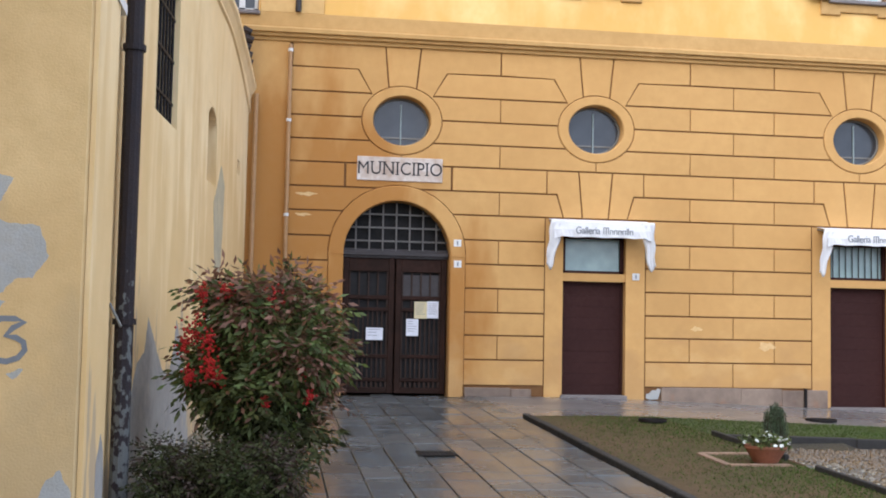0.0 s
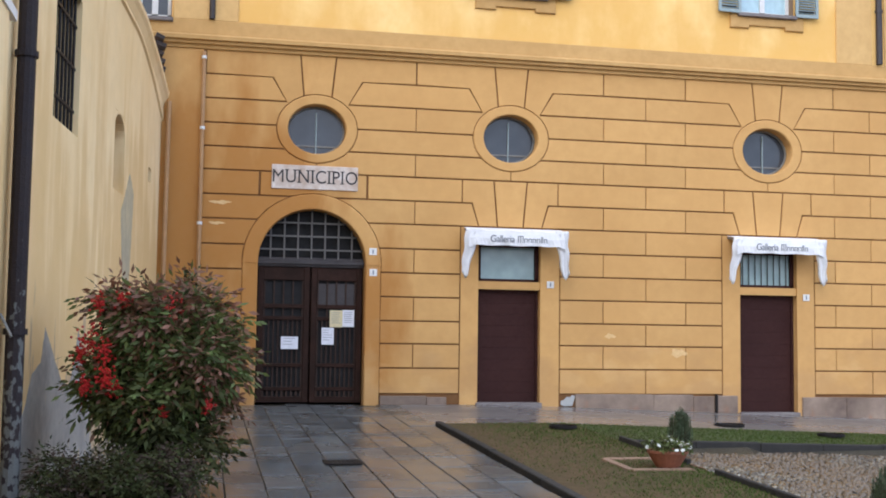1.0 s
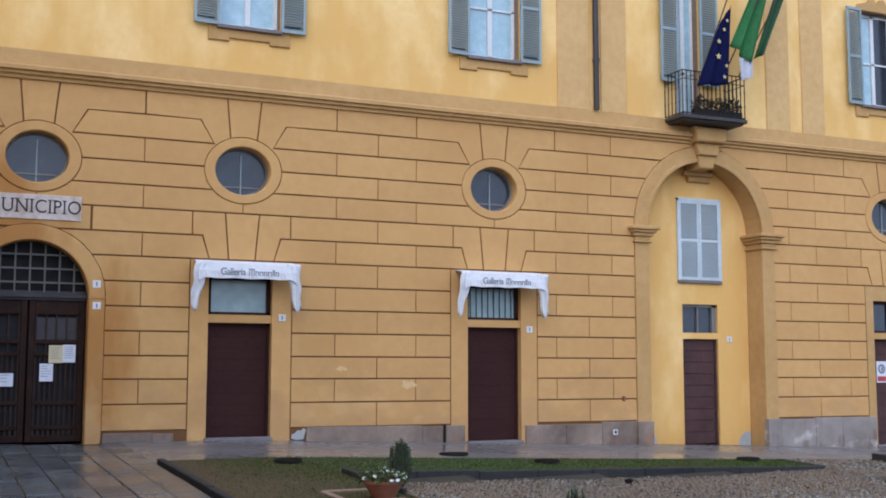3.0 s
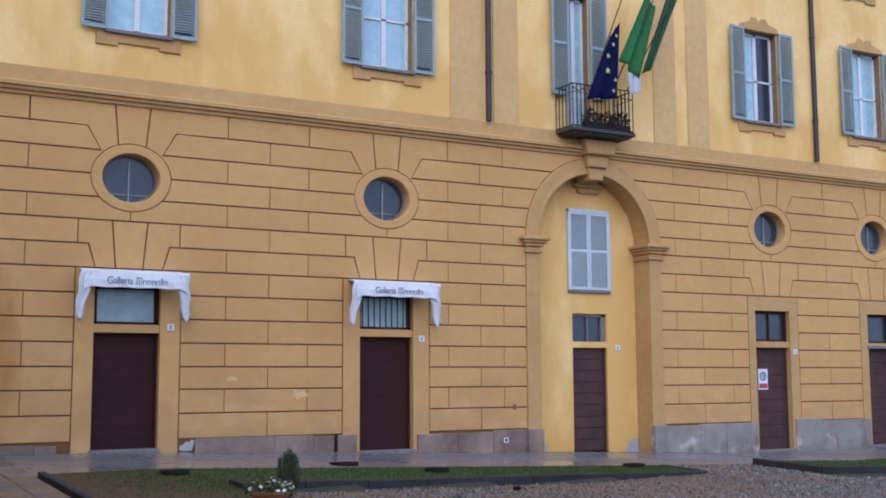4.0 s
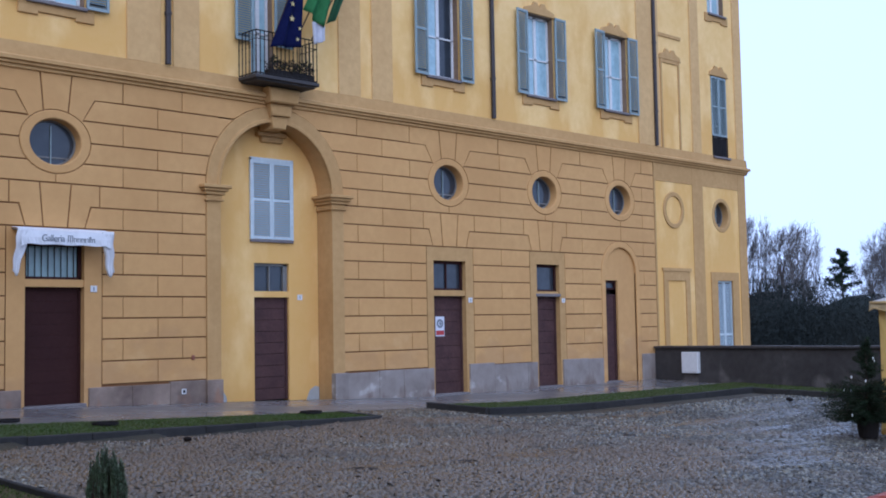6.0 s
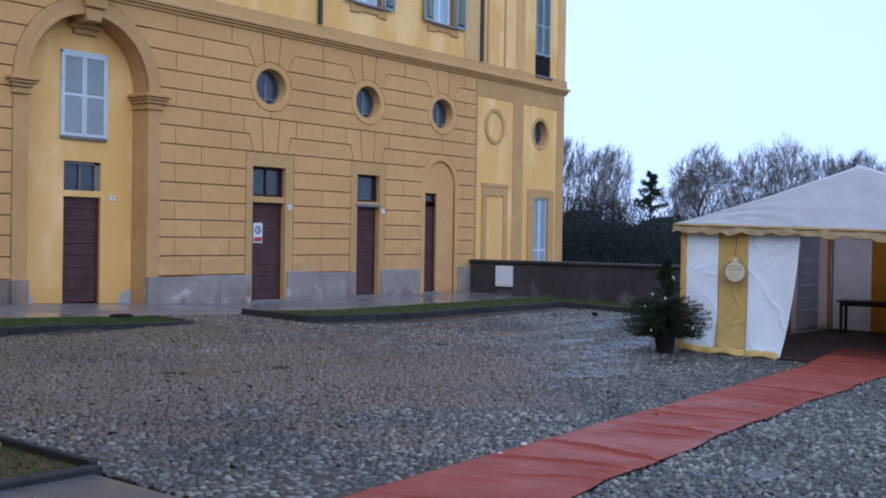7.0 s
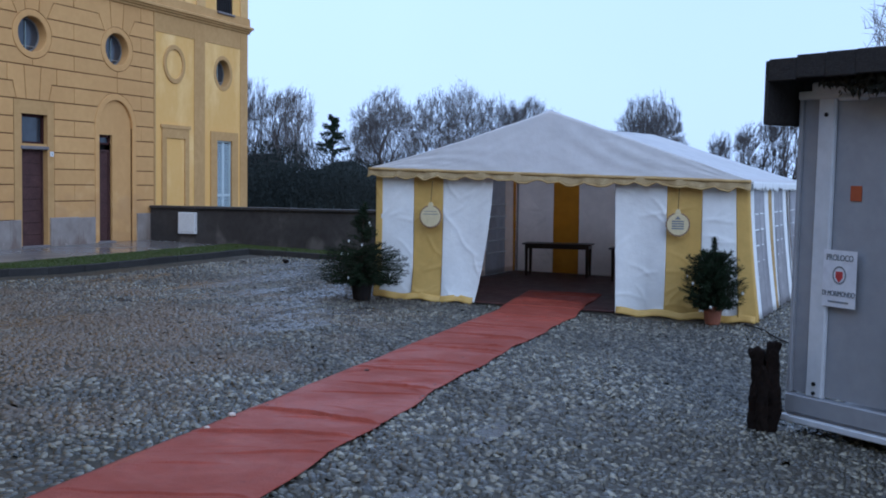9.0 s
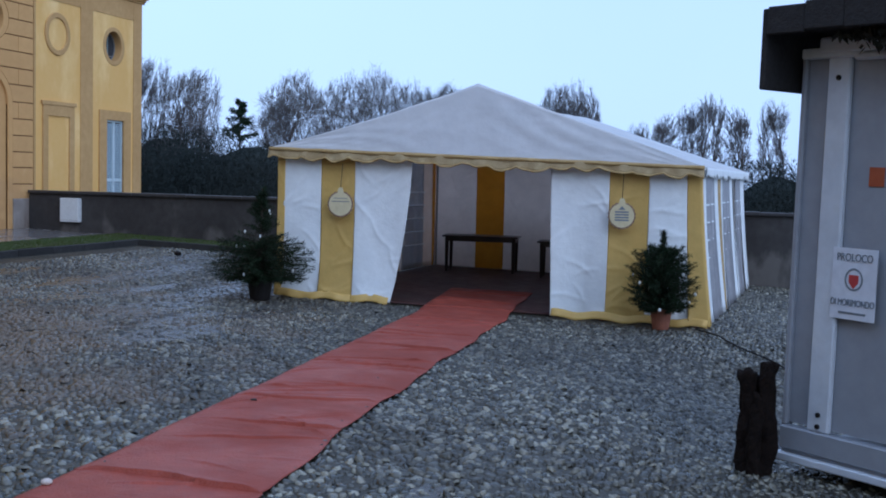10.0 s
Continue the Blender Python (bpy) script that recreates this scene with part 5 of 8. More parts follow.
def downpipe(pts, r, m, label, brackets=(), name="downpipe"):
    p = tagged(empty(name, (0, 0, 0)), label, "pipe")
    bm = bmesh.new()
    for a, b in zip(pts, pts[1:]):
        rod(bm, a, b, r, seg=12)
    for q in pts[1:-1]:
        bmesh.ops.create_icosphere(bm, subdivisions=2, radius=r * 1.02, matrix=Matrix.Translation(q))
    part("pipe", bm, m, p)
    for b in brackets:
        c = bmesh.new()
        rod(c, (b[0], b[1], b[2] - 0.025), (b[0], b[1], b[2] + 0.025), r * 1.25, seg=12)
        part("bracket", c, WHITE if m is COPPER else m, p)
    return p
downpipe([(-2.63, FY - 0.07, -0.05), (-2.63, FY - 0.07, 5.9)], 0.035, COPPER, "thin ochre-painted downpipe in the facade corner", [(-2.63, FY - 0.07, z) for z in (1.2, 3.0, 4.6, 5.8)])
downpipe([(-3.20, FY - 0.09, -0.05), (-3.18, FY - 0.09, 5.02)], 0.04, COPPER, "ochre-painted downpipe in the corner between the buildings")
for x in (10.0, 19.47, 26.62):
    downpipe([(x, FY - 0.06, 6.47), (x, FY - 0.06, 13.4)], 0.06, PIPE, "dark metal rainwater pipe on the yellow wall", [(x, FY - 0.06, z) for z in (7.5, 9.6, 11.7)])
downpipe([(-2.52, FY - 0.06, 6.47), (-2.52, FY - 0.06, 13.4)], 0.05, PIPE, "dark metal rainwater pipe on the yellow wall")
downpipe([(6.615, FY - 0.06, ground_z(6.6, FY)), (6.615, FY - 0.06, 0.19)], 0.028, IRON, "short black pipe stub rising along the plinth")
vent = tagged(empty("plinth_vent", (10.35, FY - 0.042, -0.03)), "small square white-framed vent in the plinth", "vent")
part("frame", boxes((-0.05, 0.05, -0.006, 0.006, -0.05, 0.05)), WHITE, vent)
part("hole", boxes((-0.028, 0.028, -0.009, -0.004, -0.03, 0.03)), DARK, vent)
# repaired plaster beside the door
bm = bmesh.new()
prism(bm, [(3.68, 0.0), (3.76, -0.03), (3.90, -0.02), (3.93, 0.07), (3.96, 0.15), (3.90, 0.17), (3.86, 0.13), (3.80, 0.14), (3.74, 0.08), (3.69, 0.07)], FY - 0.004, FY + 0.01)
part("plaster_patch", bm, BAREPATCH, wall_low, "bare white plaster patch")
for poly in ([(11.24, -0.42), (11.72, -0.42), (11.69, -0.22), (11.60, -0.08), (11.47, -0.01), (11.38, 0.07), (11.24, 0.11)], [(13.78, -0.42), (14.14, -0.42), (14.14, -0.14), (14.03, -0.11), (13.88, -0.20)]):
    bm = bmesh.new()
    prism(bm, [(x, z) for x, z in poly], FY + 0.494, FY + 0.51)
    part("damp_patch", bm, BAREPATCH, wall_low, "grey damp patch of bare plaster")

for k, (x, z, w, h) in enumerate(((-2.30, 3.37, 0.34, 0.06), (-2.36, 3.02, 0.26, 0.05), (5.9, 0.93, 0.30, 0.14), (4.6, 1.22, 0.2, 0.08))):
    q = [(x + w * 0.5 * math.cos(a) * (1 + 0.3 * math.sin(a * 3 + k)), z + h * 0.5 * math.sin(a) * (1 + 0.4 * math.cos(a * 5 + k))) for a in [2 * math.pi * i / 14 for i in range(14)]]
    part("scuff_mark", prism(bmesh.new(), q, FY - 0.002, FY + 0.01), PALESCUFF, wall_low, "pale scuffed plaster")

wa = tagged(empty("wall_anchor", (10.58, FY - 0.01, 0.63)), "small rusty iron anchor stub in the stucco", "anchor")
part("anchor", boxes((-0.035, 0.035, -0.02, 0.014, -0.05, 0.05), bev=0.01), TERRACOTTA, wa)

# ---------------------------------------------------------------- side building
side_house = tagged(empty("side_house", (0, 0, 0)), "weathered yellow plaster side building with small barred windows", "building")
WA, WB = Vector((-3.3, 12.2)), Vector((-4.12, 1.9))
def wall_at(y):
    return WA.x + (WB.x - WA.x) * (WA.y - y) / (WA.y - WB.y)
def left_wall():
    ang = math.atan2(WA.x - WB.x, WA.y - WB.y)
    Lw = (WA - WB).length
    holes = [(2.0, 3.24, 3.20, 4.95), (5.60, 6.46, 2.98, 3.98), (8.90, 9.26, 3.50, 3.72)]
    ss = sorted({-1.0, Lw + 0.0, *[h[0] for h in holes], *[h[1] for h in holes]})
    bm = bmesh.new()
    for a, b in zip(ss, ss[1:]):
        z = -0.6
        for c, d in sorted(h[2:] for h in holes if h[0] < (a + b) / 2 < h[1]):
            box(bm, -0.6, 0.0, a, b, z, c); z = d
        box(bm, -0.6, 0.0, a, b, z, 4.66 if a > 5 else 5.3)
    bmesh.ops.remove_doubles(bm, verts=bm.verts, dist=0.0005)
    m = Matrix.Translation((WB.x, WB.y, 0)) @ Matrix.Rotation(-ang, 4, "Z")
    bm.transform(m)
    return bm, m
bm, LM = left_wall()
part("wall", bm, OLDYELLOW, side_house, "stained yellow plaster wall flaking near the ground")
def lpart(name, bm, m, parent, label=""):
    bm.transform(LM)
    return part(name, bm, m, parent, label)
gw = lpart("barred_window", boxes((-0.35, -0.26, 2.0, 3.24, 3.20, 4.95)), DARK, side_house, "deep arched window with black bars")
for i in range(7):
    lpart("upright_bar", rod(bmesh.new(), (-0.06, 2.08 + i * 0.18, 3.21), (-0.06, 2.08 + i * 0.18, 4.9), 0.016, seg=6), IRON, gw)
for z in (3.45, 3.9, 4.35):
    lpart("cross_bar", boxes((-0.075, -0.045, 2.01, 3.23, z, z + 0.03)), IRON, gw)
bm = bmesh.new()
for i in range(24):
    a0, a1 = math.pi * i / 24, math.pi * (i + 1) / 24
    y0_, y1_ = 2.62 - 0.62 * math.cos(a0), 2.62 - 0.62 * math.cos(a1)
    box(bm, -0.34, -0.003, y0_, y1_, 4.58 + 0.36 * math.sin((a0 + a1) / 2), 4.96)
lpart("arch_head", bm, OLDYELLOW, gw)
# niche back in the dark reveal brown: shade of the recess put into colour
nw = lpart("wall_niche", boxes((-0.32, -0.28, 5.60, 6.46, 2.98, 3.98)), REVEAL, side_house, "shallow round-headed wall niche")
bm = bmesh.new()
for i in range(24):
    a0, a1 = math.pi * i / 24, math.pi * (i + 1) / 24
    box(bm, -0.30, -0.003, 6.03 - 0.43 * math.cos(a0), 6.03 - 0.43 * math.cos(a1), 3.74 + 0.23 * math.sin((a0 + a1) / 2), 3.99)
lpart("niche_head", bm, OLDYELLOW, nw)
lpart("slit_window", boxes((-0.22, -0.2, 8.90, 9.26, 3.50, 3.72)), DARK, side_house, "small dark slit window")
def eaves(s_):
    """Height of the moulding's foot along the wall: level, then dipping towards the hall."""
    k = min(1.0, max(0.0, (s_ - 7.2) / 3.15))
    return 5.40 - 0.70 * k ** 1.6
bm = bmesh.new()
prof = ((0.0, -0.9), (0.004, -0.02), (0.035, 0.0), (0.03, 0.05), (0.05, 0.10), (0.075, 0.16), (0.11, 0.21), (0.115, 0.27), (-1.6, 0.80))
rows_ = []
for i in range(46):
    s_ = -1.0 + 11.34 * i / 45
    drop = 0.0 if s_ < 8.5 else 0.18 * (s_ - 8.5) / 1.8
    rows_.append([bm.verts.new((o, s_, max(eaves(s_) + z + (drop if z > 0 else 0), 4.64))) for o, z in prof])
for a, b in zip(rows_, rows_[1:]):
    for k in range(len(prof) - 1):
        bm.faces.new((a[k], b[k], b[k + 1], a[k + 1]))
bmesh.ops.recalc_face_normals(bm, faces=bm.faces)
lpart("eaves_cove", bm, OLDYELLOW, side_house, "smooth plaster cove under the eaves")
for i in range(8):      # rough verge tiles where the roof meets the hall
    zt = 5.12 + i * 0.125
    tile = bmesh.new()
    rod(tile, (-0.10, 10.12 - 0.02 * i, zt + 0.05), (0.045 + 0.025 * math.sin(i * 2.3), 10.16 - 0.02 * i, zt), 0.075, 0.065, 7)
    lpart("eaves_tile", tile, DARKTILE, side_house, "dark weathered roof tile")
bm = bmesh.new()
box(bm, -4.98, -4.02, 0.55, 1.55, -0.6, 3.60, bev=0.02)
part("buttress", bm, BUTTRESS, side_house, "buff plaster buttress with grey flaking patches")
bm = bmesh.new()
box(bm, -4.02 + 0.003, -3.985, 0.56, 1.50, -0.6, 3.53)
part("buttress_side", bm, OLDYELLOW, side_house)
bt = bmesh.new()
prism(bt, [(-5.1, 3.62), (-4.00, 3.54), (-4.00, 3.61), (-5.1, 3.80)], 0.42, 1.75, bev=0.01)
part("buttress_cap", bt, ROOFTILE, side_house, "sloping tiled cap")
part("cap_edge", boxes((-4.02, -3.97, 0.40, 1.76, 3.52, 3.60)), WHITE, side_house)
# unseen taller block and roof, added to hold back sky light from the left
part("side_house_back", boxes((-9.0, -5.0, -14, 1.5, -0.9, 8.5), (-9.0, -5.4, 1.5, 12.2, -0.6, 8.5)), OLDYELLOW, side_house)
rb = bmesh.new()
prism(rb, [(-9.6, 8.5), (-4.9, 8.5), (-7.2, 9.8)], -14.2, 12.1)
part("roof", rb, ROOFTILE, side_house, "unseen pitched clay-tile roof added for shade")
# bare patches where the plaster has come off, and a faded painted scrawl
def ragged(pts, seed, y=0.5475, thick=0.02):
    """A patch outline with a broken edge, standing 2 mm off the plaster."""
    out = []
    for i in range(len(pts)):
        a, b = Vector(pts[i]), Vector(pts[(i + 1) % len(pts)])
        n = max(2, int((b - a).length / 0.022))
        nn = Vector((-(b - a).y, (b - a).x)).normalized()
        for k in range(n):
            p = a + (b - a) * k / n
            out.append(tuple(p + nn * 0.018 * noise.noise((p.x * 22, p.y * 22, seed))))
    return prism(bmesh.new(), out, y, y + thick)
for k, pts in enumerate(([(-4.9, 1.36), (-4.54, 1.35), (-4.45, 1.44), (-4.34, 1.45), (-4.25, 1.60), (-4.31, 1.80), (-4.58, 1.82), (-4.9, 1.86)],
                         [(-4.9, 1.92), (-4.55, 1.95), (-4.49, 2.09), (-4.60, 2.14), (-4.9, 2.12)],
                         [(-4.48, 0.84), (-4.44, 0.80), (-4.38, 0.86), (-4.41, 0.88)],
                         [(-4.30, -0.3), (-4.05, -0.3), (-4.05, 0.10), (-4.12, 0.22), (-4.20, 0.16), (-4.26, 0.02)],
                         [(-4.9, 1.20), (-4.56, 1.22), (-4.50, 1.30), (-4.6, 1.33), (-4.9, 1.33)])):
    part("bare_patch", ragged(pts, k + 0.5), BAREPATCH, side_house, "grey bare patch in the plaster")
def wall_patch(pts, seed, m, label):
    """A ragged patch on the long wall; points are metres along it and up."""
    bm = ragged(pts, seed, 0.0, 0.02)
    bm.transform(Matrix(((0, -1, 0, 0.003), (1, 0, 0, 0), (0, 0, 1, 0), (0, 0, 0, 1))))
    bmesh.ops.recalc_face_normals(bm, faces=bm.faces)
    return lpart("flaked_patch", bm, m, side_house, label)
for k, pts in enumerate(([(0.6, -0.5), (4.9, -0.5), (4.72, -0.2), (4.54, 0.33), (4.1, 0.82), (3.66, 1.20), (3.55, 0.95), (3.25, 0.62), (2.85, 0.70), (2.4, 0.98), (2.03, 1.22), (1.9, 0.9), (1.55, 0.80), (1.3, 0.5), (0.9, 0.2)],
                         [(5.0, 0.3), (5.5, 0.2), (6.3, 0.9), (6.2, 1.5), (5.9, 1.1), (5.5, 0.9), (5.1, 0.7)],
                         [(6.3, 2.75), (6.55, 2.0), (6.75, 1.7), (7.2, 1.9), (7.3, 2.4), (7.4, 3.1), (7.0, 3.35), (6.6, 3.0)])):
    wall_patch(pts, k + 3.5, WALLFLAKE if k < 2 else WALLSTAIN, "flaked grey patch low on the wall" if k < 2 else "grey-green damp stain under the niche")
bm = ragged([(1.06, -0.5), (1.48, -0.5), (1.49, 0.10), (1.44, 0.24), (1.31, 0.38), (1.12, 0.20)], 9.5, 0.0, 0.012)
bm.transform(Matrix(((0, -1, 0, -3.983), (1, 0, 0, 0), (0, 0, 1, 0), (0, 0, 0, 1))))
bmesh.ops.recalc_face_normals(bm, faces=bm.faces)
part("flaked_patch", bm, WALLFLAKE, side_house, "flaked grey patch at the buttress foot")
sc = bmesh.new()
line = [(-4.60, 1.15), (-4.52, 1.19), (-4.44, 1.19), (-4.38, 1.17), (-4.45, 1.13), (-4.49, 1.08), (-4.43, 1.07), (-4.38, 1.04), (-4.37, 0.99), (-4.41, 0.94), (-4.48, 0.915), (-4.58, 0.93)]
strip = []
for i, a in enumerate(line):
    p0, p1 = Vector(line[max(i - 1, 0)]), Vector(line[min(i + 1, len(line) - 1)])
    e = (p1 - p0).normalized()
    strip.append([sc.verts.new((a[0] + s * e.y * 0.019, 0.5455, a[1] - s * e.x * 0.019)) for s in (-1, 1)])
for a, b in zip(strip, strip[1:]):
    sc.faces.new((a[0], a[1], b[1], b[0]))
part("painted_scrawl", sc, GREYINK, side_house, "dark painted scrawl mark")
downpipe([(wall_at(2.35) + 0.11, 2.30, -0.35), (wall_at(2.35) + 0.11, 2.30, 5.5)], 0.075, RUSTPIPE, "fat black downpipe with flaking paint", [(wall_at(2.35) + 0.11, 2.30, z) for z in (1.18, 3.4)])
br = tagged(empty("pipe_clip", (wall_at(2.3) + 0.07, 2.2, 1.20)), "bent metal clip beside the downpipe", "clip")
part("clip", rod(bmesh.new(), (-0.06, 0, 0.12), (0.04, -0.06, -0.06), 0.012), GRILLE, br)

# ---------------------------------------------------------------- paths, lawns and cobbles
path = patch("path", -4.2, 0.70, -9.0, 12.3, EARTH, -0.012, "dark bedding under wet stone paving", "path", thick=0.04)
patch("forecourt", 0.70, 2.80, -9.0, -1.45, FORECOURT, 0.012, "smooth wet grey paving at the court's edge", "path")
patch("pavement_edge", 0.70, 11.76, 9.12, 9.46, APRON, 0.004, "smooth wet grey walk along the lawn", "pavement")
patch("pavement", 0.70, 26.2, 9.46, 12.22, APRON, 0.004, "smooth wet grey walk along the facade", "pavement")

def slab_mesh(w, l, seed):
    r = random.Random(seed)
    bm = boxes((-w / 2, w / 2, -l / 2, l / 2, -0.03, 0.016 + r.uniform(0, 0.004)), bev=0.006)
    return mesh_of("paving_slab", bm, SLAB)
lens_ = [0.48, 0.62, 0.78]
SLABS = [slab_mesh(0.368, l, i) for i, l in enumerate(lens_)]
rs = random.Random(12)
for c in range(13):
    x = -4.0 + c * 0.38
    y = 2.2 - rs.random() * 0.6
    while y < 12.1:
        k = rs.randrange(3)
        l = lens_[k] + 0.012
        yc = y + l / 2
        if yc + l / 2 > 12.25:
            break
        piece("paving_slab", SLABS[k], path, Matrix.Translation((x, yc, ground_z(x, yc) + rs.uniform(-0.002, 0.003))) @ Euler((math.atan(0.0315), 0, 0)).to_matrix().to_4x4())
        y += l
near = boxes(*[(-4.2 + 0.38 * c + 0.006, -3.832 + 0.38 * c, -9 + 0.7 * j + 0.35 * (c % 2) + 0.006, -8.306 + 0.7 * j + 0.35 * (c % 2), -0.02, 0.016) for c in range(12) for j in range(15)])
on_ground(near)
nso = part("near_paving", near, SLAB, path)
nso["kind"] = "stuff"

def lawn(name, x0, x1, y0, y1, label, blades=900, bare=0.0, seed=1, soil=TURF, lift=0.07, skew=0.0):
    t = patch(name, x0, x1, y0, y1, soil, lift, label, "lawn", 0.4, 0.12, skew)
    r = np.random.default_rng(seed)
    n = int((x1 - x0) * (y1 - y0) * blades)
    x = x0 + (x1 - x0) * r.random(n)
    ya = y0 + skew * (x - x0)
    y = ya + (y1 - ya) * r.random(n)
    dens = 0.5 + 0.5 * np.sin(x * 1.7 + seed) * np.cos(y * 1.3 + seed * 2)
    if bare > 0.5:      # trodden bare towards the path
        dens = 0.5 * dens + 0.7 * (x1 - x) / (x1 - x0)
    keep = r.random(n) > bare * dens * 1.4
    x, y = x[keep], y[keep]
    n = len(x)
    z = np.array([ground_z(a, b) for a, b in zip(x, y)]) + lift - 0.002
    ang, h = r.random(n) * 6.28, 0.012 + 0.020 * r.random(n)
    dx, dy = np.cos(ang) * 0.006, np.sin(ang) * 0.006
    lx, ly = r.normal(size=n) * 0.018, r.normal(size=n) * 0.018
    v = np.stack([np.stack([x - dx, y - dy, z], 1), np.stack([x + dx, y + dy, z], 1), np.stack([x + lx, y + ly, z + h], 1)], 1).reshape(-1, 3)
    o = raw("grass", v.tolist(), [(3 * i, 3 * i + 1, 3 * i + 2) for i in range(n)], GRASS)
    tagged(o, "short wet winter grass", "grass", kind="stuff")
    return t
lawn("lawn_1", 0.90, 2.86, -1.38, 9.12, "worn mossy lawn strip with bare brown soil", 1700, 0.72, 1, BARETURF, 0.025)
lawn("lawn_2", 2.86, 11.75, 7.0, 9.12, "narrow green lawn strip beside the walk", 1500, 0.1, 2, TURF, 0.02, 0.105)
lawn("lawn_3", 14.42, 26.0, 7.82, 9.40, "narrow green lawn strip beside the walk", 1500, 0.05, 3)
lawn("lawn_4", 24.15, 26.0, 2.6, 7.82, "short green lawn strip under the parapet", 1200, 0.05, 4)

def kerb(points, label, w=0.10, h=0.125, seed=1):
    k = tagged(empty("kerb", (0, 0, 0)), label, "kerb", kind="structure")
    r = random.Random(seed)
    for (ax, ay), (bx, by) in zip(points, points[1:]):
        a, b = Vector((ax, ay)), Vector((bx, by))
        L_ = (b - a).length
        n = max(1, round(L_ / 1.05))
        d = (b - a) / L_
        for i in range(n):
            p, q = a + d * (L_ * i / n + 0.003), a + d * (L_ * (i + 1) / n - 0.003)
            nn = Vector((-d.y, d.x)) * w / 2
            bm = bmesh.new()
            j = r.uniform(-0.006, 0.006)
            v = [bm.verts.new((s.x, s.y, ground_z(s.x, s.y + 0.12) + z)) for z in (-0.16, h + j) for s in (p - nn, q - nn, q + nn, p + nn)]
            for f in ((3, 2, 1, 0), (4, 5, 6, 7), (0, 1, 5, 4), (1, 2, 6, 5), (2, 3, 7, 6), (3, 0, 4, 7)):
                bm.faces.new([v[t] for t in f])
            bmesh.ops.bevel(bm, geom=list(bm.edges), offset=0.010, segments=1, affect="EDGES")
            part("kerb_stone", bm, KERB, k)
    return k
kerb([(0.86, 9.14), (0.86, -1.42), (2.88, -1.42)], "dark stone kerb between path and lawn", 0.10, 0.055)
kerb([(2.92, 6.99), (11.80, 7.93), (11.80, 9.10)], "dark stone kerb between lawn and cobbles", 0.10, 0.04, 2)
kerb([(14.38, 9.42), (14.38, 7.72), (24.10, 7.72), (24.10, 2.6)], "dark stone kerb between lawn and cobbles", seed=3)
kerb([(2.86, -1.40), (2.86, 4.2)], "low stone edging between lawn and cobbles", 0.06, 0.085, 4)
kerb([(2.86, 4.9), (2.86, 7.05)], "low stone edging between lawn and cobbles", 0.06, 0.085, 5)

PUDDLES = ((18.6, 4.5, 2.6, 0.55, 1), (21.6, 5.5, 1.7, 0.5, 2), (15.4, 3.2, 2.4, 0.40, 3), (20.5, 2.5, 2.3, 0.40, 4), (10.2, 2.7, 1.1, 0.35, 5), (12.6, 1.2, 1.6, 0.30, 6), (15.4, 0.3, 1.4, 0.35, 7), (7.6, 2.9, 0.9, 0.3, 8), (4.35, -4.72, 0.75, 0.28, 9), (6.9, -4.4, 0.5, 0.12, 10), (17.0, 6.2, 1.6, 0.35, 11), (14.6, 1.7, 1.6, 0.50, 12), (12.3, 0.2, 1.2, 0.40, 13), (13.6, 0.9, 1.4, 0.35, 14), (17.0, 2.3, 1.6, 0.40, 15))
def cobble_shape(r, n=6):
    """Outline, shoulder and crown of one rounded stone, about 1 wide."""
    a = np.linspace(0, 2 * np.pi, n, endpoint=False) + r.random() * 0.5
    rr = 0.5 * (0.86 + 0.28 * r.random(n))
    base = np.stack([np.cos(a) * rr, np.sin(a) * rr, np.full(n, -0.25)], 1)
    sh = np.stack([np.cos(a) * rr * 0.82, np.sin(a) * rr * 0.82, 0.16 + 0.06 * r.random(n)], 1)
    return np.concatenate([base, sh, [[0.04 * r.normal(), 0.04 * r.normal(), 0.30]]])
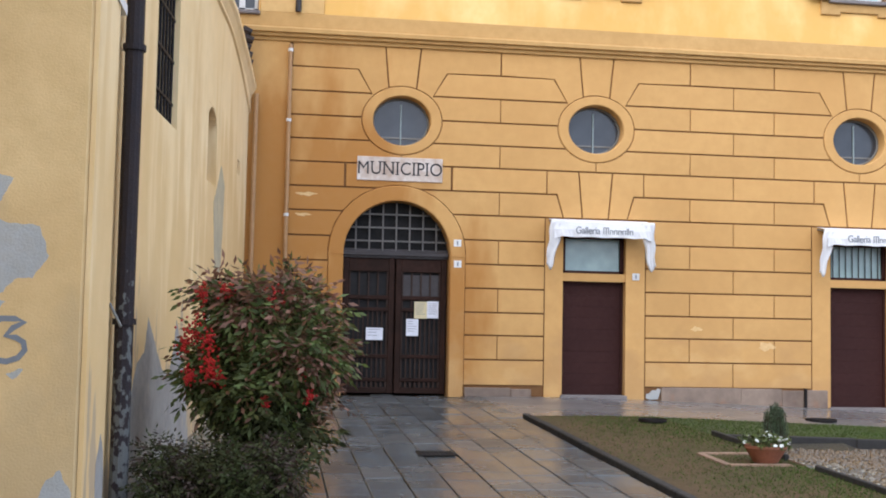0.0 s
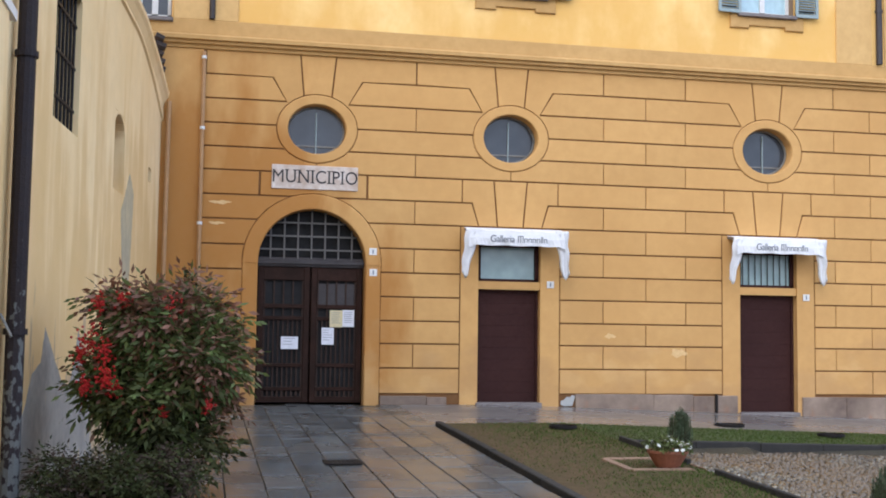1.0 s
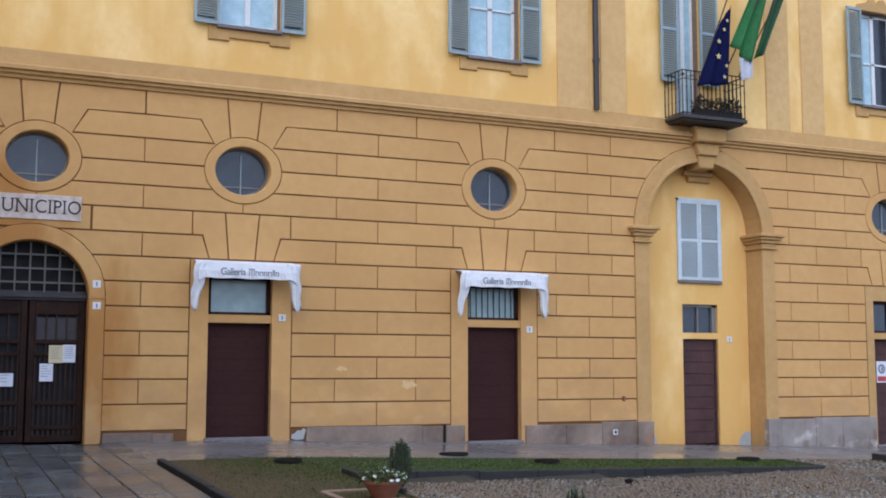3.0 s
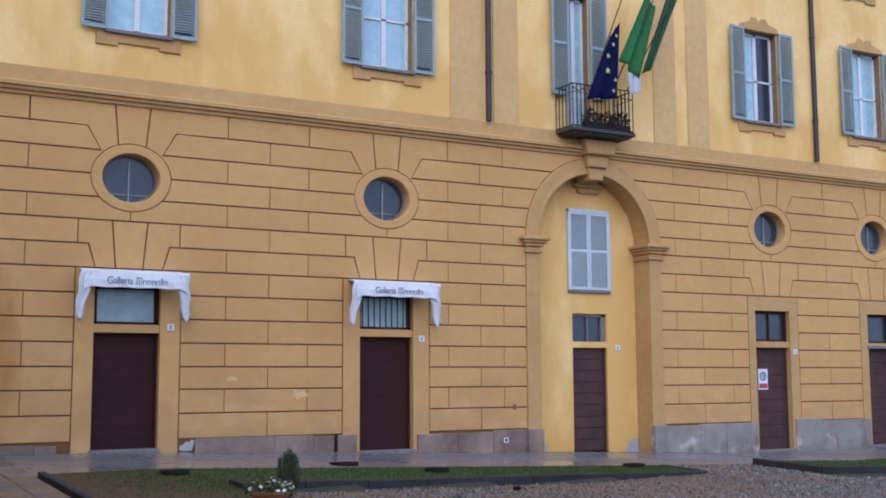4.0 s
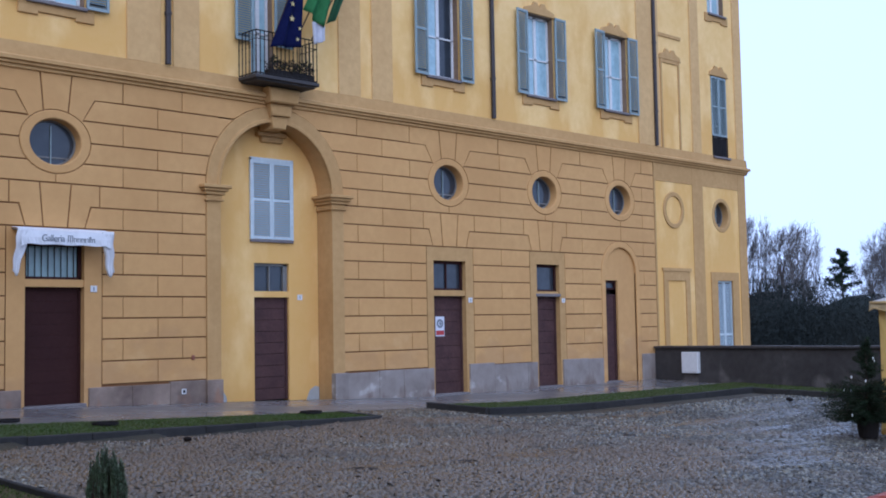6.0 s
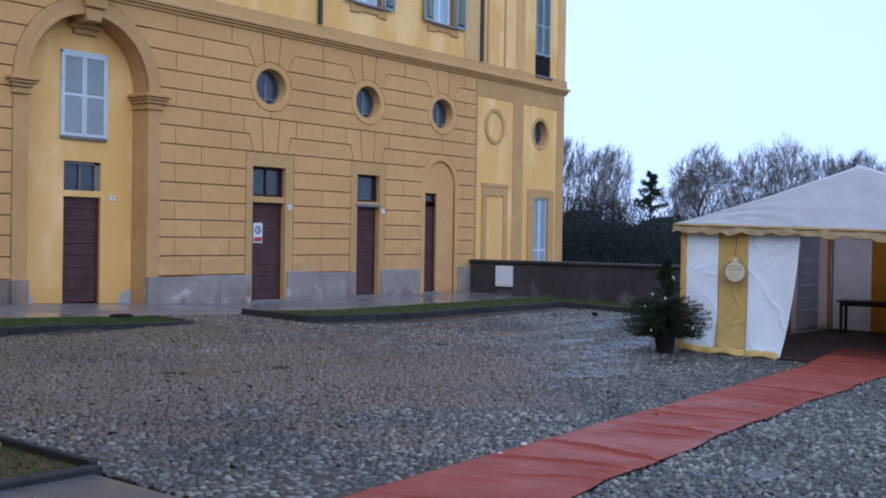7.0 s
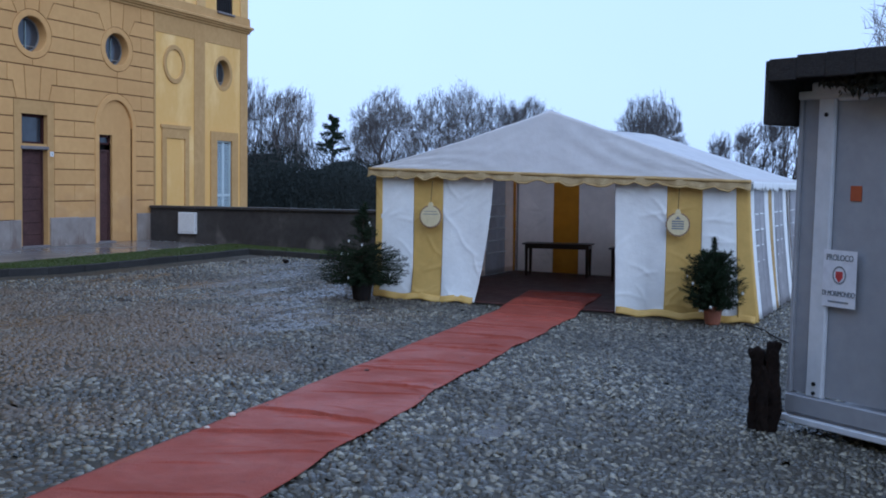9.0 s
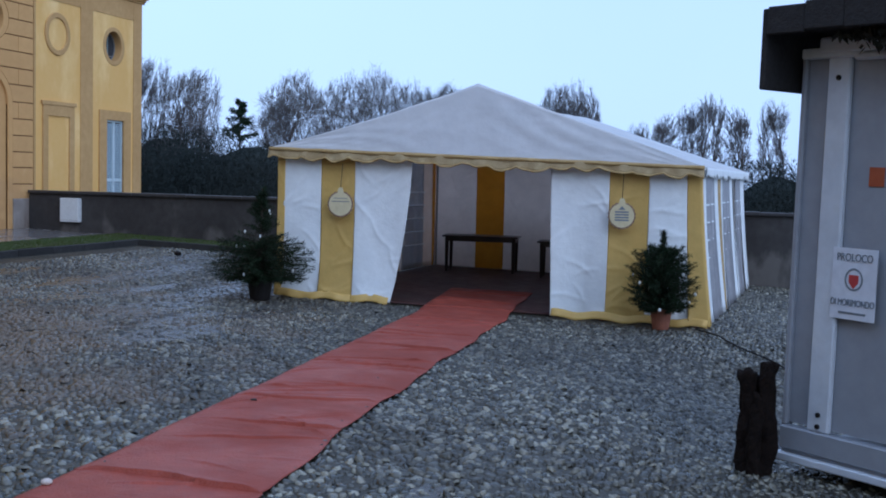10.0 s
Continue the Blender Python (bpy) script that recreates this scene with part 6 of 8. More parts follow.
def cobbles():
    r = np.random.default_rng(8)
    n = 6
    faces = [(i, (i + 1) % n, n + (i + 1) % n, n + i) for i in range(n)] + [(n + i, n + (i + 1) % n, 2 * n) for i in range(n)]
    sx, sy = 0.068, 0.058
    gx, gy = np.meshgrid(np.arange(2.92, 26.0, sx), np.arange(-11.0, 9.4, sy))
    gx = gx + (np.arange(gx.shape[0]) % 2)[:, None] * sx / 2
    gx, gy = gx.ravel() + r.normal(size=gx.size) * 0.014, gy.ravel() + r.normal(size=gy.size) * 0.012
    ok = (gy < 6.91 + 0.105 * (gx - 2.9)) & (gx < 11.74) | (gx > 11.74) & ((gy < 7.02) | ((gx > 11.87) & (gx < 14.32)))
    ok &= ~((gx > 14.3) & (gy > 7.64)) & ~((gx > 24.03) & (gy > 2.5))
    ok &= ~((gx > 17.7) & (gx < 25.3) & (gy > -5.0) & (gy < 1.2))
    ok &= ~((gx < 14) & (gy > -4.20 + 0.122 * (gx - 1.6) + 0.3) & (gy < -3.27 + 0.129 * (gx - 1.0) - 0.2))
    ok &= r.random(gx.size) > 0.05 + 0.14 * (np.sin(gx * 0.9 + 1) * np.sin(gy * 1.1 + 2) > 0.35)
    gx, gy = gx[ok], gy[ok]
    sunk = np.zeros(gx.size)
    for cx, cy, rx, ry, sd in PUDDLES:
        sunk[((gx - cx) / rx) ** 2 + ((gy - cy) / ry) ** 2 < 0.85] = 0.007
    sunk[r.random(gx.size) < 0.22] = 0
    g = tagged(empty("cobbles", (0, 0, 0)), "wet grey river cobbles set in earth", "cobbles", kind="structure")
    for q in ((2.92, 11.75, -11.0, 7.9), (11.75, 14.42, -11.0, 9.44), (14.42, 24.05, -11.0, 7.66), (24.05, 26.2, -11.0, 2.55)):
        patch("cobble_bed", *q, EARTH, -0.009, "wet brown earth between the cobbles", "ground", 0.25, 0.15)
    shapes = [cobble_shape(r) for _ in range(24)]
    first = (gx < 4.4) & (gx > 2.9) & (gy > -3.0) & (gy < -1.5)
    fi = np.flatnonzero(first)[:300]
    meshes = []
    for s in shapes[:10]:
        me = bpy.data.meshes.new("cobble")
        me.from_pydata(s.tolist(), [], faces)
        me.materials.append(COBBLE)
        me.shade_smooth()
        meshes.append(me)
    for q, i in enumerate(fi):
        z = ground_z(gx[i], gy[i])
        piece("cobble", meshes[q % 10], g, Matrix.Translation((gx[i], gy[i], z - 0.012 - sunk[i])) @ Matrix.Rotation(r.random() * 6.28, 4, "Z") @ Matrix.Diagonal((0.066 + 0.03 * r.random(), 0.050 + 0.02 * r.random(), 0.05, 1)))
    rest = np.setdiff1d(np.arange(len(gx)), fi)
    m = len(rest)
    z = np.array([ground_z(a, b) for a, b in zip(gx[rest], gy[rest])])
    S = np.stack(shapes)[r.integers(0, 24, m)]
    ang = r.random(m) * 6.28
    c, s = np.cos(ang)[:, None], np.sin(ang)[:, None]
    lx = (0.062 + 0.050 * r.random(m) ** 2)[:, None]
    ly = (0.047 + 0.026 * r.random(m))[:, None]
    X, Y = S[:, :, 0] * lx, S[:, :, 1] * ly
    tip = X * (0.30 * r.normal(size=m))[:, None] + Y * (0.30 * r.normal(size=m))[:, None]      # no two stones lie level
    V = np.stack([X * c - Y * s + gx[rest][:, None], X * s + Y * c + gy[rest][:, None], S[:, :, 2] * (0.040 + 0.03 * r.random(m))[:, None] + tip + z[:, None] - 0.0125 - sunk[rest][:, None] + 0.006 * r.normal(size=m)[:, None]], 2).reshape(-1, 3)
    me = bpy.data.meshes.new("cobble_field")
    fa = np.array([f for f in faces if len(f) == 4]), np.array([f for f in faces if len(f) == 3])
    k = 2 * n + 1
    off = (np.arange(m) * k)[:, None, None]
    quads = (fa[0][None] + off).reshape(-1, 4)
    tris = (fa[1][None] + off).reshape(-1, 3)
    loops = np.concatenate([quads.ravel(), tris.ravel()]).astype(np.int32)
    starts = np.concatenate([np.arange(len(quads)) * 4, len(quads) * 4 + np.arange(len(tris)) * 3]).astype(np.int32)
    me.vertices.add(len(V)); me.vertices.foreach_set("co", V.ravel())
    me.loops.add(len(loops)); me.loops.foreach_set("vertex_index", loops)
    me.polygons.add(len(starts)); me.polygons.foreach_set("loop_start", starts)
    me.update(calc_edges=True)
    me.validate()
    me.shade_smooth()
    me.materials.append(COBBLE)
    o = new("cobble_field", me)
    o.parent = g
    o["kind"] = "stuff"
cobbles()

def puddle(cx, cy, rx, ry, seed):
    n = 40
    pts = []
    for i in range(n):
        a = 2 * math.pi * i / n
        k = 1 + 0.5 * noise.noise((math.cos(a) * 1.6 + seed * 5, math.sin(a) * 1.6, 0)) + 0.35 * noise.noise((math.cos(a) * 5, math.sin(a) * 5 + seed * 3, 1))
        pts.append((cx + rx * k * math.cos(a), cy + ry * k * math.sin(a)))
    v = [(x, y, ground_z(x, y) - 0.001) for x, y in pts] + [(cx, cy, ground_z(cx, cy) - 0.001)]
    o = raw("puddle", v, [(i, (i + 1) % n, n) for i in range(n)], WATER)
    tagged(o, "shallow rain puddle between the cobbles", "puddle", kind="structure")
for q in PUDDLES:
    puddle(*q)

def lid(x, y, r=0.26, lift=0.03, m=IRON, rim=True):
    d = tagged(empty("drain_cover", (x, y, ground_z(x, y) + lift)), "dark cast-iron drain cover set in the ground", "drain cover", "drain covers")
    part("cover", lathe(bmesh.new(), [(r, -0.05), (r, 0.0), (r * 0.9, 0.012), (r * 0.86, 0.006), (0.001, 0.008)], seg=20), m, d)
    if rim:
        part("rim", ring(bmesh.new(), 0, 0, (r, r), (r + 0.04, r + 0.04), -0.008, 0.03, seg=20, bev=0.004), m, d).matrix_basis = pose(0, 0, 0, 90, 0, 0)
for x, y in ((2.5, 8.38), (6.68, 8.40), (11.02, 8.95)):
    lid(x, y, 0.16, 0.045)
for x, y in ((5.7, 9.75),):
    lid(x, y, 0.2, 0.012)
for x, y in ((6.94, 2.71), (8.55, 2.62), (13.3, 3.66)):
    lid(x, y, 0.21, -0.007, IRON, False)
gr = tagged(empty("drain_grate", (-1.0, 5.34, ground_z(-1, 5.34) + 0.018)), "rectangular iron drain grate in the paving", "drain grate")
part("frame", boxes((-0.2, 0.2, -0.2, -0.17, 0, 0.012), (-0.2, 0.2, 0.17, 0.2, 0, 0.012), (-0.2, -0.17, -0.17, 0.17, 0, 0.012), (0.17, 0.2, -0.17, 0.17, 0, 0.012)), IRON, gr)
part("pit", boxes((-0.19, 0.19, -0.19, 0.19, -0.001, 0.002)), DARK, gr)
for i in range(7):
    part("bar", boxes((-0.155 + i * 0.05, -0.145 + i * 0.05, -0.17, 0.17, 0.001, 0.010)), IRON, gr)
for x, y in ((-1.9, 9.9), (-1.1, 9.9)):
    st = tagged(empty("bollard_socket", (x, y, ground_z(x, y) + 0.016)), "small round dark socket in the paving", "socket", "paving sockets")
    part("socket", lathe(bmesh.new(), [(0.05, -0.01), (0.05, 0.004), (0.04, 0.008), (0.001, 0.004)], seg=12), IRON, st)

# ---------------------------------------------------------------- plants by the lawn
def sprig_shrub(x, y, h, r_, seed, label):
    """A dense teardrop of upright sprigs that bow out low down and close to a few pointed tips."""
    z = ground_z(x, y) + 0.015
    s = tagged(empty("rosemary_shrub", (x, y, z)), label, "shrub", "upright shrubs")
    rr = random.Random(seed)
    st = bmesh.new()
    v, f = [], []
    for i in range(120):
        a, q = rr.random() * 6.28, rr.random() ** 0.5
        ca, sa = math.cos(a) * r_ * q, math.sin(a) * r_ * q
        hh = h * (1.03 - 0.24 * q ** 1.5) * rr.uniform(0.86, 1.03)
        def at(t):
            k = math.sin(min(t * 1.15 + 0.12, 1.0) * math.pi * 0.62) * (1 - 0.35 * max(0, t - 0.5))
            return Vector((ca * k, sa * k, hh * t))
        for t0, t1 in ((0, 0.35), (0.35, 1.0)):
            rod(st, at(t0), at(t1), 0.005, 0.002, 4, False)
        for k in range(85):
            t = 0.04 + 0.96 * k / 85
            p = at(t)
            b = rr.random() * 6.28
            d = Vector((math.cos(b), math.sin(b), 1.5)).normalized() * rr.uniform(0.02, 0.038)
            w = Vector((-d.y, d.x, 0)).normalized() * 0.0045
            o = len(v)
            v += [tuple(p - w), tuple(p + w), tuple(p + d)]
            f.append((o, o + 1, o + 2))
    part("stem", st, STEM, s)
    raw("needles", v, f, ROSEMARY, s)["kind"] = "stuff"
    return s
sprig_shrub(3.38, 6.35, 0.60, 0.165, 3, "upright grey-green rosemary-like shrub at the lawn's edge")
sprig_shrub(2.64, 0.72, 0.60, 0.165, 4, "upright grey-green rosemary-like shrub at the lawn's edge")

def flower_bowl(x, y, seed):
    z = ground_z(x, y) + 0.02
    b = tagged(empty("flower_bowl", (x, y, z)), "terracotta bowl planted with small white flowers", "flower pot", "flower bowls")
    part("bowl", lathe(bmesh.new(), [(0.10, 0), (0.13, 0.02), (0.19, 0.12), (0.215, 0.165), (0.225, 0.17), (0.225, 0.20), (0.20, 0.20), (0.19, 0.165)], seg=24), TERRACOTTA, b)
    part("soil", lathe(bmesh.new(), [(0.19, 0.15), (0.19, 0.17), (0.001, 0.18)], seg=16), SOIL, b)
    leafy("foliage", (0, 0, 0.23), (0.26, 0.26, 0.10), 500, 0.035, [LEAF, HEDGE], seed, b)
    r = random.Random(seed)
    for i in range(26):
        a, q = r.random() * 6.28, r.random() ** 0.5
        bm = bmesh.new()
        for k in range(5):
            bmesh.ops.create_icosphere(bm, subdivisions=1, radius=0.013, matrix=Matrix.Translation((math.cos(k * 1.257) * 0.013, math.sin(k * 1.257) * 0.013, 0)) @ Matrix.Diagonal((1, 1, 0.45, 1)))
        o = part("flower", bm, PETAL, b)
        o.matrix_basis = pose(math.cos(a) * 0.27 * q, math.sin(a) * 0.27 * q, 0.30 + 0.05 * r.random() - 0.09 * q, r.uniform(-40, 40), r.uniform(-40, 40), 0)
    return b
flower_bowl(2.50, 4.66, 5)
flower_bowl(2.07, -0.13, 6)
def edging(cx, cy):
    e = tagged(empty("brick_edging", (0, 0, 0)), "square of pale bricks laid in the lawn round a planting spot", "edging", kind="structure")
    for ax, ay, bx, by in ((-0.45, -0.42, 0.45, -0.42), (-0.45, 0.42, 0.45, 0.42), (-0.45, -0.42, -0.45, 0.42), (0.45, -0.42, 0.45, 0.42)):
        n = 4
        for i in range(n):
            t0, t1 = (i + 0.02) / n, (i + 0.98) / n
            x0, y0, x1, y1 = cx + ax + (bx - ax) * t0, cy + ay + (by - ay) * t0, cx + ax + (bx - ax) * t1, cy + ay + (by - ay) * t1
            w = 0.045
            bm = boxes((min(x0, x1) - (w if ax == bx else 0), max(x0, x1) + (w if ax == bx else 0), min(y0, y1) - (w if ay == by else 0), max(y0, y1) + (w if ay == by else 0), -0.03, 0.045), bev=0.006)
            on_ground(bm)
            part("brick", bm, BRICK, e)
edging(2.46, 4.90)
edging(2.35, 0.05)

# heavenly-bamboo bush and the low hedge at its foot
BX, BY = -2.92, 3.35
bz = ground_z(BX, BY)
bush = tagged(empty("berry_bush", (BX, BY, bz)), "dense evergreen bush with reddish leaves and red berry clusters", "bush")
st = bmesh.new()
rr = random.Random(6)
for i in range(26):
    a, q = rr.random() * 6.28, rr.random()
    p0 = (math.cos(a) * 0.28 * q, math.sin(a) * 0.22 * q, 0)
    p1 = (math.cos(a) * 0.55 * q + rr.uniform(-0.1, 0.1), math.sin(a) * 0.4 * q, rr.uniform(0.9, 1.5))
    rod(st, p0, p1, 0.014, 0.006, 5, False)
part("stem", st, STEM, bush)
def frond_crown(name, clumps, mats, seed, parent, leaf=0.06, per=60):
    """Sprays of narrow pointed leaflets on thin arching stalks."""
    r = np.random.default_rng(seed)
    V, F, M = [], [], []
    for (cx, cy, cz, rad, mi) in clumps:
        for k in range(per):
            d = r.normal(size=3); d /= np.linalg.norm(d)
            p = np.array((cx, cy, cz)) + d * rad * (0.55 + 0.5 * r.random()) * np.array((1, 1, 0.8))
            ax = d + np.array((0, 0, -0.3)) + r.normal(size=3) * 0.4; ax /= np.linalg.norm(ax)
            sd = np.cross(ax, (0, 0, 1.0)) + r.normal(size=3) * 0.2; sd /= np.linalg.norm(sd) + 1e-6
            for j in range(7):
                t = j / 6
                q = p + ax * (t * 2.4 * leaf)
                s = (1 if j % 2 else -1) if j < 6 else 0
                dr = (sd * s * 0.9 + ax * (0.6 if s else 1.0) + np.array((0, 0, -0.25))); dr /= np.linalg.norm(dr)
                w = np.cross(dr, r.normal(size=3)); w /= np.linalg.norm(w)
                l = leaf * (0.8 + 0.5 * r.random())
                o = len(V)
                V += [tuple(q), tuple(q + dr * l * 0.45 + w * l * 0.18), tuple(q + dr * l), tuple(q + dr * l * 0.45 - w * l * 0.18)]
                F.append((o, o + 1, o + 2, o + 3)); M.append(mi if r.random() > 0.12 else (mi + 1) % len(mats))
    ob = raw(name, V, F, mats, parent)
    for pl_, mi in zip(ob.data.polygons, M):
        pl_.material_index = mi
    ob["kind"] = "stuff"
    return ob
r = random.Random(3)
cl = []
for i in range(95):
    a, u = r.random() * 6.28, r.uniform(-1, 1)
    rad = r.uniform(0.55, 1.0)
    x, y, z = math.cos(a) * (1 - u * u) ** 0.5 * 0.72 * rad, math.sin(a) * (1 - u * u) ** 0.5 * 0.6 * rad, 1.18 + u * 0.66 * rad
    z += 0.12 * math.sin(x * 3)
    if z < 0.80 and abs(x) > 0.30:
        continue
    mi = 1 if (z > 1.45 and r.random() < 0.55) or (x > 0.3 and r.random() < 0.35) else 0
    # low leaves get the dark hedge green: the hollow's shade as colour
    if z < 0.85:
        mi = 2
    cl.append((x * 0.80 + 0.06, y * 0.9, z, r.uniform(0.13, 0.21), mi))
cl += [(-0.38, 0.0, 1.72, 0.12, 1), (-0.48, 0.0, 1.76, 0.1, 0), (-0.28, -0.1, 1.74, 0.12, 1), (0.52, 0.0, 0.78, 0.16, 1), (0.40, -0.2, 0.5, 0.16, 2), (0.3, -0.3, 0.55, 0.18, 2)]
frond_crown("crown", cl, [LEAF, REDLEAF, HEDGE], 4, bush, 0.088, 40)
# inner leaves are coloured dark for the shade within the crown
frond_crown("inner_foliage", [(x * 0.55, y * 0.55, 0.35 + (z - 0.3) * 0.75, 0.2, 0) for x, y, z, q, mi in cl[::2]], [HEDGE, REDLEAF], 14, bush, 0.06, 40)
for k, (x, y, z, s) in enumerate(((-0.55, -0.35, 1.42, 0.11), (-0.42, -0.45, 1.30, 0.08), (-0.62, -0.25, 1.28, 0.08), (-0.40, -0.5, 1.10, 0.09), (-0.34, -0.45, 1.0, 0.07), (0.12, -0.35, 1.68, 0.09), (0.4, -0.45, 1.05, 0.07), (-0.5, -0.2, 1.72, 0.07), (-0.28, -0.3, 1.75, 0.07), (0.45, -0.4, 0.85, 0.05), (-0.58, -0.4, 1.02, 0.06), (0.08, -0.5, 0.8, 0.04))):
    bm = bmesh.new()
    rr = random.Random(k)
    for i in range(60):
        p = Vector((rr.gauss(0, 0.42), rr.gauss(0, 0.4), rr.gauss(0, 0.6))) * s
        bmesh.ops.create_icosphere(bm, subdivisions=1, radius=0.013, matrix=Matrix.Translation(p))
    bc = part("berry_sprig", bm, BERRY, bush, "hanging cluster of red berries")
    bc.matrix_basis = pose(x, y, z)
    bc["kind"] = "stuff"
hedge = tagged(empty("low_hedge", (-3.05, 2.45, ground_z(-3, 2.45))), "low dark evergreen hedge at the foot of the wall", "hedge")
rr = random.Random(8)
hs = bmesh.new()
for i in range(40):
    x = rr.uniform(-0.65, 0.55)
    rod(hs, (x, rr.uniform(-0.3, 0.3), 0), (x + rr.uniform(-0.08, 0.08), rr.uniform(-0.3, 0.3), rr.uniform(0.25, 0.45)), 0.007, 0.003, 4, False)
part("stem", hs, STEM, hedge)
frond_crown("foliage", [(rr.uniform(-0.75, 0.45), rr.uniform(-0.4, 0.4), rr.uniform(0.05, 0.44), rr.uniform(0.1, 0.16), 0 if rr.random() < 0.8 else 1) for i in range(90)], [HEDGE, STEM], 11, hedge, 0.05, 26)

# ---------------------------------------------------------------- parapet at the end of the court
par = tagged(empty("parapet", (0, 0, 0)), "low dark stained masonry parapet with a stone coping", "wall", kind="structure")
part("parapet_wall", boxes((26.22, 26.55, -30, 12.15, -3.5, 0.40)), PARAPET, par)
for i in range(28):
    y1 = 12.15 - i * 1.5
    part("coping_stone", boxes((26.14, 26.63, y1 - 1.494, y1, 0.40, 0.47 + 0.004 * (i % 3)), bev=0.012), COPING, par)
mb = tagged(empty("meter_box", (26.15, 10.88, -0.30)), "white metal meter box fixed to the parapet", "box")
part("case", boxes((-0.08, 0.07, -0.27, 0.27, 0.0, 0.60), bev=0.012), WHITE, mb)
part("door_seam", boxes((-0.084, -0.08, -0.22, 0.22, 0.05, 0.055)), GRILLE, mb)

# ---------------------------------------------------------------- red carpet
def carpet():
    n, q = 2400, 40
    r = np.random.default_rng(5)
    t, s = np.meshgrid(np.linspace(0, 1, n + 1), np.linspace(0, 1, q + 1), indexing="ij")
    lx, ly = 1.0 + 19.4 * t, -3.27 + 2.51 * t
    rx, ry = 1.6 + 19.0 * t, -4.20 + 2.27 * t + 0.10 * np.sin(np.pi * t)
    k = np.clip((t - 0.35) / 0.45, 0, 1)
    ry = ry - 0.12 - 0.10 * k * k * (3 - 2 * k)
    wob = 0.022 * np.sin(t * 37) + 0.012 * np.sin(t * 91 + 1)
    x, y = lx + (rx - lx) * s, ly + (ry - ly) * s + wob * (0.3 + 0.7 * s)
    h = np.full_like(x, 0.024)
    for k in range(95):
        c, sl, amp, wd = r.random() ** 0.9, r.normal() * 0.032, 0.005 + 0.014 * r.random() ** 1.6, r.uniform(0.0007, 0.0013)
        c0, half, bow = r.random(), r.uniform(0.12, 0.50), r.normal() * 0.012
        d = (t - c - sl * (s - 0.5) - bow * (s - 0.5) ** 2 - 0.0008 * np.sin(s * 9 + k)) / wd
        on = np.clip(1.3 - np.abs(s - c0) / half, 0, 1)
        h += amp * np.exp(-d * d) * on
        x -= 0.9 * amp * np.exp(-(d - 0.5) ** 2) * on      # the fold leans over
    for k in range(22):      # long sharp tucks across the whole width, steep on one side
        c, sl, amp = (k + 0.8 * r.random()) / 22, r.normal() * 0.010, r.uniform(0.014, 0.036)
        c0, half = r.random(), r.uniform(0.35, 0.9)
        d = 19.4 * (t - c - sl * (s - 0.5) - 0.0016 * np.sin(s * 5 + k) - 0.0006 * np.sin(s * 17 + 2 * k))
        on = np.clip(1.5 - np.abs(s - c0) / half, 0, 1)
        up = np.where(d < 0, np.clip(1 + d / 0.010, 0, 1), np.exp(-d / 0.06))
        h += amp * up * on
        x -= 0.7 * amp * np.exp(-((d - 0.01) / 0.03) ** 2) * on
    h += 0.004 * np.sin(x * 3.1 + y * 2) * np.sin(y * 4.3 + 1) + 0.003 * np.sin(x * 9 + 3 * y)
    h = 0.017 + (h - 0.017) * np.clip(np.minimum(s, 1 - s) * 12, 0.3, 1)
    h = np.maximum(h, 0.008)
    h += np.clip((x - 17.2) / 0.4, 0, 1) * 0.018
    g = np.vectorize(ground_z)(x, y)
    v = np.stack([x, y, g + h], 2).reshape(-1, 3).tolist()
    f = []
    for i in range(n):
        for j in range(q):
            p = i * (q + 1) + j
            f.append((p, p + q + 1, p + q + 2, p + 1))
    c = raw("red_carpet", v, f, CARPET, None, "", True)
    c.modifiers.new("thick", "SOLIDIFY").thickness = 0.004
    return tagged(c, "long wet red carpet with creases laid across cobbles", "carpet")
carpet()

# ---------------------------------------------------------------- marquee
TA = Vector((17.56, 1.29, 0))
TU, TV = Vector((0.1059, -0.9944, 0)), Vector((0.9986, -0.053, 0))
TW, TD, APEX = 6.42, 7.3, 3.15
def tp(u, v, z):
    p = TA + TU * u + TV * v
    return (p.x, p.y, z)
def tg(u, v):
    p = TA + TU * u + TV * v
    return ground_z(p.x, p.y)
def eave(u, v):
    return 1.42 - 0.15 * u / TW
tent = tagged(empty("marquee", (0, 0, 0)), "white and yellow striped party marquee with an open front", "tent")

def cloth(name, f_uv, nu, nv, material, label="", thick=0.006, parent=None):
    v, fc = [], []
    for i in range(nu + 1):
        for j in range(nv + 1):
            v.append(f_uv(i / nu, j / nv))
    for i in range(nu):
        for j in range(nv):
            p = i * (nv + 1) + j
            fc.append((p, p + nv + 1, p + nv + 2, p + 1))
    o = raw(name, v, fc, material, parent or tent, label, True)
    o.modifiers.new("thick", "SOLIDIFY").thickness = thick
    return o

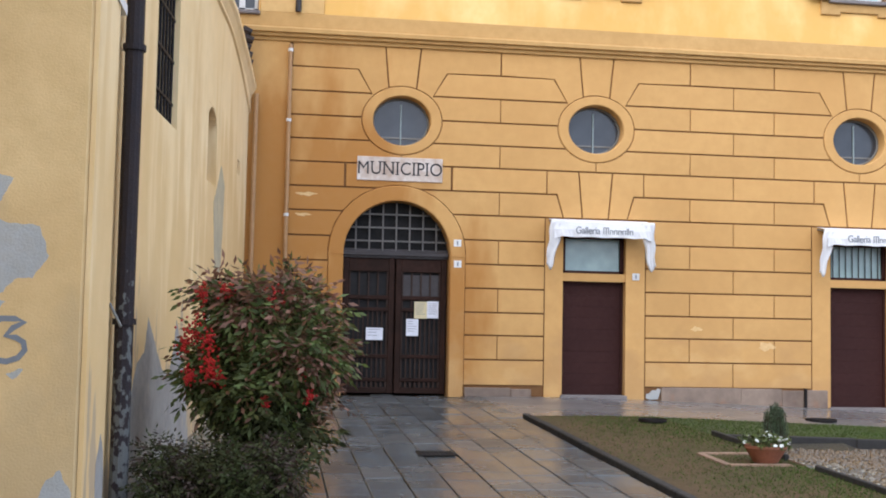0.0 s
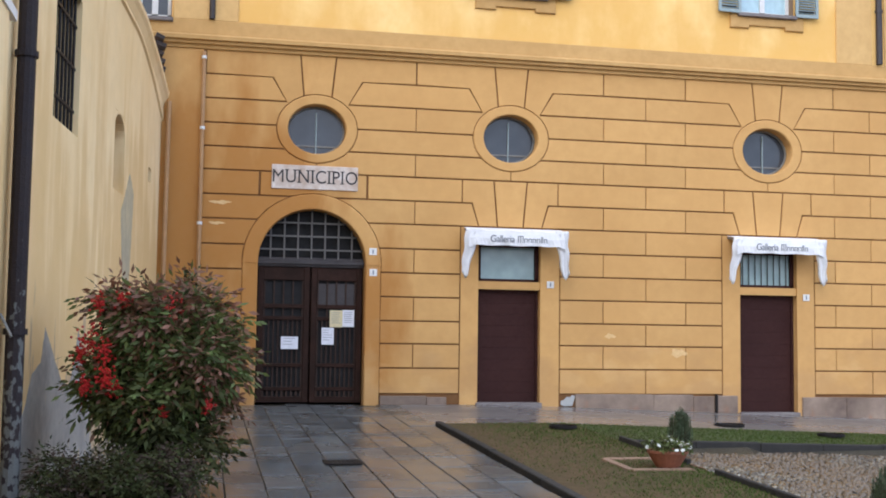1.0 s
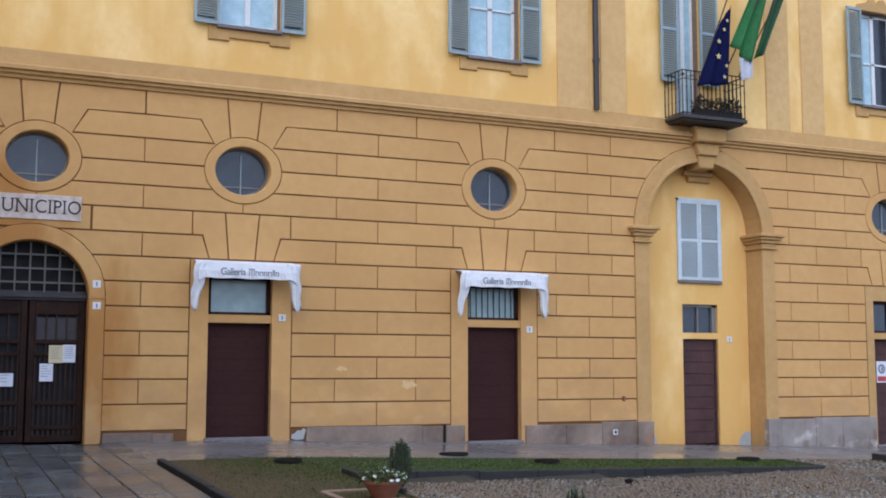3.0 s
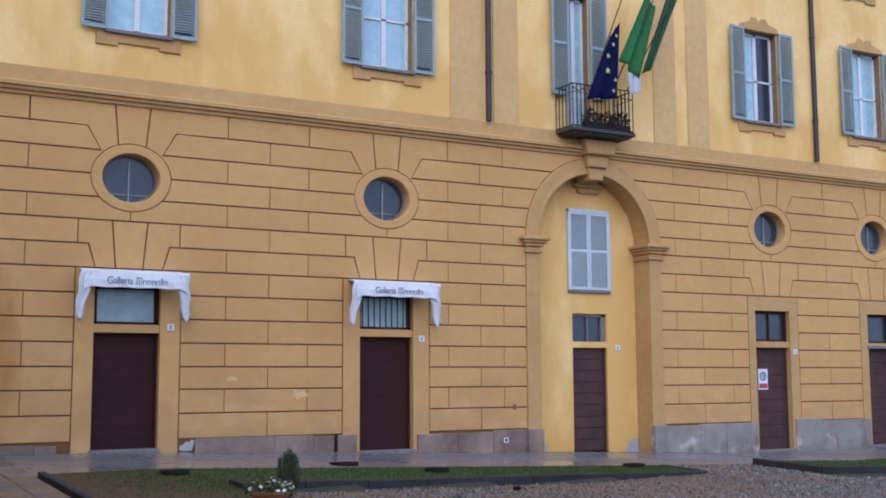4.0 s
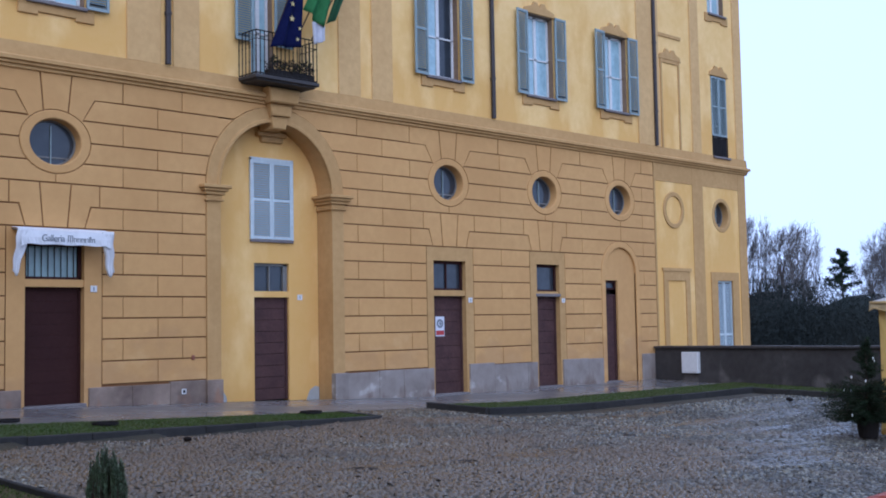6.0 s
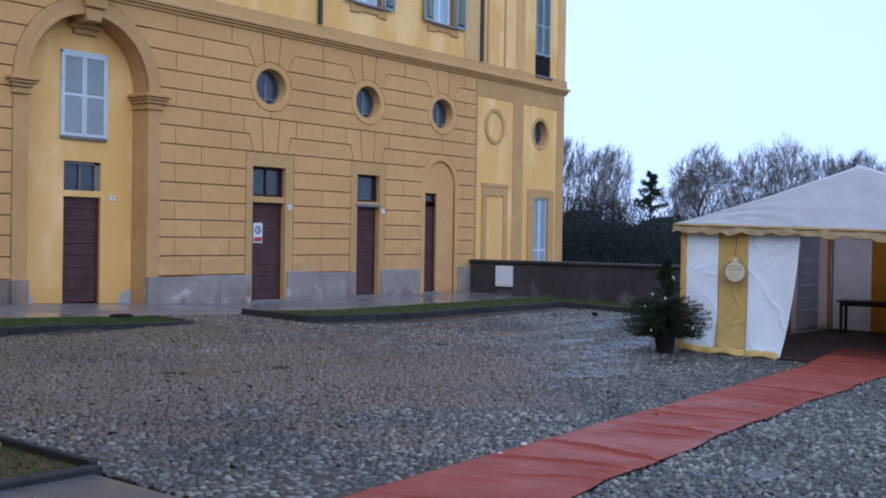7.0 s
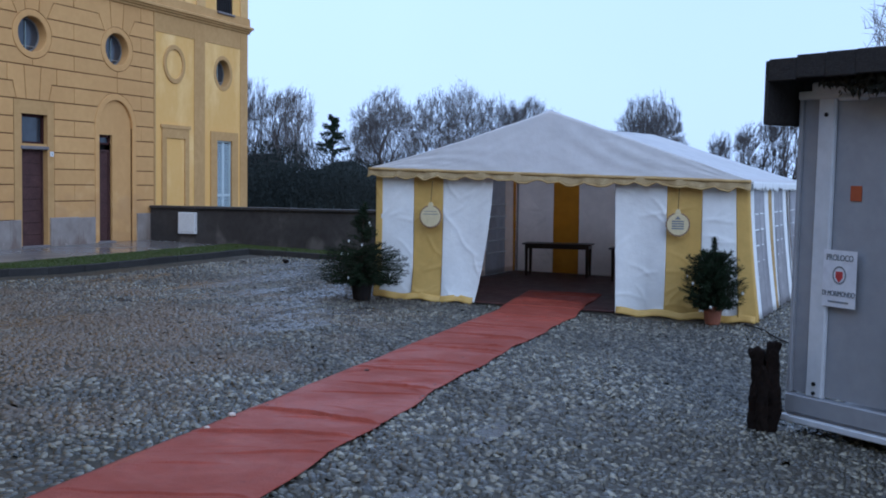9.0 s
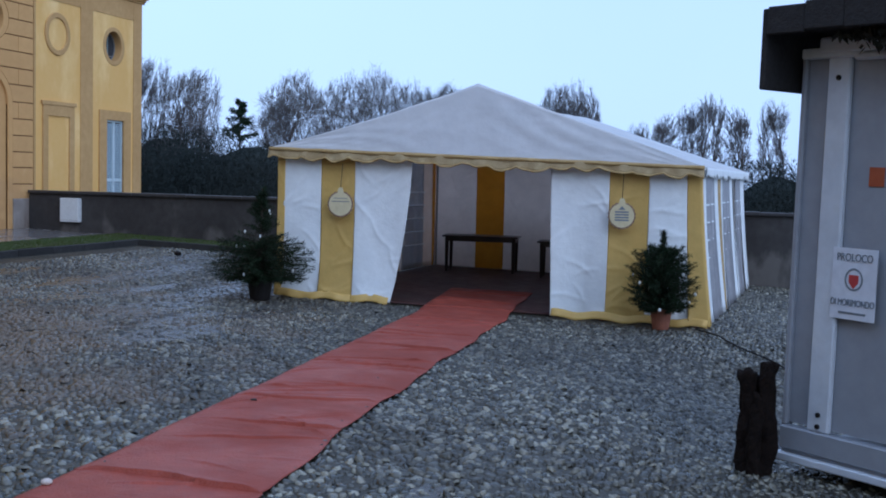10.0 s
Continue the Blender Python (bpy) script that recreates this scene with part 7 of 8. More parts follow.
def front_panel(u0, u1, material, label="", ub0=None, ub1=None, v0=0.0, amp=0.02, seed=0):
    ub0, ub1 = u0 if ub0 is None else ub0, u1 if ub1 is None else ub1
    rc = random.Random(seed)
    creases = []
    for i in range(int(5 + 9 * (u1 - u0))):
        a = rc.choice((rc.uniform(-0.35, 0.35), rc.uniform(0.5, 1.1), rc.uniform(-1.1, -0.5)))
        creases.append((rc.uniform(u0, u1), rc.random() ** 1.5, math.cos(a), math.sin(a), rc.uniform(0.15, 0.5)))
    def f(s, t):
        a, b = u0 + (ub0 - u0) * (1 - t) ** 1.6, u1 + (ub1 - u1) * (1 - t) ** 1.6
        u = a + (b - a) * s
        z0 = tg(u, v0) + 0.02
        fold = 0.6 * amp * math.sin(u * 6 + seed + 1.6 * t) * (0.2 + 0.8 * (1 - t)) + 0.02 * noise.noise((u * 1.4, t * 1.2, seed))
        for cu, ct, ca, sa, half in creases:
            along, across = (u - cu) * ca + (t - ct) * 2.2 * sa, (t - ct) * 2.2 * ca - (u - cu) * sa
            if abs(along) < half:
                across += 0.03 * math.sin(along * 9 + cu)
                fold -= 0.011 * math.exp(-(across / 0.028) ** 2) * (1 - (along / half) ** 2)
        fold -= 0.10 * (1 - t) ** 4 * abs(math.sin(u * 3.1 + seed)) if v0 == 0 else 0.0      # the foot billows out
        return tp(u, v0 + fold, z0 + (eave(u, v0) - z0) * t)
    return cloth("wall_panel", f, max(8, int((u1 - u0) / 0.02)), 90, material, label)
front_panel(0.10, 0.70, CANVAS, "white sheet panel", seed=1)
front_panel(0.70, 1.24, GOLD, "yellow sheet panel", seed=2)
front_panel(1.24, 2.14, CANVAS, "white sheet panel drawn aside", 1.24, 1.84, amp=0.035, seed=3)
front_panel(4.25, 5.12, CANVAS, "white sheet panel drawn aside", 4.32, 5.12, amp=0.035, seed=4)
front_panel(5.12, 5.70, GOLD, "yellow sheet panel", seed=5)
front_panel(5.70, 6.24, CANVAS, "white sheet panel", 5.70, 6.34, seed=6)
front_panel(6.24, 6.44, GOLD, "yellow corner sheet", 6.34, 6.66, amp=0.03, seed=7)
front_panel(0.0, 0.12, GOLD, "yellow corner sheet", amp=0.01, seed=8)
# yellow hems
for u0, u1, lift in ((0.05, 1.24, 0), (1.24, 1.84, 0), (4.34, 6.62, 0)):
    def hem(s, t, u0=u0, u1=u1):
        u = u0 + (u1 - u0) * s
        return tp(u, -0.10 - 0.06 * (1 - t) + 0.02 * math.sin(u * 17), tg(u, 0) + 0.012 + 0.11 * t + 0.02 * math.sin(u * 9))
    cloth("hem", hem, 30, 3, GOLD, "yellow ground hem")

def side_panel(v0, v1, material, label, u, amp=0.03, seed=0):
    def f(s, t):
        v = v0 + (v1 - v0) * s
        z0 = tg(u, v) + 0.02
        fold = amp * math.sin(v * 11 + seed + t) * (1.1 - 0.5 * t) + 0.4 * amp * math.sin(v * 29 + seed)
        out = 0.20 * (1 - t) ** 1.5 if u > 1 else 0.0
        return tp(u + fold + out, v, z0 + (eave(u, v) - z0) * t)
    return cloth("side_panel", f, max(5, int((v1 - v0) / 0.07)), 16, material, label)
edges = [(0.0, 0.16, GOLD, "yellow side sheet")]
for k in range(3):      # each bay: a white edge, a clear window, a white edge and a dark gold strip at the post
    v0 = 0.16 + 2.38 * k
    edges += [(v0, v0 + 0.42, CANVAS, "white side sheet"), (v0 + 0.42, v0 + 1.60, TENTWIN, "clear plastic side window"), (v0 + 1.60, v0 + 2.14, CANVAS, "white side sheet"), (v0 + 2.14, v0 + 2.38, TRIM, "dull gold strip at a post")]
for i, (a, b, m, lb) in enumerate(edges):
    side_panel(a, b, m, lb, TW, 0.035, i)
    # the far side takes the lit copies, with the glow in their colour
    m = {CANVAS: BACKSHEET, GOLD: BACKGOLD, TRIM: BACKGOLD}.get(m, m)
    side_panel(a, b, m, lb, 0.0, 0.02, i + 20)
for k in range(3):      # welded bars across the clear windows
    for z in (-0.35, -0.08, 0.19, 0.46, 0.73):
        for u in (0.045, TW + 0.03 + 0.06 * (0.73 - z)):
            v0 = 0.16 + 2.38 * k + 0.46
            part("window_bar", rod(bmesh.new(), tp(u, v0, z), tp(u, v0 + 1.10, z), 0.016, seg=6), CANVAS, tent, "white window bar")
bk = [(0.0, 0.9, CANVAS), (0.9, 1.5, GOLD), (1.5, 2.62, CANVAS), (2.62, 3.17, GOLD), (3.17, 4.5, CANVAS), (4.5, 5.05, GOLD), (5.05, 6.42, CANVAS)]
for i, (a, b, m) in enumerate(bk):
    # the back wall too is coloured as if daylight shone through it
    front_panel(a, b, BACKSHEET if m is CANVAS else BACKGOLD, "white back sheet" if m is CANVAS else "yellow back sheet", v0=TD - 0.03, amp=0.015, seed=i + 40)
# roof
ridge_v = [(-0.12, 2.46), (0.8, 2.37), (2.2, 2.30), (3.6, 2.29), (5.6, 2.34), (7.42, 2.38)]
def ridge(v):
    for (a, za), (b, zb) in zip(ridge_v, ridge_v[1:]):
        if v <= b:
            return za + (zb - za) * (v - a) / (b - a)
    return ridge_v[-1][1]
def roof_z(a, b, u, v):
    z = ridge(v) + (eave(u, v) + 0.02 - ridge(v)) * b - 0.10 * b * (1 - b)
    return z + 0.016 * math.sin(a * 40 + b * 3) * b * (1 - b) + 0.012 * noise.noise((u * 1.5, v * 1.5, 2.0))
for s in (-1, 1):
    def roof(a, b, s=s):
        v = -0.12 + (TD + 0.24) * a
        u = APEX + ((TW + 0.10 - APEX) if s > 0 else -(APEX + 0.10)) * b
        return tp(u, v, roof_z(a, b, u, v))
    cloth("roof_sheet", roof, 40, 16, ROOFSHEET, "white roof sheet")
def gable(a, b):
    u = -0.10 + (TW + 0.20) * a
    k = (u - APEX) / (TW + 0.10 - APEX) if u > APEX else (APEX - u) / (APEX + 0.10)
    top = roof_z(0.0, k, u, -0.12)      # meets the front edge of the roof
    foot = eave(u, 0) - 0.02
    dent = 0.016 * noise.noise((a * 16 + b * 5, b * 2.5, 3)) + 0.012 * abs(noise.noise((a * 26 - b * 12, b * 3, 8)))
    return tp(u, -0.123 + 0.6 * dent * min(1, 4 * (1 - k)) * min(1, 8 * (1 - b)), foot + (top + 0.004 - foot) * b)
cloth("gable_sheet", gable, 90, 22, GABLESHEET, "pale gable sheet with light creases")
def backgable(a, b):
    p = gable(a, b)
    q = TV * (TD + 0.22)
    return (p[0] + q.x, p[1] + q.y, p[2] - 0.12 * b)
cloth("back_gable", backgable, 40, 6, ROOFSHEET)
# scalloped valance
def val(u0, u1, along_front, nm):
    def f(s, t):
        w = u0 + (u1 - u0) * s
        sc = 0.105 + 0.055 * abs(math.sin(w * math.pi / 0.42 + 0.8 * noise.noise((w * 1.3, 0, 4)))) + 0.055 * noise.noise((w * 2.1, 0, 1)) + 0.02 * noise.noise((w * 9, 0, 2))
        if along_front:
            z = eave(w, 0) + 0.03 - sc * t - 0.02 * math.sin(w * 2.2)
            return tp(w, -0.145 - 0.02 * t + 0.012 * math.sin(w * 21) * t, z)
        z = eave(TW, w) + 0.02 - sc * t
        return tp(TW + 0.11 + 0.012 * math.sin(w * 21) * t, w, z)
    cloth("valance", f, int((u1 - u0) / 0.035), 4, VALANCE if along_front else CANVAS, nm)
val(-0.08, TW + 0.08, True, "scalloped faded yellow valance")
def trim_edge(s, t):
    w = -0.08 + (TW + 0.16) * s
    sc = 0.105 + 0.055 * abs(math.sin(w * math.pi / 0.42 + 0.8 * noise.noise((w * 1.3, 0, 4)))) + 0.055 * noise.noise((w * 2.1, 0, 1)) + 0.02 * noise.noise((w * 9, 0, 2))
    return tp(w, -0.172 + 0.012 * math.sin(w * 21), eave(w, 0) + 0.03 - sc - 0.02 * math.sin(w * 2.2) + 0.018 - 0.03 * t)
cloth("valance_trim", trim_edge, 260, 1, TRIM, "gold edging of the valance", 0.008)
def head_band(s, t):
    w = -0.08 + (TW + 0.16) * s
    return tp(w, -0.155 - 0.01 * math.sin(w * 9), eave(w, 0) + 0.045 - 0.055 * t + 0.008 * noise.noise((w * 3, 0, 0)))
cloth("head_band", head_band, 120, 1, TRIM, "gold band along the eaves", 0.01)
val(-0.12, TD + 0.1, False, "scalloped white valance")
# frame
def tube(a, b, nm="tent_pole"):
    part(nm, rod(bmesh.new(), a, b, 0.022, seg=10), TUBE, tent)
for u in (0.04, TW - 0.05):
    tube(tp(u, 0.07, tg(u, 0)), tp(u, 0.07, eave(u, 0)))
for v in (2.43, 4.87, 7.24):
    for u in (0.05, TW - 0.05):
        tube(tp(u, v, tg(u, v)), tp(u, v, eave(u, v)))
tube(tp(0.04, 0.07, eave(0, 0) - 0.03), tp(TW - 0.04, 0.07, eave(TW, 0) - 0.03), "eave_rail")
for v in (0.09, 2.43, 4.87):
    tube(tp(0.05, v, 1.38), tp(APEX, v, ridge(v) - 0.06), "rafter")
    tube(tp(TW - 0.05, v, 1.25), tp(APEX, v, ridge(v) - 0.06), "rafter")
def inner_floor(a, b):
    u, v = 0.06 + (TW - 0.12) * a, 0.05 + (TD - 0.12) * b
    return tp(u, v, tg(u, v) + 0.02 + 0.006 * noise.noise((u * 2, v * 2, 1)))
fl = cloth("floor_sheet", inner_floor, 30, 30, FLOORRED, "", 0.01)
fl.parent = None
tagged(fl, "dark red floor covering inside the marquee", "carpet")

def bench_table(c, rz, w=1.55):
    t = tagged(empty("folding_table", (c[0], c[1], ground_z(c[0], c[1]) + 0.03), rz), "dark wooden table standing inside the marquee", "table", "tables in the marquee")
    part("tabletop", boxes((-w / 2, w / 2, -0.33, 0.33, 0.715, 0.75), bev=0.008), TABLE, t)
    part("apron", boxes((-w / 2 + 0.06, w / 2 - 0.06, -0.28, -0.26, 0.63, 0.715), (-w / 2 + 0.06, w / 2 - 0.06, 0.26, 0.28, 0.63, 0.715), (-w / 2 + 0.06, -w / 2 + 0.08, -0.26, 0.26, 0.63, 0.715), (w / 2 - 0.08, w / 2 - 0.06, -0.26, 0.26, 0.63, 0.715)), TABLE, t)
    for sx in (-1, 1):
        for sy in (-1, 1):
            part("leg", rod(bmesh.new(), (sx * (w / 2 - 0.09), sy * 0.26, 0), (sx * (w / 2 - 0.09), sy * 0.26, 0.7), 0.030, 0.040, 8), TABLE, t)
    return t
bench_table((23.95, -0.38), -84)
bench_table((24.1, -2.30), -84, 1.5)

def bauble(u, z, crown):
    p = tp(u, -0.16, z)
    b = tagged(empty("bauble_sign", p, -90 + 6.1), "round cream bauble-shaped sign hanging on the marquee", "sign", "bauble signs")
    n_ = 40
    pts = [(0.195 * (1 + (0.05 if i % 2 else 0)) * math.cos(2 * math.pi * i / n_), 0.195 * (1 + (0.05 if i % 2 else 0)) * math.sin(2 * math.pi * i / n_)) for i in range(n_)]
    part("scalloped_edge", prism(bmesh.new(), pts, -0.004, 0.012), BRICK, b, "brown scalloped edge")
    part("face", prism(bmesh.new(), disc_pts(0, 0, 0.178, 0.178, 32), -0.012, 0.0), CREAM, b, "cream round face")
    part("cap", prism(bmesh.new(), [(-0.05, 0.17), (0.05, 0.17), (0.035, 0.235), (0.015, 0.255), (-0.015, 0.255), (-0.035, 0.235)], -0.01, 0.008), CREAM, b)
    part("string", rod(bmesh.new(), (0, 0, 0.25), (0.01, 0.06, 0.62), 0.006, seg=5), STEM, b)
    if crown:
        part("band", boxes((-0.14, 0.14, -0.015, -0.011, 0.035, 0.047), (-0.11, 0.11, -0.015, -0.011, 0.085, 0.095)), GREYINK, b)
    else:
        for k in range(4):
            part("picture_bar", boxes((-0.10, 0.10, -0.015, -0.011, 0.04 - k * 0.04, 0.064 - k * 0.04)), GREYINK, b)
        part("picture_gable", prism(bmesh.new(), [(-0.05, 0.085), (0.05, 0.085), (0.0, 0.14)], -0.015, -0.011), GREYINK, b)
    return b
bauble(1.08, 0.61, True)
bauble(5.34, 0.56, False)

def crown_width(k, round_):
    """Reach of the boughs at a height of the crown, 0 at its foot and 1 at its tip."""
    if round_ and k > 0.74:
        return 0.03
    if round_:
        k = k / 0.80
        return math.sin(min(1, 0.18 + 0.95 * k) * math.pi) ** 0.55
    if k < 0.12:
        return 0.75 + 2.0 * k
    return 1 - 0.75 * (k - 0.12) if k < 0.34 else max(0.06, 0.62 - 1.05 * (k - 0.34))
def spruce(at, h, r_, pot, label, seed, dense=1.0, lean=0.0, round_=False):
    z = ground_z(*at)
    t = tagged(empty("christmas_tree", (at[0], at[1], z)), label, "christmas tree", "potted christmas trees")
    if pot == "dark":
        part("pot", lathe(bmesh.new(), [(0.13, 0), (0.15, 0.02), (0.19, 0.30), (0.20, 0.31), (0.18, 0.31), (0.17, 0.27)], seg=18), IRON, t, "black plastic pot")
    else:
        part("pot", lathe(bmesh.new(), [(0.11, 0), (0.12, 0.02), (0.15, 0.24), (0.165, 0.25), (0.165, 0.30), (0.14, 0.30), (0.13, 0.26)], seg=18), TERRACOTTA, t, "terracotta pot")
    part("trunk", rod(bmesh.new(), (0, 0, 0.2), (lean, 0, h), 0.03, 0.004, 7), STEM, t)
    r = np.random.default_rng(seed)
    bm = bmesh.new()
    V, F = [], []
    nb_ = int(170 * dense)
    foot = 0.24 if round_ else 0.34
    for i in range(nb_):
        u = (i + r.random()) / nb_
        zz = foot + (h - foot - 0.04) * u ** (1.25 if round_ else 1.45)
        k = (zz - foot) / (h - foot)
        if not round_ and k > 0.36 and r.random() < 0.62:
            continue
        prof = crown_width(k, round_)
        L_ = r_ * prof * (0.72 + 0.45 * r.random()) + 0.03
        a = i * 2.399 + r.normal() * 0.2
        base = np.array((lean * zz / h, 0, zz))
        d = np.array((math.cos(a), math.sin(a), (0.15 + 1.5 * k) if round_ else 0.15 + 0.55 * k - 0.25 * (1 - k)))
        d /= np.linalg.norm(d)
        rod(bm, base, base + d * L_, 0.006, 0.002, 4, False)
        nn = int(26 * dense + L_ * 120) if not (round_ and k > 0.74) else 7
        for q in range(nn):
            s = 0.12 + 0.9 * r.random()
            p = base + d * L_ * s + r.normal(size=3) * (0.017 if round_ else 0.020) * (1.15 - 0.5 * s)
            dr = d * 0.8 + r.normal(size=3) * 0.75
            dr /= np.linalg.norm(dr)
            w = np.cross(dr, r.normal(size=3)); w /= np.linalg.norm(w)
            l = 0.035 + 0.03 * r.random()
            o = len(V)
            V += [tuple(p - w * 0.005), tuple(p + w * 0.005), tuple(p + dr * l)]
            F.append((o, o + 1, o + 2))
    part("branch", bm, STEM, t)
    raw("needles", V, F, NEEDLE, t)["kind"] = "stuff"
    rr = random.Random(seed)
    for i in range(8):
        k = rr.uniform(0.05, 0.75)
        a = rr.uniform(1.7, 4.9)
        R_ = r_ * crown_width(k, round_) * 0.95
        bm = bmesh.new()
        bmesh.ops.create_icosphere(bm, subdivisions=1, radius=0.024)
        bm.transform(Matrix.Diagonal((1, 0.6, 1.2, 1)))
        part("ornament", bm, PETAL, t, "small white ornament").matrix_basis = pose(math.cos(a) * R_, math.sin(a) * R_, foot + (h - foot) * k, 0, 0, rr.uniform(0, 90))
    return t
spruce((16.78, 1.20), 1.68, 0.72, "dark", "sparse spruce with white ornaments in a dark pot", 2, 2.1, 0.03)
spruce((17.62, -4.66), 1.42, 0.50, "clay", "bushy round fir with white ornaments in a terracotta pot", 5, 2.2, 0.0, True)
cable = bmesh.new()
prev = None
for i in range(14):
    x, y = 17.75 - i * 0.26, -5.15 - 0.17 * i - 0.05 * math.sin(i * 1.3)
    p = Vector((x, y, ground_z(x, y) + 0.03))
    if prev is not None:
        rod(cable, prev, p, 0.012, seg=6)
    prev = p
tagged(part("power_cable", cable, IRON), "thin black cable lying across the cobbles", "cable")
for i, (x, y, s) in enumerate(((6.2, -2.62, 0.032), (5.7, -2.72, 0.022), (22.3, 5.7, 0.08), (7.0, 6.6, 0.06))):
    bm = bmesh.new()
    bmesh.ops.create_icosphere(bm, subdivisions=2, radius=s)
    for v_ in bm.verts:
        v_.co *= 1 + 0.25 * noise.noise(v_.co * 14 + Vector((i, 0, 0)))
        v_.co.z *= 0.6
    tagged(part("loose_stone", bm, MARBLE if i < 2 else LOG), "loose pebble lying on the cobbles" if i < 2 else "dark clod lying on the cobbles", "stone").matrix_basis = pose(x, y, ground_z(x, y) + 0.025 + s * 0.4)

# ---------------------------------------------------------------- sales hut
hut = tagged(empty("sales_hut"), "grey panelled sales hut with pale posts and a dark roof", "hut")
hut.matrix_basis = pose(10.70, -6.315, -0.967, -0.2, 1.0, -126.9) @ Matrix.Scale(1.157, 4)
# local x runs along the front, local y away from the court (behind the front), z up from the floor
HL, HH = 3.6, 2.66
part("front_panel", boxes((0.0, HL, 0.02, 0.06, 0.12, HH - 0.05)), HUTPANEL, hut, "flat grey front panel")
part("side_panel", boxes((0.0, 0.04, 0.06, 2.3, 0.12, HH - 0.05), (HL - 0.04, HL, 0.06, 2.3, 0.12, HH - 0.05), (0.04, HL - 0.04, 2.26, 2.3, 0.12, HH - 0.05)), HUTPANEL, hut)
for x in (0.20, 1.02, 1.86, 2.7, 3.4):
    part("post", boxes((x, x + 0.17, -0.03, 0.02, 0.10, HH), bev=0.012), HUTPOST, hut, "pale metal post")
    for z in (0.14, 0.22, 2.48):
        part("bolt", rod(bmesh.new(), (x + 0.09, -0.042, z), (x + 0.09, -0.028, z), 0.018, seg=8), IRON, hut)
part("skirt", boxes((0.0, HL, -0.05, 0.05, -0.06, 0.10), (0.0, HL, -0.02, 2.3, -0.10, -0.06), bev=0.01), HUTPANEL, hut, "grey floor rail")
part("rail_flange", boxes((-0.02, HL, -0.075, 0.0, -0.14, -0.085), bev=0.008), HUTPOST, hut, "pale lower flange")
part("head_rail", boxes((0.0, HL, -0.05, 0.06, HH - 0.05, HH + 0.02), bev=0.01), HUTPOST, hut)
part("corner_casting", boxes((0.14, 0.62, -0.06, 0.05, HH - 0.02, HH + 0.09), (0.40, 0.66, -0.05, 0.04, HH - 0.07, HH), bev=0.015), HUTPOST, hut, "pale metal corner bracket")
part("corner_return", boxes((-0.01, 0.03, -0.02, 0.08, 0.10, HH), bev=0.01), HUTPANEL, hut)
part("panel_seam", boxes((1.0, 1.016, 0.012, 0.022, 0.12, HH - 0.05)), IRON, hut)
part("door_leaf", boxes((1.02, 1.84, 0.0, 0.018, 0.16, HH - 0.12), bev=0.006), HUTROOF, hut, "dark recessed door panel")
part("lamp_tube", rod(bmesh.new(), (0.75, -0.16, HH - 0.01), (1.9, -0.16, HH - 0.01), 0.03, seg=10), HUTPOST, hut, "pale unlit tube lamp under the eaves")
rr = random.Random(41)
rfh = bmesh.new()
prism(rfh, [(-0.05, HH + 0.12), (HL + 0.4, HH + 0.20), (HL + 0.4, HH + 0.36), (-0.05, HH + 0.25)], -0.34, 2.7, bev=0.02)
part("roof", rfh, HUTROOF, hut, "dark felt-covered roof")
for i in range(14):      # uneven felt strips hang over the front edge
    x = -0.05 + i * 0.29
    z = HH + 0.25 + 0.11 * (x + 0.05) / (HL + 0.45)
    part("felt_strip", boxes((x, x + 0.292, -0.375, -0.338, z - 0.15 - rr.uniform(0, 0.03), z + 0.02 + rr.uniform(0, 0.015)), bev=0.008), HUTROOF, hut)
for i in range(7):      # and over the end
    y = -0.36 + i * 0.44
    part("felt_strip", boxes((-0.10, -0.055, y, y + 0.445, HH - 0.26 - rr.uniform(0, 0.08), HH + 0.25 + rr.uniform(0, 0.02)), bev=0.008), HUTROOF, hut)
for x, y in ((0.5, 0.3), (2.9, 0.3), (0.5, 1.8), (2.9, 1.8)):
    part("wheel_block", boxes((x, x + 0.2, y, y + 0.2, -0.78, -0.10), bev=0.01), LOG, hut)
leafy("garland", (1.5, -0.24, HH + 0.06), (1.0, 0.10, 0.10), 3000, 0.045, [GARLAND], 71, hut, 0.2, label="dark fir garland under the eaves")
po = tagged(empty("poster", (0, 0, 0)), "white paper poster with a crest and dark lettering", "poster")
po.matrix_basis = hut.matrix_basis @ pose(0.50, -0.036, 1.13)
part("sheet", boxes((-0.165, 0.165, -0.002, 0.003, -0.235, 0.235)), PAPER, po)
text_mesh("PROLOCO", 0.072, pose(0, -0.004, 0.172, 90, 0, 0), GREYINK, po, "lettering", 0.78)
text_mesh("DI MORIMONDO", 0.064, pose(0, -0.004, -0.125, 90, 0, 0), GREYINK, po, "lettering", 0.66)
part("crest", prism(bmesh.new(), [(-0.035, 0.06), (-0.035, 0.01), (0.0, -0.03), (0.035, 0.01), (0.035, 0.06)], -0.006, -0.002), REDINK, po, "small red crest")
part("crest_wreath", ring(bmesh.new(), 0, 0.03, (0.055, 0.062), (0.068, 0.076), -0.005, -0.001, seg=20, bev=0.002), GREYINK, po)
part("small_line", boxes((-0.10, 0.10, -0.005, -0.002, -0.20, -0.185)), GREYINK, po)
so = tagged(empty("orange_sticker", (0, 0, 0)), "small square orange sticker on the hut panel", "sticker")
so.matrix_basis = hut.matrix_basis @ pose(0.585, 0.016, 1.835)
part("sticker", boxes((-0.054, 0.054, -0.004, 0.002, -0.062, 0.062)), ORANGE, so)

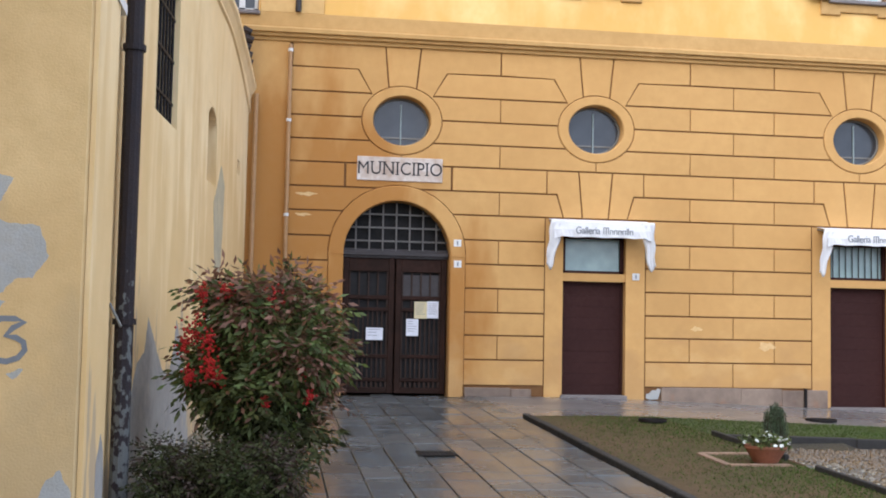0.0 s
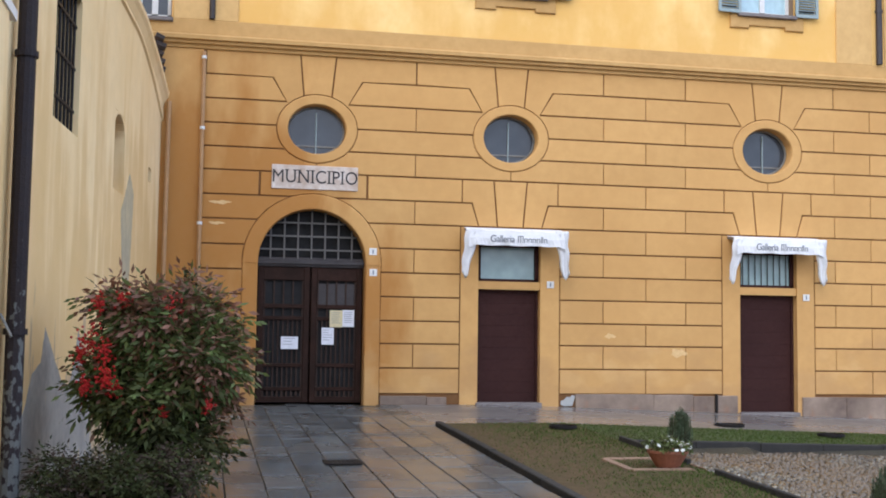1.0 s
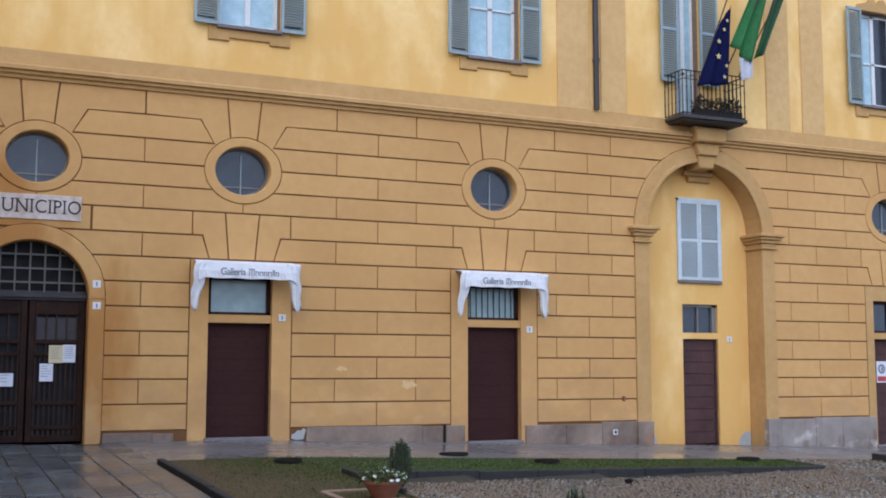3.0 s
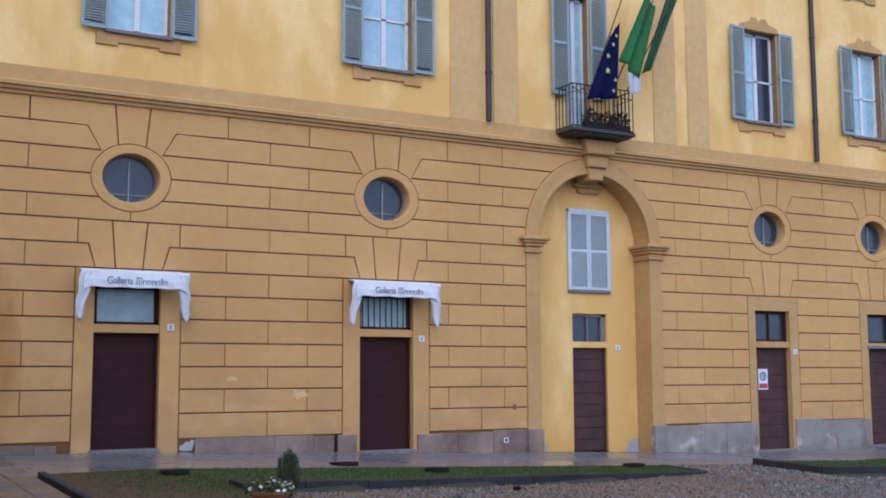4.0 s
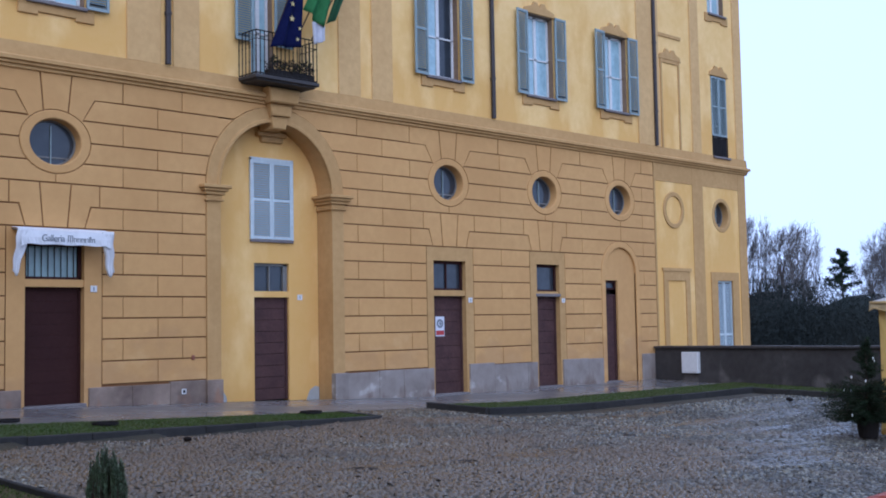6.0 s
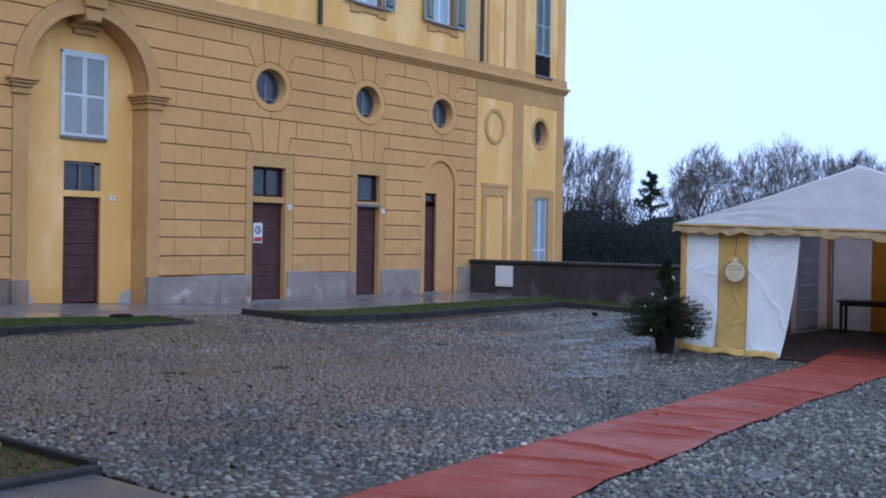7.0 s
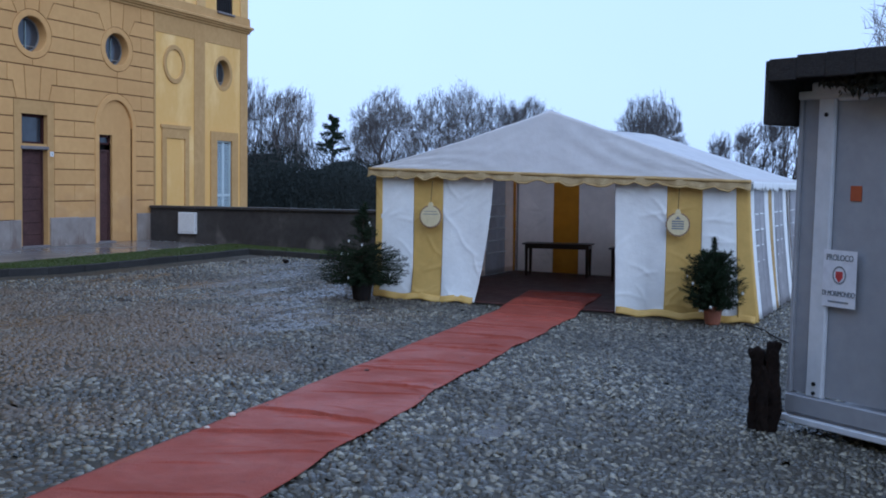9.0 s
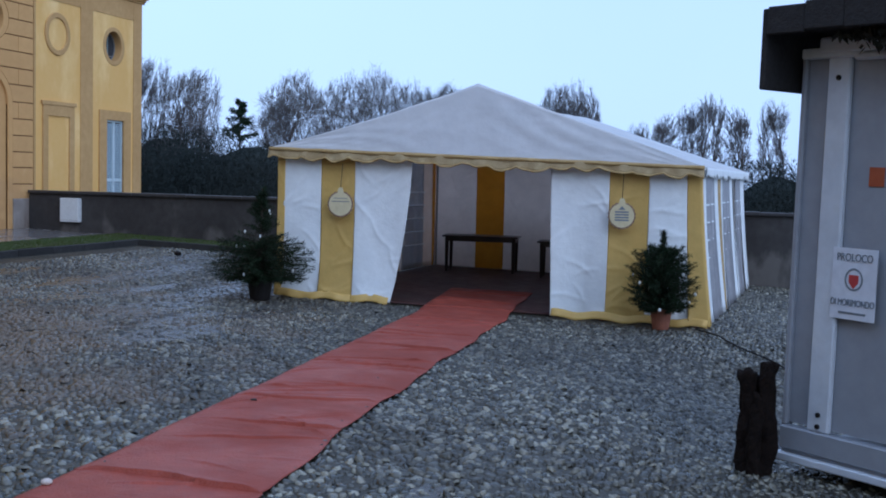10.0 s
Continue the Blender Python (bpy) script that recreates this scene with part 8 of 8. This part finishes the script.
lg = tagged(empty("upright_logs", (10.43, -6.115, ground_z(10.43, -6.115))), "dark rough-barked logs standing upright beside the hut", "logs")
for i, (x, y, r_, h, lean) in enumerate(((0.02, 0.08, 0.074, 0.80, -0.03), (-0.01, -0.07, 0.070, 0.88, 0.01), (0.10, 0.02, 0.065, 0.74, 0.0), (-0.07, 0.01, 0.060, 0.62, 0.05))):
    rings = [(r_, -0.03 + (h + 0.03) * k / 22) for k in range(23)] + [(r_ * 0.85, h + 0.012), (0.002, h + 0.015)]
    bm = lathe(bmesh.new(), rings, seg=18)
    for v_ in bm.verts:
        k = 1 + 0.34 * noise.noise(Vector((v_.co.x * 14, v_.co.y * 14, v_.co.z * 7 + i * 7))) + 0.16 * noise.noise(Vector((v_.co.x * 45, v_.co.y * 45, v_.co.z * 22 + i)))
        v_.co.x, v_.co.y = v_.co.x * k + lean * v_.co.z + 0.012 * math.sin(v_.co.z * 5 + i), v_.co.y * k + 0.014 * math.sin(v_.co.z * 9 + 2 * i)
        v_.co.z += 0.05 * noise.noise(Vector((v_.co.x * 16, v_.co.y * 16, i))) * (v_.co.z > h * 0.9)
    part("log", bm, LOG, lg).matrix_basis = pose(x, y, 0)

# ---------------------------------------------------------------- trees beyond the court
def bare_tree(h, low, rx, rz, seed, parent, ends=420, twigs=6, fine=0.011):
    """A leafless tree whose boughs fork again and again towards a rounded crown; low is the height of the first fork."""
    r = np.random.default_rng(seed)
    d = r.normal(size=(ends, 3)); d /= np.linalg.norm(d, axis=1)[:, None]
    d[:, 2] = np.where(d[:, 2] < -0.55, -d[:, 2], d[:, 2])
    lump = 1 + 0.13 * np.sin(d[:, 0] * 4 + seed) * np.cos(d[:, 1] * 3 + seed) + 0.10 * np.sin(d[:, 2] * 6 + 2 * seed)
    pts = d * ((0.12 + 0.88 * r.random(ends)) ** 0.40 * lump * 0.92)[:, None] * np.array((rx, rx, rz)) + np.array((0, 0, h - rz))
    segs, tw = [], []
    def fork(p, idx, rad, depth):
        if len(idx) == 1:
            q = pts[idx[0]]
            segs.append((p, q, rad, fine))
            out = q - np.array((0, 0, h - 1.5 * rz)); out /= np.linalg.norm(out)
            for _ in range(twigs):
                a = out * 0.8 + r.normal(size=3) * 0.45 + np.array((0, 0, 0.12)); a /= np.linalg.norm(a)
                b = p + (q - p) * r.uniform(0.1, 1.0)
                tw.append((b, b + a * r.uniform(0.2, 0.45), fine * 0.8, fine * 0.4))
            return
        c = pts[idx].mean(0)
        q = p + (c - p) * (0.30 if depth else 0.18) + r.normal(size=3) * 0.05 * np.linalg.norm(c - p)
        ra = max(rad * 0.86, fine)
        segs.append((p, q, rad, ra))
        ax = r.normal(size=3); ax[2] *= 0.5
        k = pts[idx] @ ax
        o = np.argsort(k)
        m = int(len(idx) * r.uniform(0.35, 0.65)); m = min(max(m, 1), len(idx) - 1)
        for part_ in (idx[o[:m]], idx[o[m:]]):
            fork(q, part_, max(ra * (len(part_) / len(idx)) ** 0.37, fine), depth + 1)
    base = np.array((0.0, 0.0, low))
    segs.append((np.zeros(3), base, h * 0.022, h * 0.018))
    fork(base, np.arange(ends), h * 0.018, 0)
    def tubes(lst, sides):
        V, F = [], []
        for a, b, ra, rb in lst:
            w = Vector(b - a)
            if w.length < 1e-5:
                continue
            x = w.orthogonal().normalized()
            y = w.cross(x).normalized()
            o = len(V)
            for p, rr_ in ((Vector(a), ra), (Vector(b), rb)):
                for k in range(sides):
                    t = 2 * math.pi * k / sides
                    V.append(tuple(p + (x * math.cos(t) + y * math.sin(t)) * rr_))
            for k in range(sides):
                F.append((o + k, o + (k + 1) % sides, o + sides + (k + 1) % sides, o + sides + k))
        return V, F
    V, F = tubes([s for s in segs if s[2] > 0.04], 6)
    raw("trunk", V, F, BARK, parent)
    V, F = tubes([s for s in segs if s[2] <= 0.04] + tw, 3)
    raw("crown", V, F, TWIG, parent, "bare winter branches")["kind"] = "stuff"
    return parent
def tree_thing(at, h, low, rx, rz, seed, ends=420, twigs=6, fine=0.011, name="bare_tree"):
    t = tagged(empty(name, at), "leafless winter tree with a fine grey-brown crown", "tree", "trees beyond the court")
    return bare_tree(h, low, rx, rz, seed, t, ends, twigs, fine)
ZB = -4.2
protos = [tree_thing((66.9, 29.8, ZB), 12.5, 2.6, 2.2, 5.0, 21, 1500, 4, 0.008), tree_thing((70.4, 24.3, ZB), 12.6, 2.2, 3.1, 5.2, 22, 1900, 4, 0.008), tree_thing((72.1, 21.6, ZB), 11.8, 2.2, 2.8, 4.8, 23, 1700, 4, 0.008), tree_thing((79.5, 1.3, ZB), 10.3, 3.0, 1.2, 3.8, 24, 420, 6)]
spots = [(0, 65.3, 32.4, 0.96, 60), (2, 73.4, 19.4, 0.95, 130), (2, 74.7, 17.3, 0.88, 200), (0, 73.6, 15.3, 0.88, 310), (1, 76.9, 14.2, 0.82, 80), (1, 78.6, 8.3, 0.84, 30), (2, 76.6, 6.6, 0.84, 200), (3, 80.0, -0.4, 0.92, 45), (3, 80.6, -1.7, 0.98, 120), (3, 78.9, 2.9, 0.80, 70), (3, 81.0, -3.4, 0.9, 190), (3, 82, -5.6, 0.95, 250), (1, 64, 36.5, 0.95, 100), (2, 62, 40, 0.95, 15), (3, 83, -9, 1.0, 30), (1, 84, -14, 0.9, 80), (2, 76, 11.5, 0.72, 250), (0, 72.5, 26.4, 0.78, 15), (2, 69.5, 31.4, 0.74, 95)]
for k, x, y, s, rz in spots:
    c = copy_thing(protos[k], pose(x, y, ZB, 0, 0, rz))
    c.scale = (s * 1.04, s * 1.04, s * (1.10 if y > 10 else 1.17))
tree_thing((30.5, -8.0, -1.6), 8.9, 2.5, 1.6, 3.4, 31, 260, 5, 0.008)
pine = tagged(empty("dark_pine", (68.5, 27.3, -4.2)), "dark green pine among leafless trees", "tree")
part("trunk", rod(bmesh.new(), (0, 0, 0), (0, 0, 9.7), 0.18, 0.03, 7), BARK, pine)
V, F = [], []
rp = np.random.default_rng(9)
for i in range(60):
    k = (i // 5) / 12
    zz = 7.3 + 2.5 * k + 0.08 * rp.normal()
    L_ = 1.05 * (1 - k) ** 0.75 * (0.6 + 0.6 * rp.random()) + 0.15
    a = rp.random() * 6.28
    for q in range(60):
        s = rp.random() ** 0.6
        p = np.array((math.cos(a) * L_ * s, math.sin(a) * L_ * s, zz + 0.25 * s * L_)) + rp.normal(size=3) * 0.06
        t, w = rp.normal(size=3) * 0.07, rp.normal(size=3) * 0.045
        o = len(V)
        V += [tuple(p - t), tuple(p + w), tuple(p + t)]
        F.append((o, o + 1, o + 2))
raw("crown", V, F, NEEDLE, pine)["kind"] = "stuff"

def thicket():
    """A dense dark belt of undergrowth along the edge of the fields."""
    r = np.random.default_rng(17)
    n = 160000
    t = r.random(n)
    x = 58 + 10 * t + r.normal(size=n) * 1.2 + 3 * np.sin(t * 30)
    y = 48 - 66 * t + r.normal(size=n) * 1.0
    top = 3.5 - 2.1 * np.clip((t - 0.12) / 0.5, 0, 1) + 0.7 * np.sin(t * 55) + 0.5 * np.sin(t * 140 + 1)
    z = -4.8 + (top + 4.8) * r.random(n) ** 0.6
    p = np.stack([x, y, z], 1)
    a, b = r.normal(size=(n, 3)) * 0.065, r.normal(size=(n, 3)) * 0.065
    a[:, 2] += 0.07
    V = np.stack([p - a, p + b * 0.5, p + a * 1.5], 1).reshape(-1, 3)
    o = raw("thicket", V.tolist(), [(3 * i, 3 * i + 1, 3 * i + 2) for i in range(n)], WOOD)
    tagged(o, "dense dark thicket along the field edge", "thicket", kind="stuff")
    V, F = [], []
    m = 60
    for i in range(m + 1):
        tt = i / m
        top = 3.0 - 2.1 * min(max((tt - 0.12) / 0.5, 0), 1) + 0.5 * math.sin(tt * 55)
        xx, yy = 60.5 + 10 * tt + 3 * math.sin(tt * 30), 48 - 66 * tt
        for (dx, zz) in ((-1.0, -5.0), (-0.6, top - 1.0), (0.3, top), (1.2, top - 0.8), (1.6, -5.0)):
            V.append((xx + dx + 0.3 * math.sin(i * 2.1), yy, zz + 0.25 * math.sin(i * 1.7 + dx)))
    for i in range(m):
        for k in range(4):
            p_ = i * 5 + k
            F.append((p_, p_ + 5, p_ + 6, p_ + 1))
    c = raw("thicket_core", V, F, WOOD, None, "", True)
    tagged(c, "dark shaded inside of the thicket", "thicket", kind="stuff")
thicket()
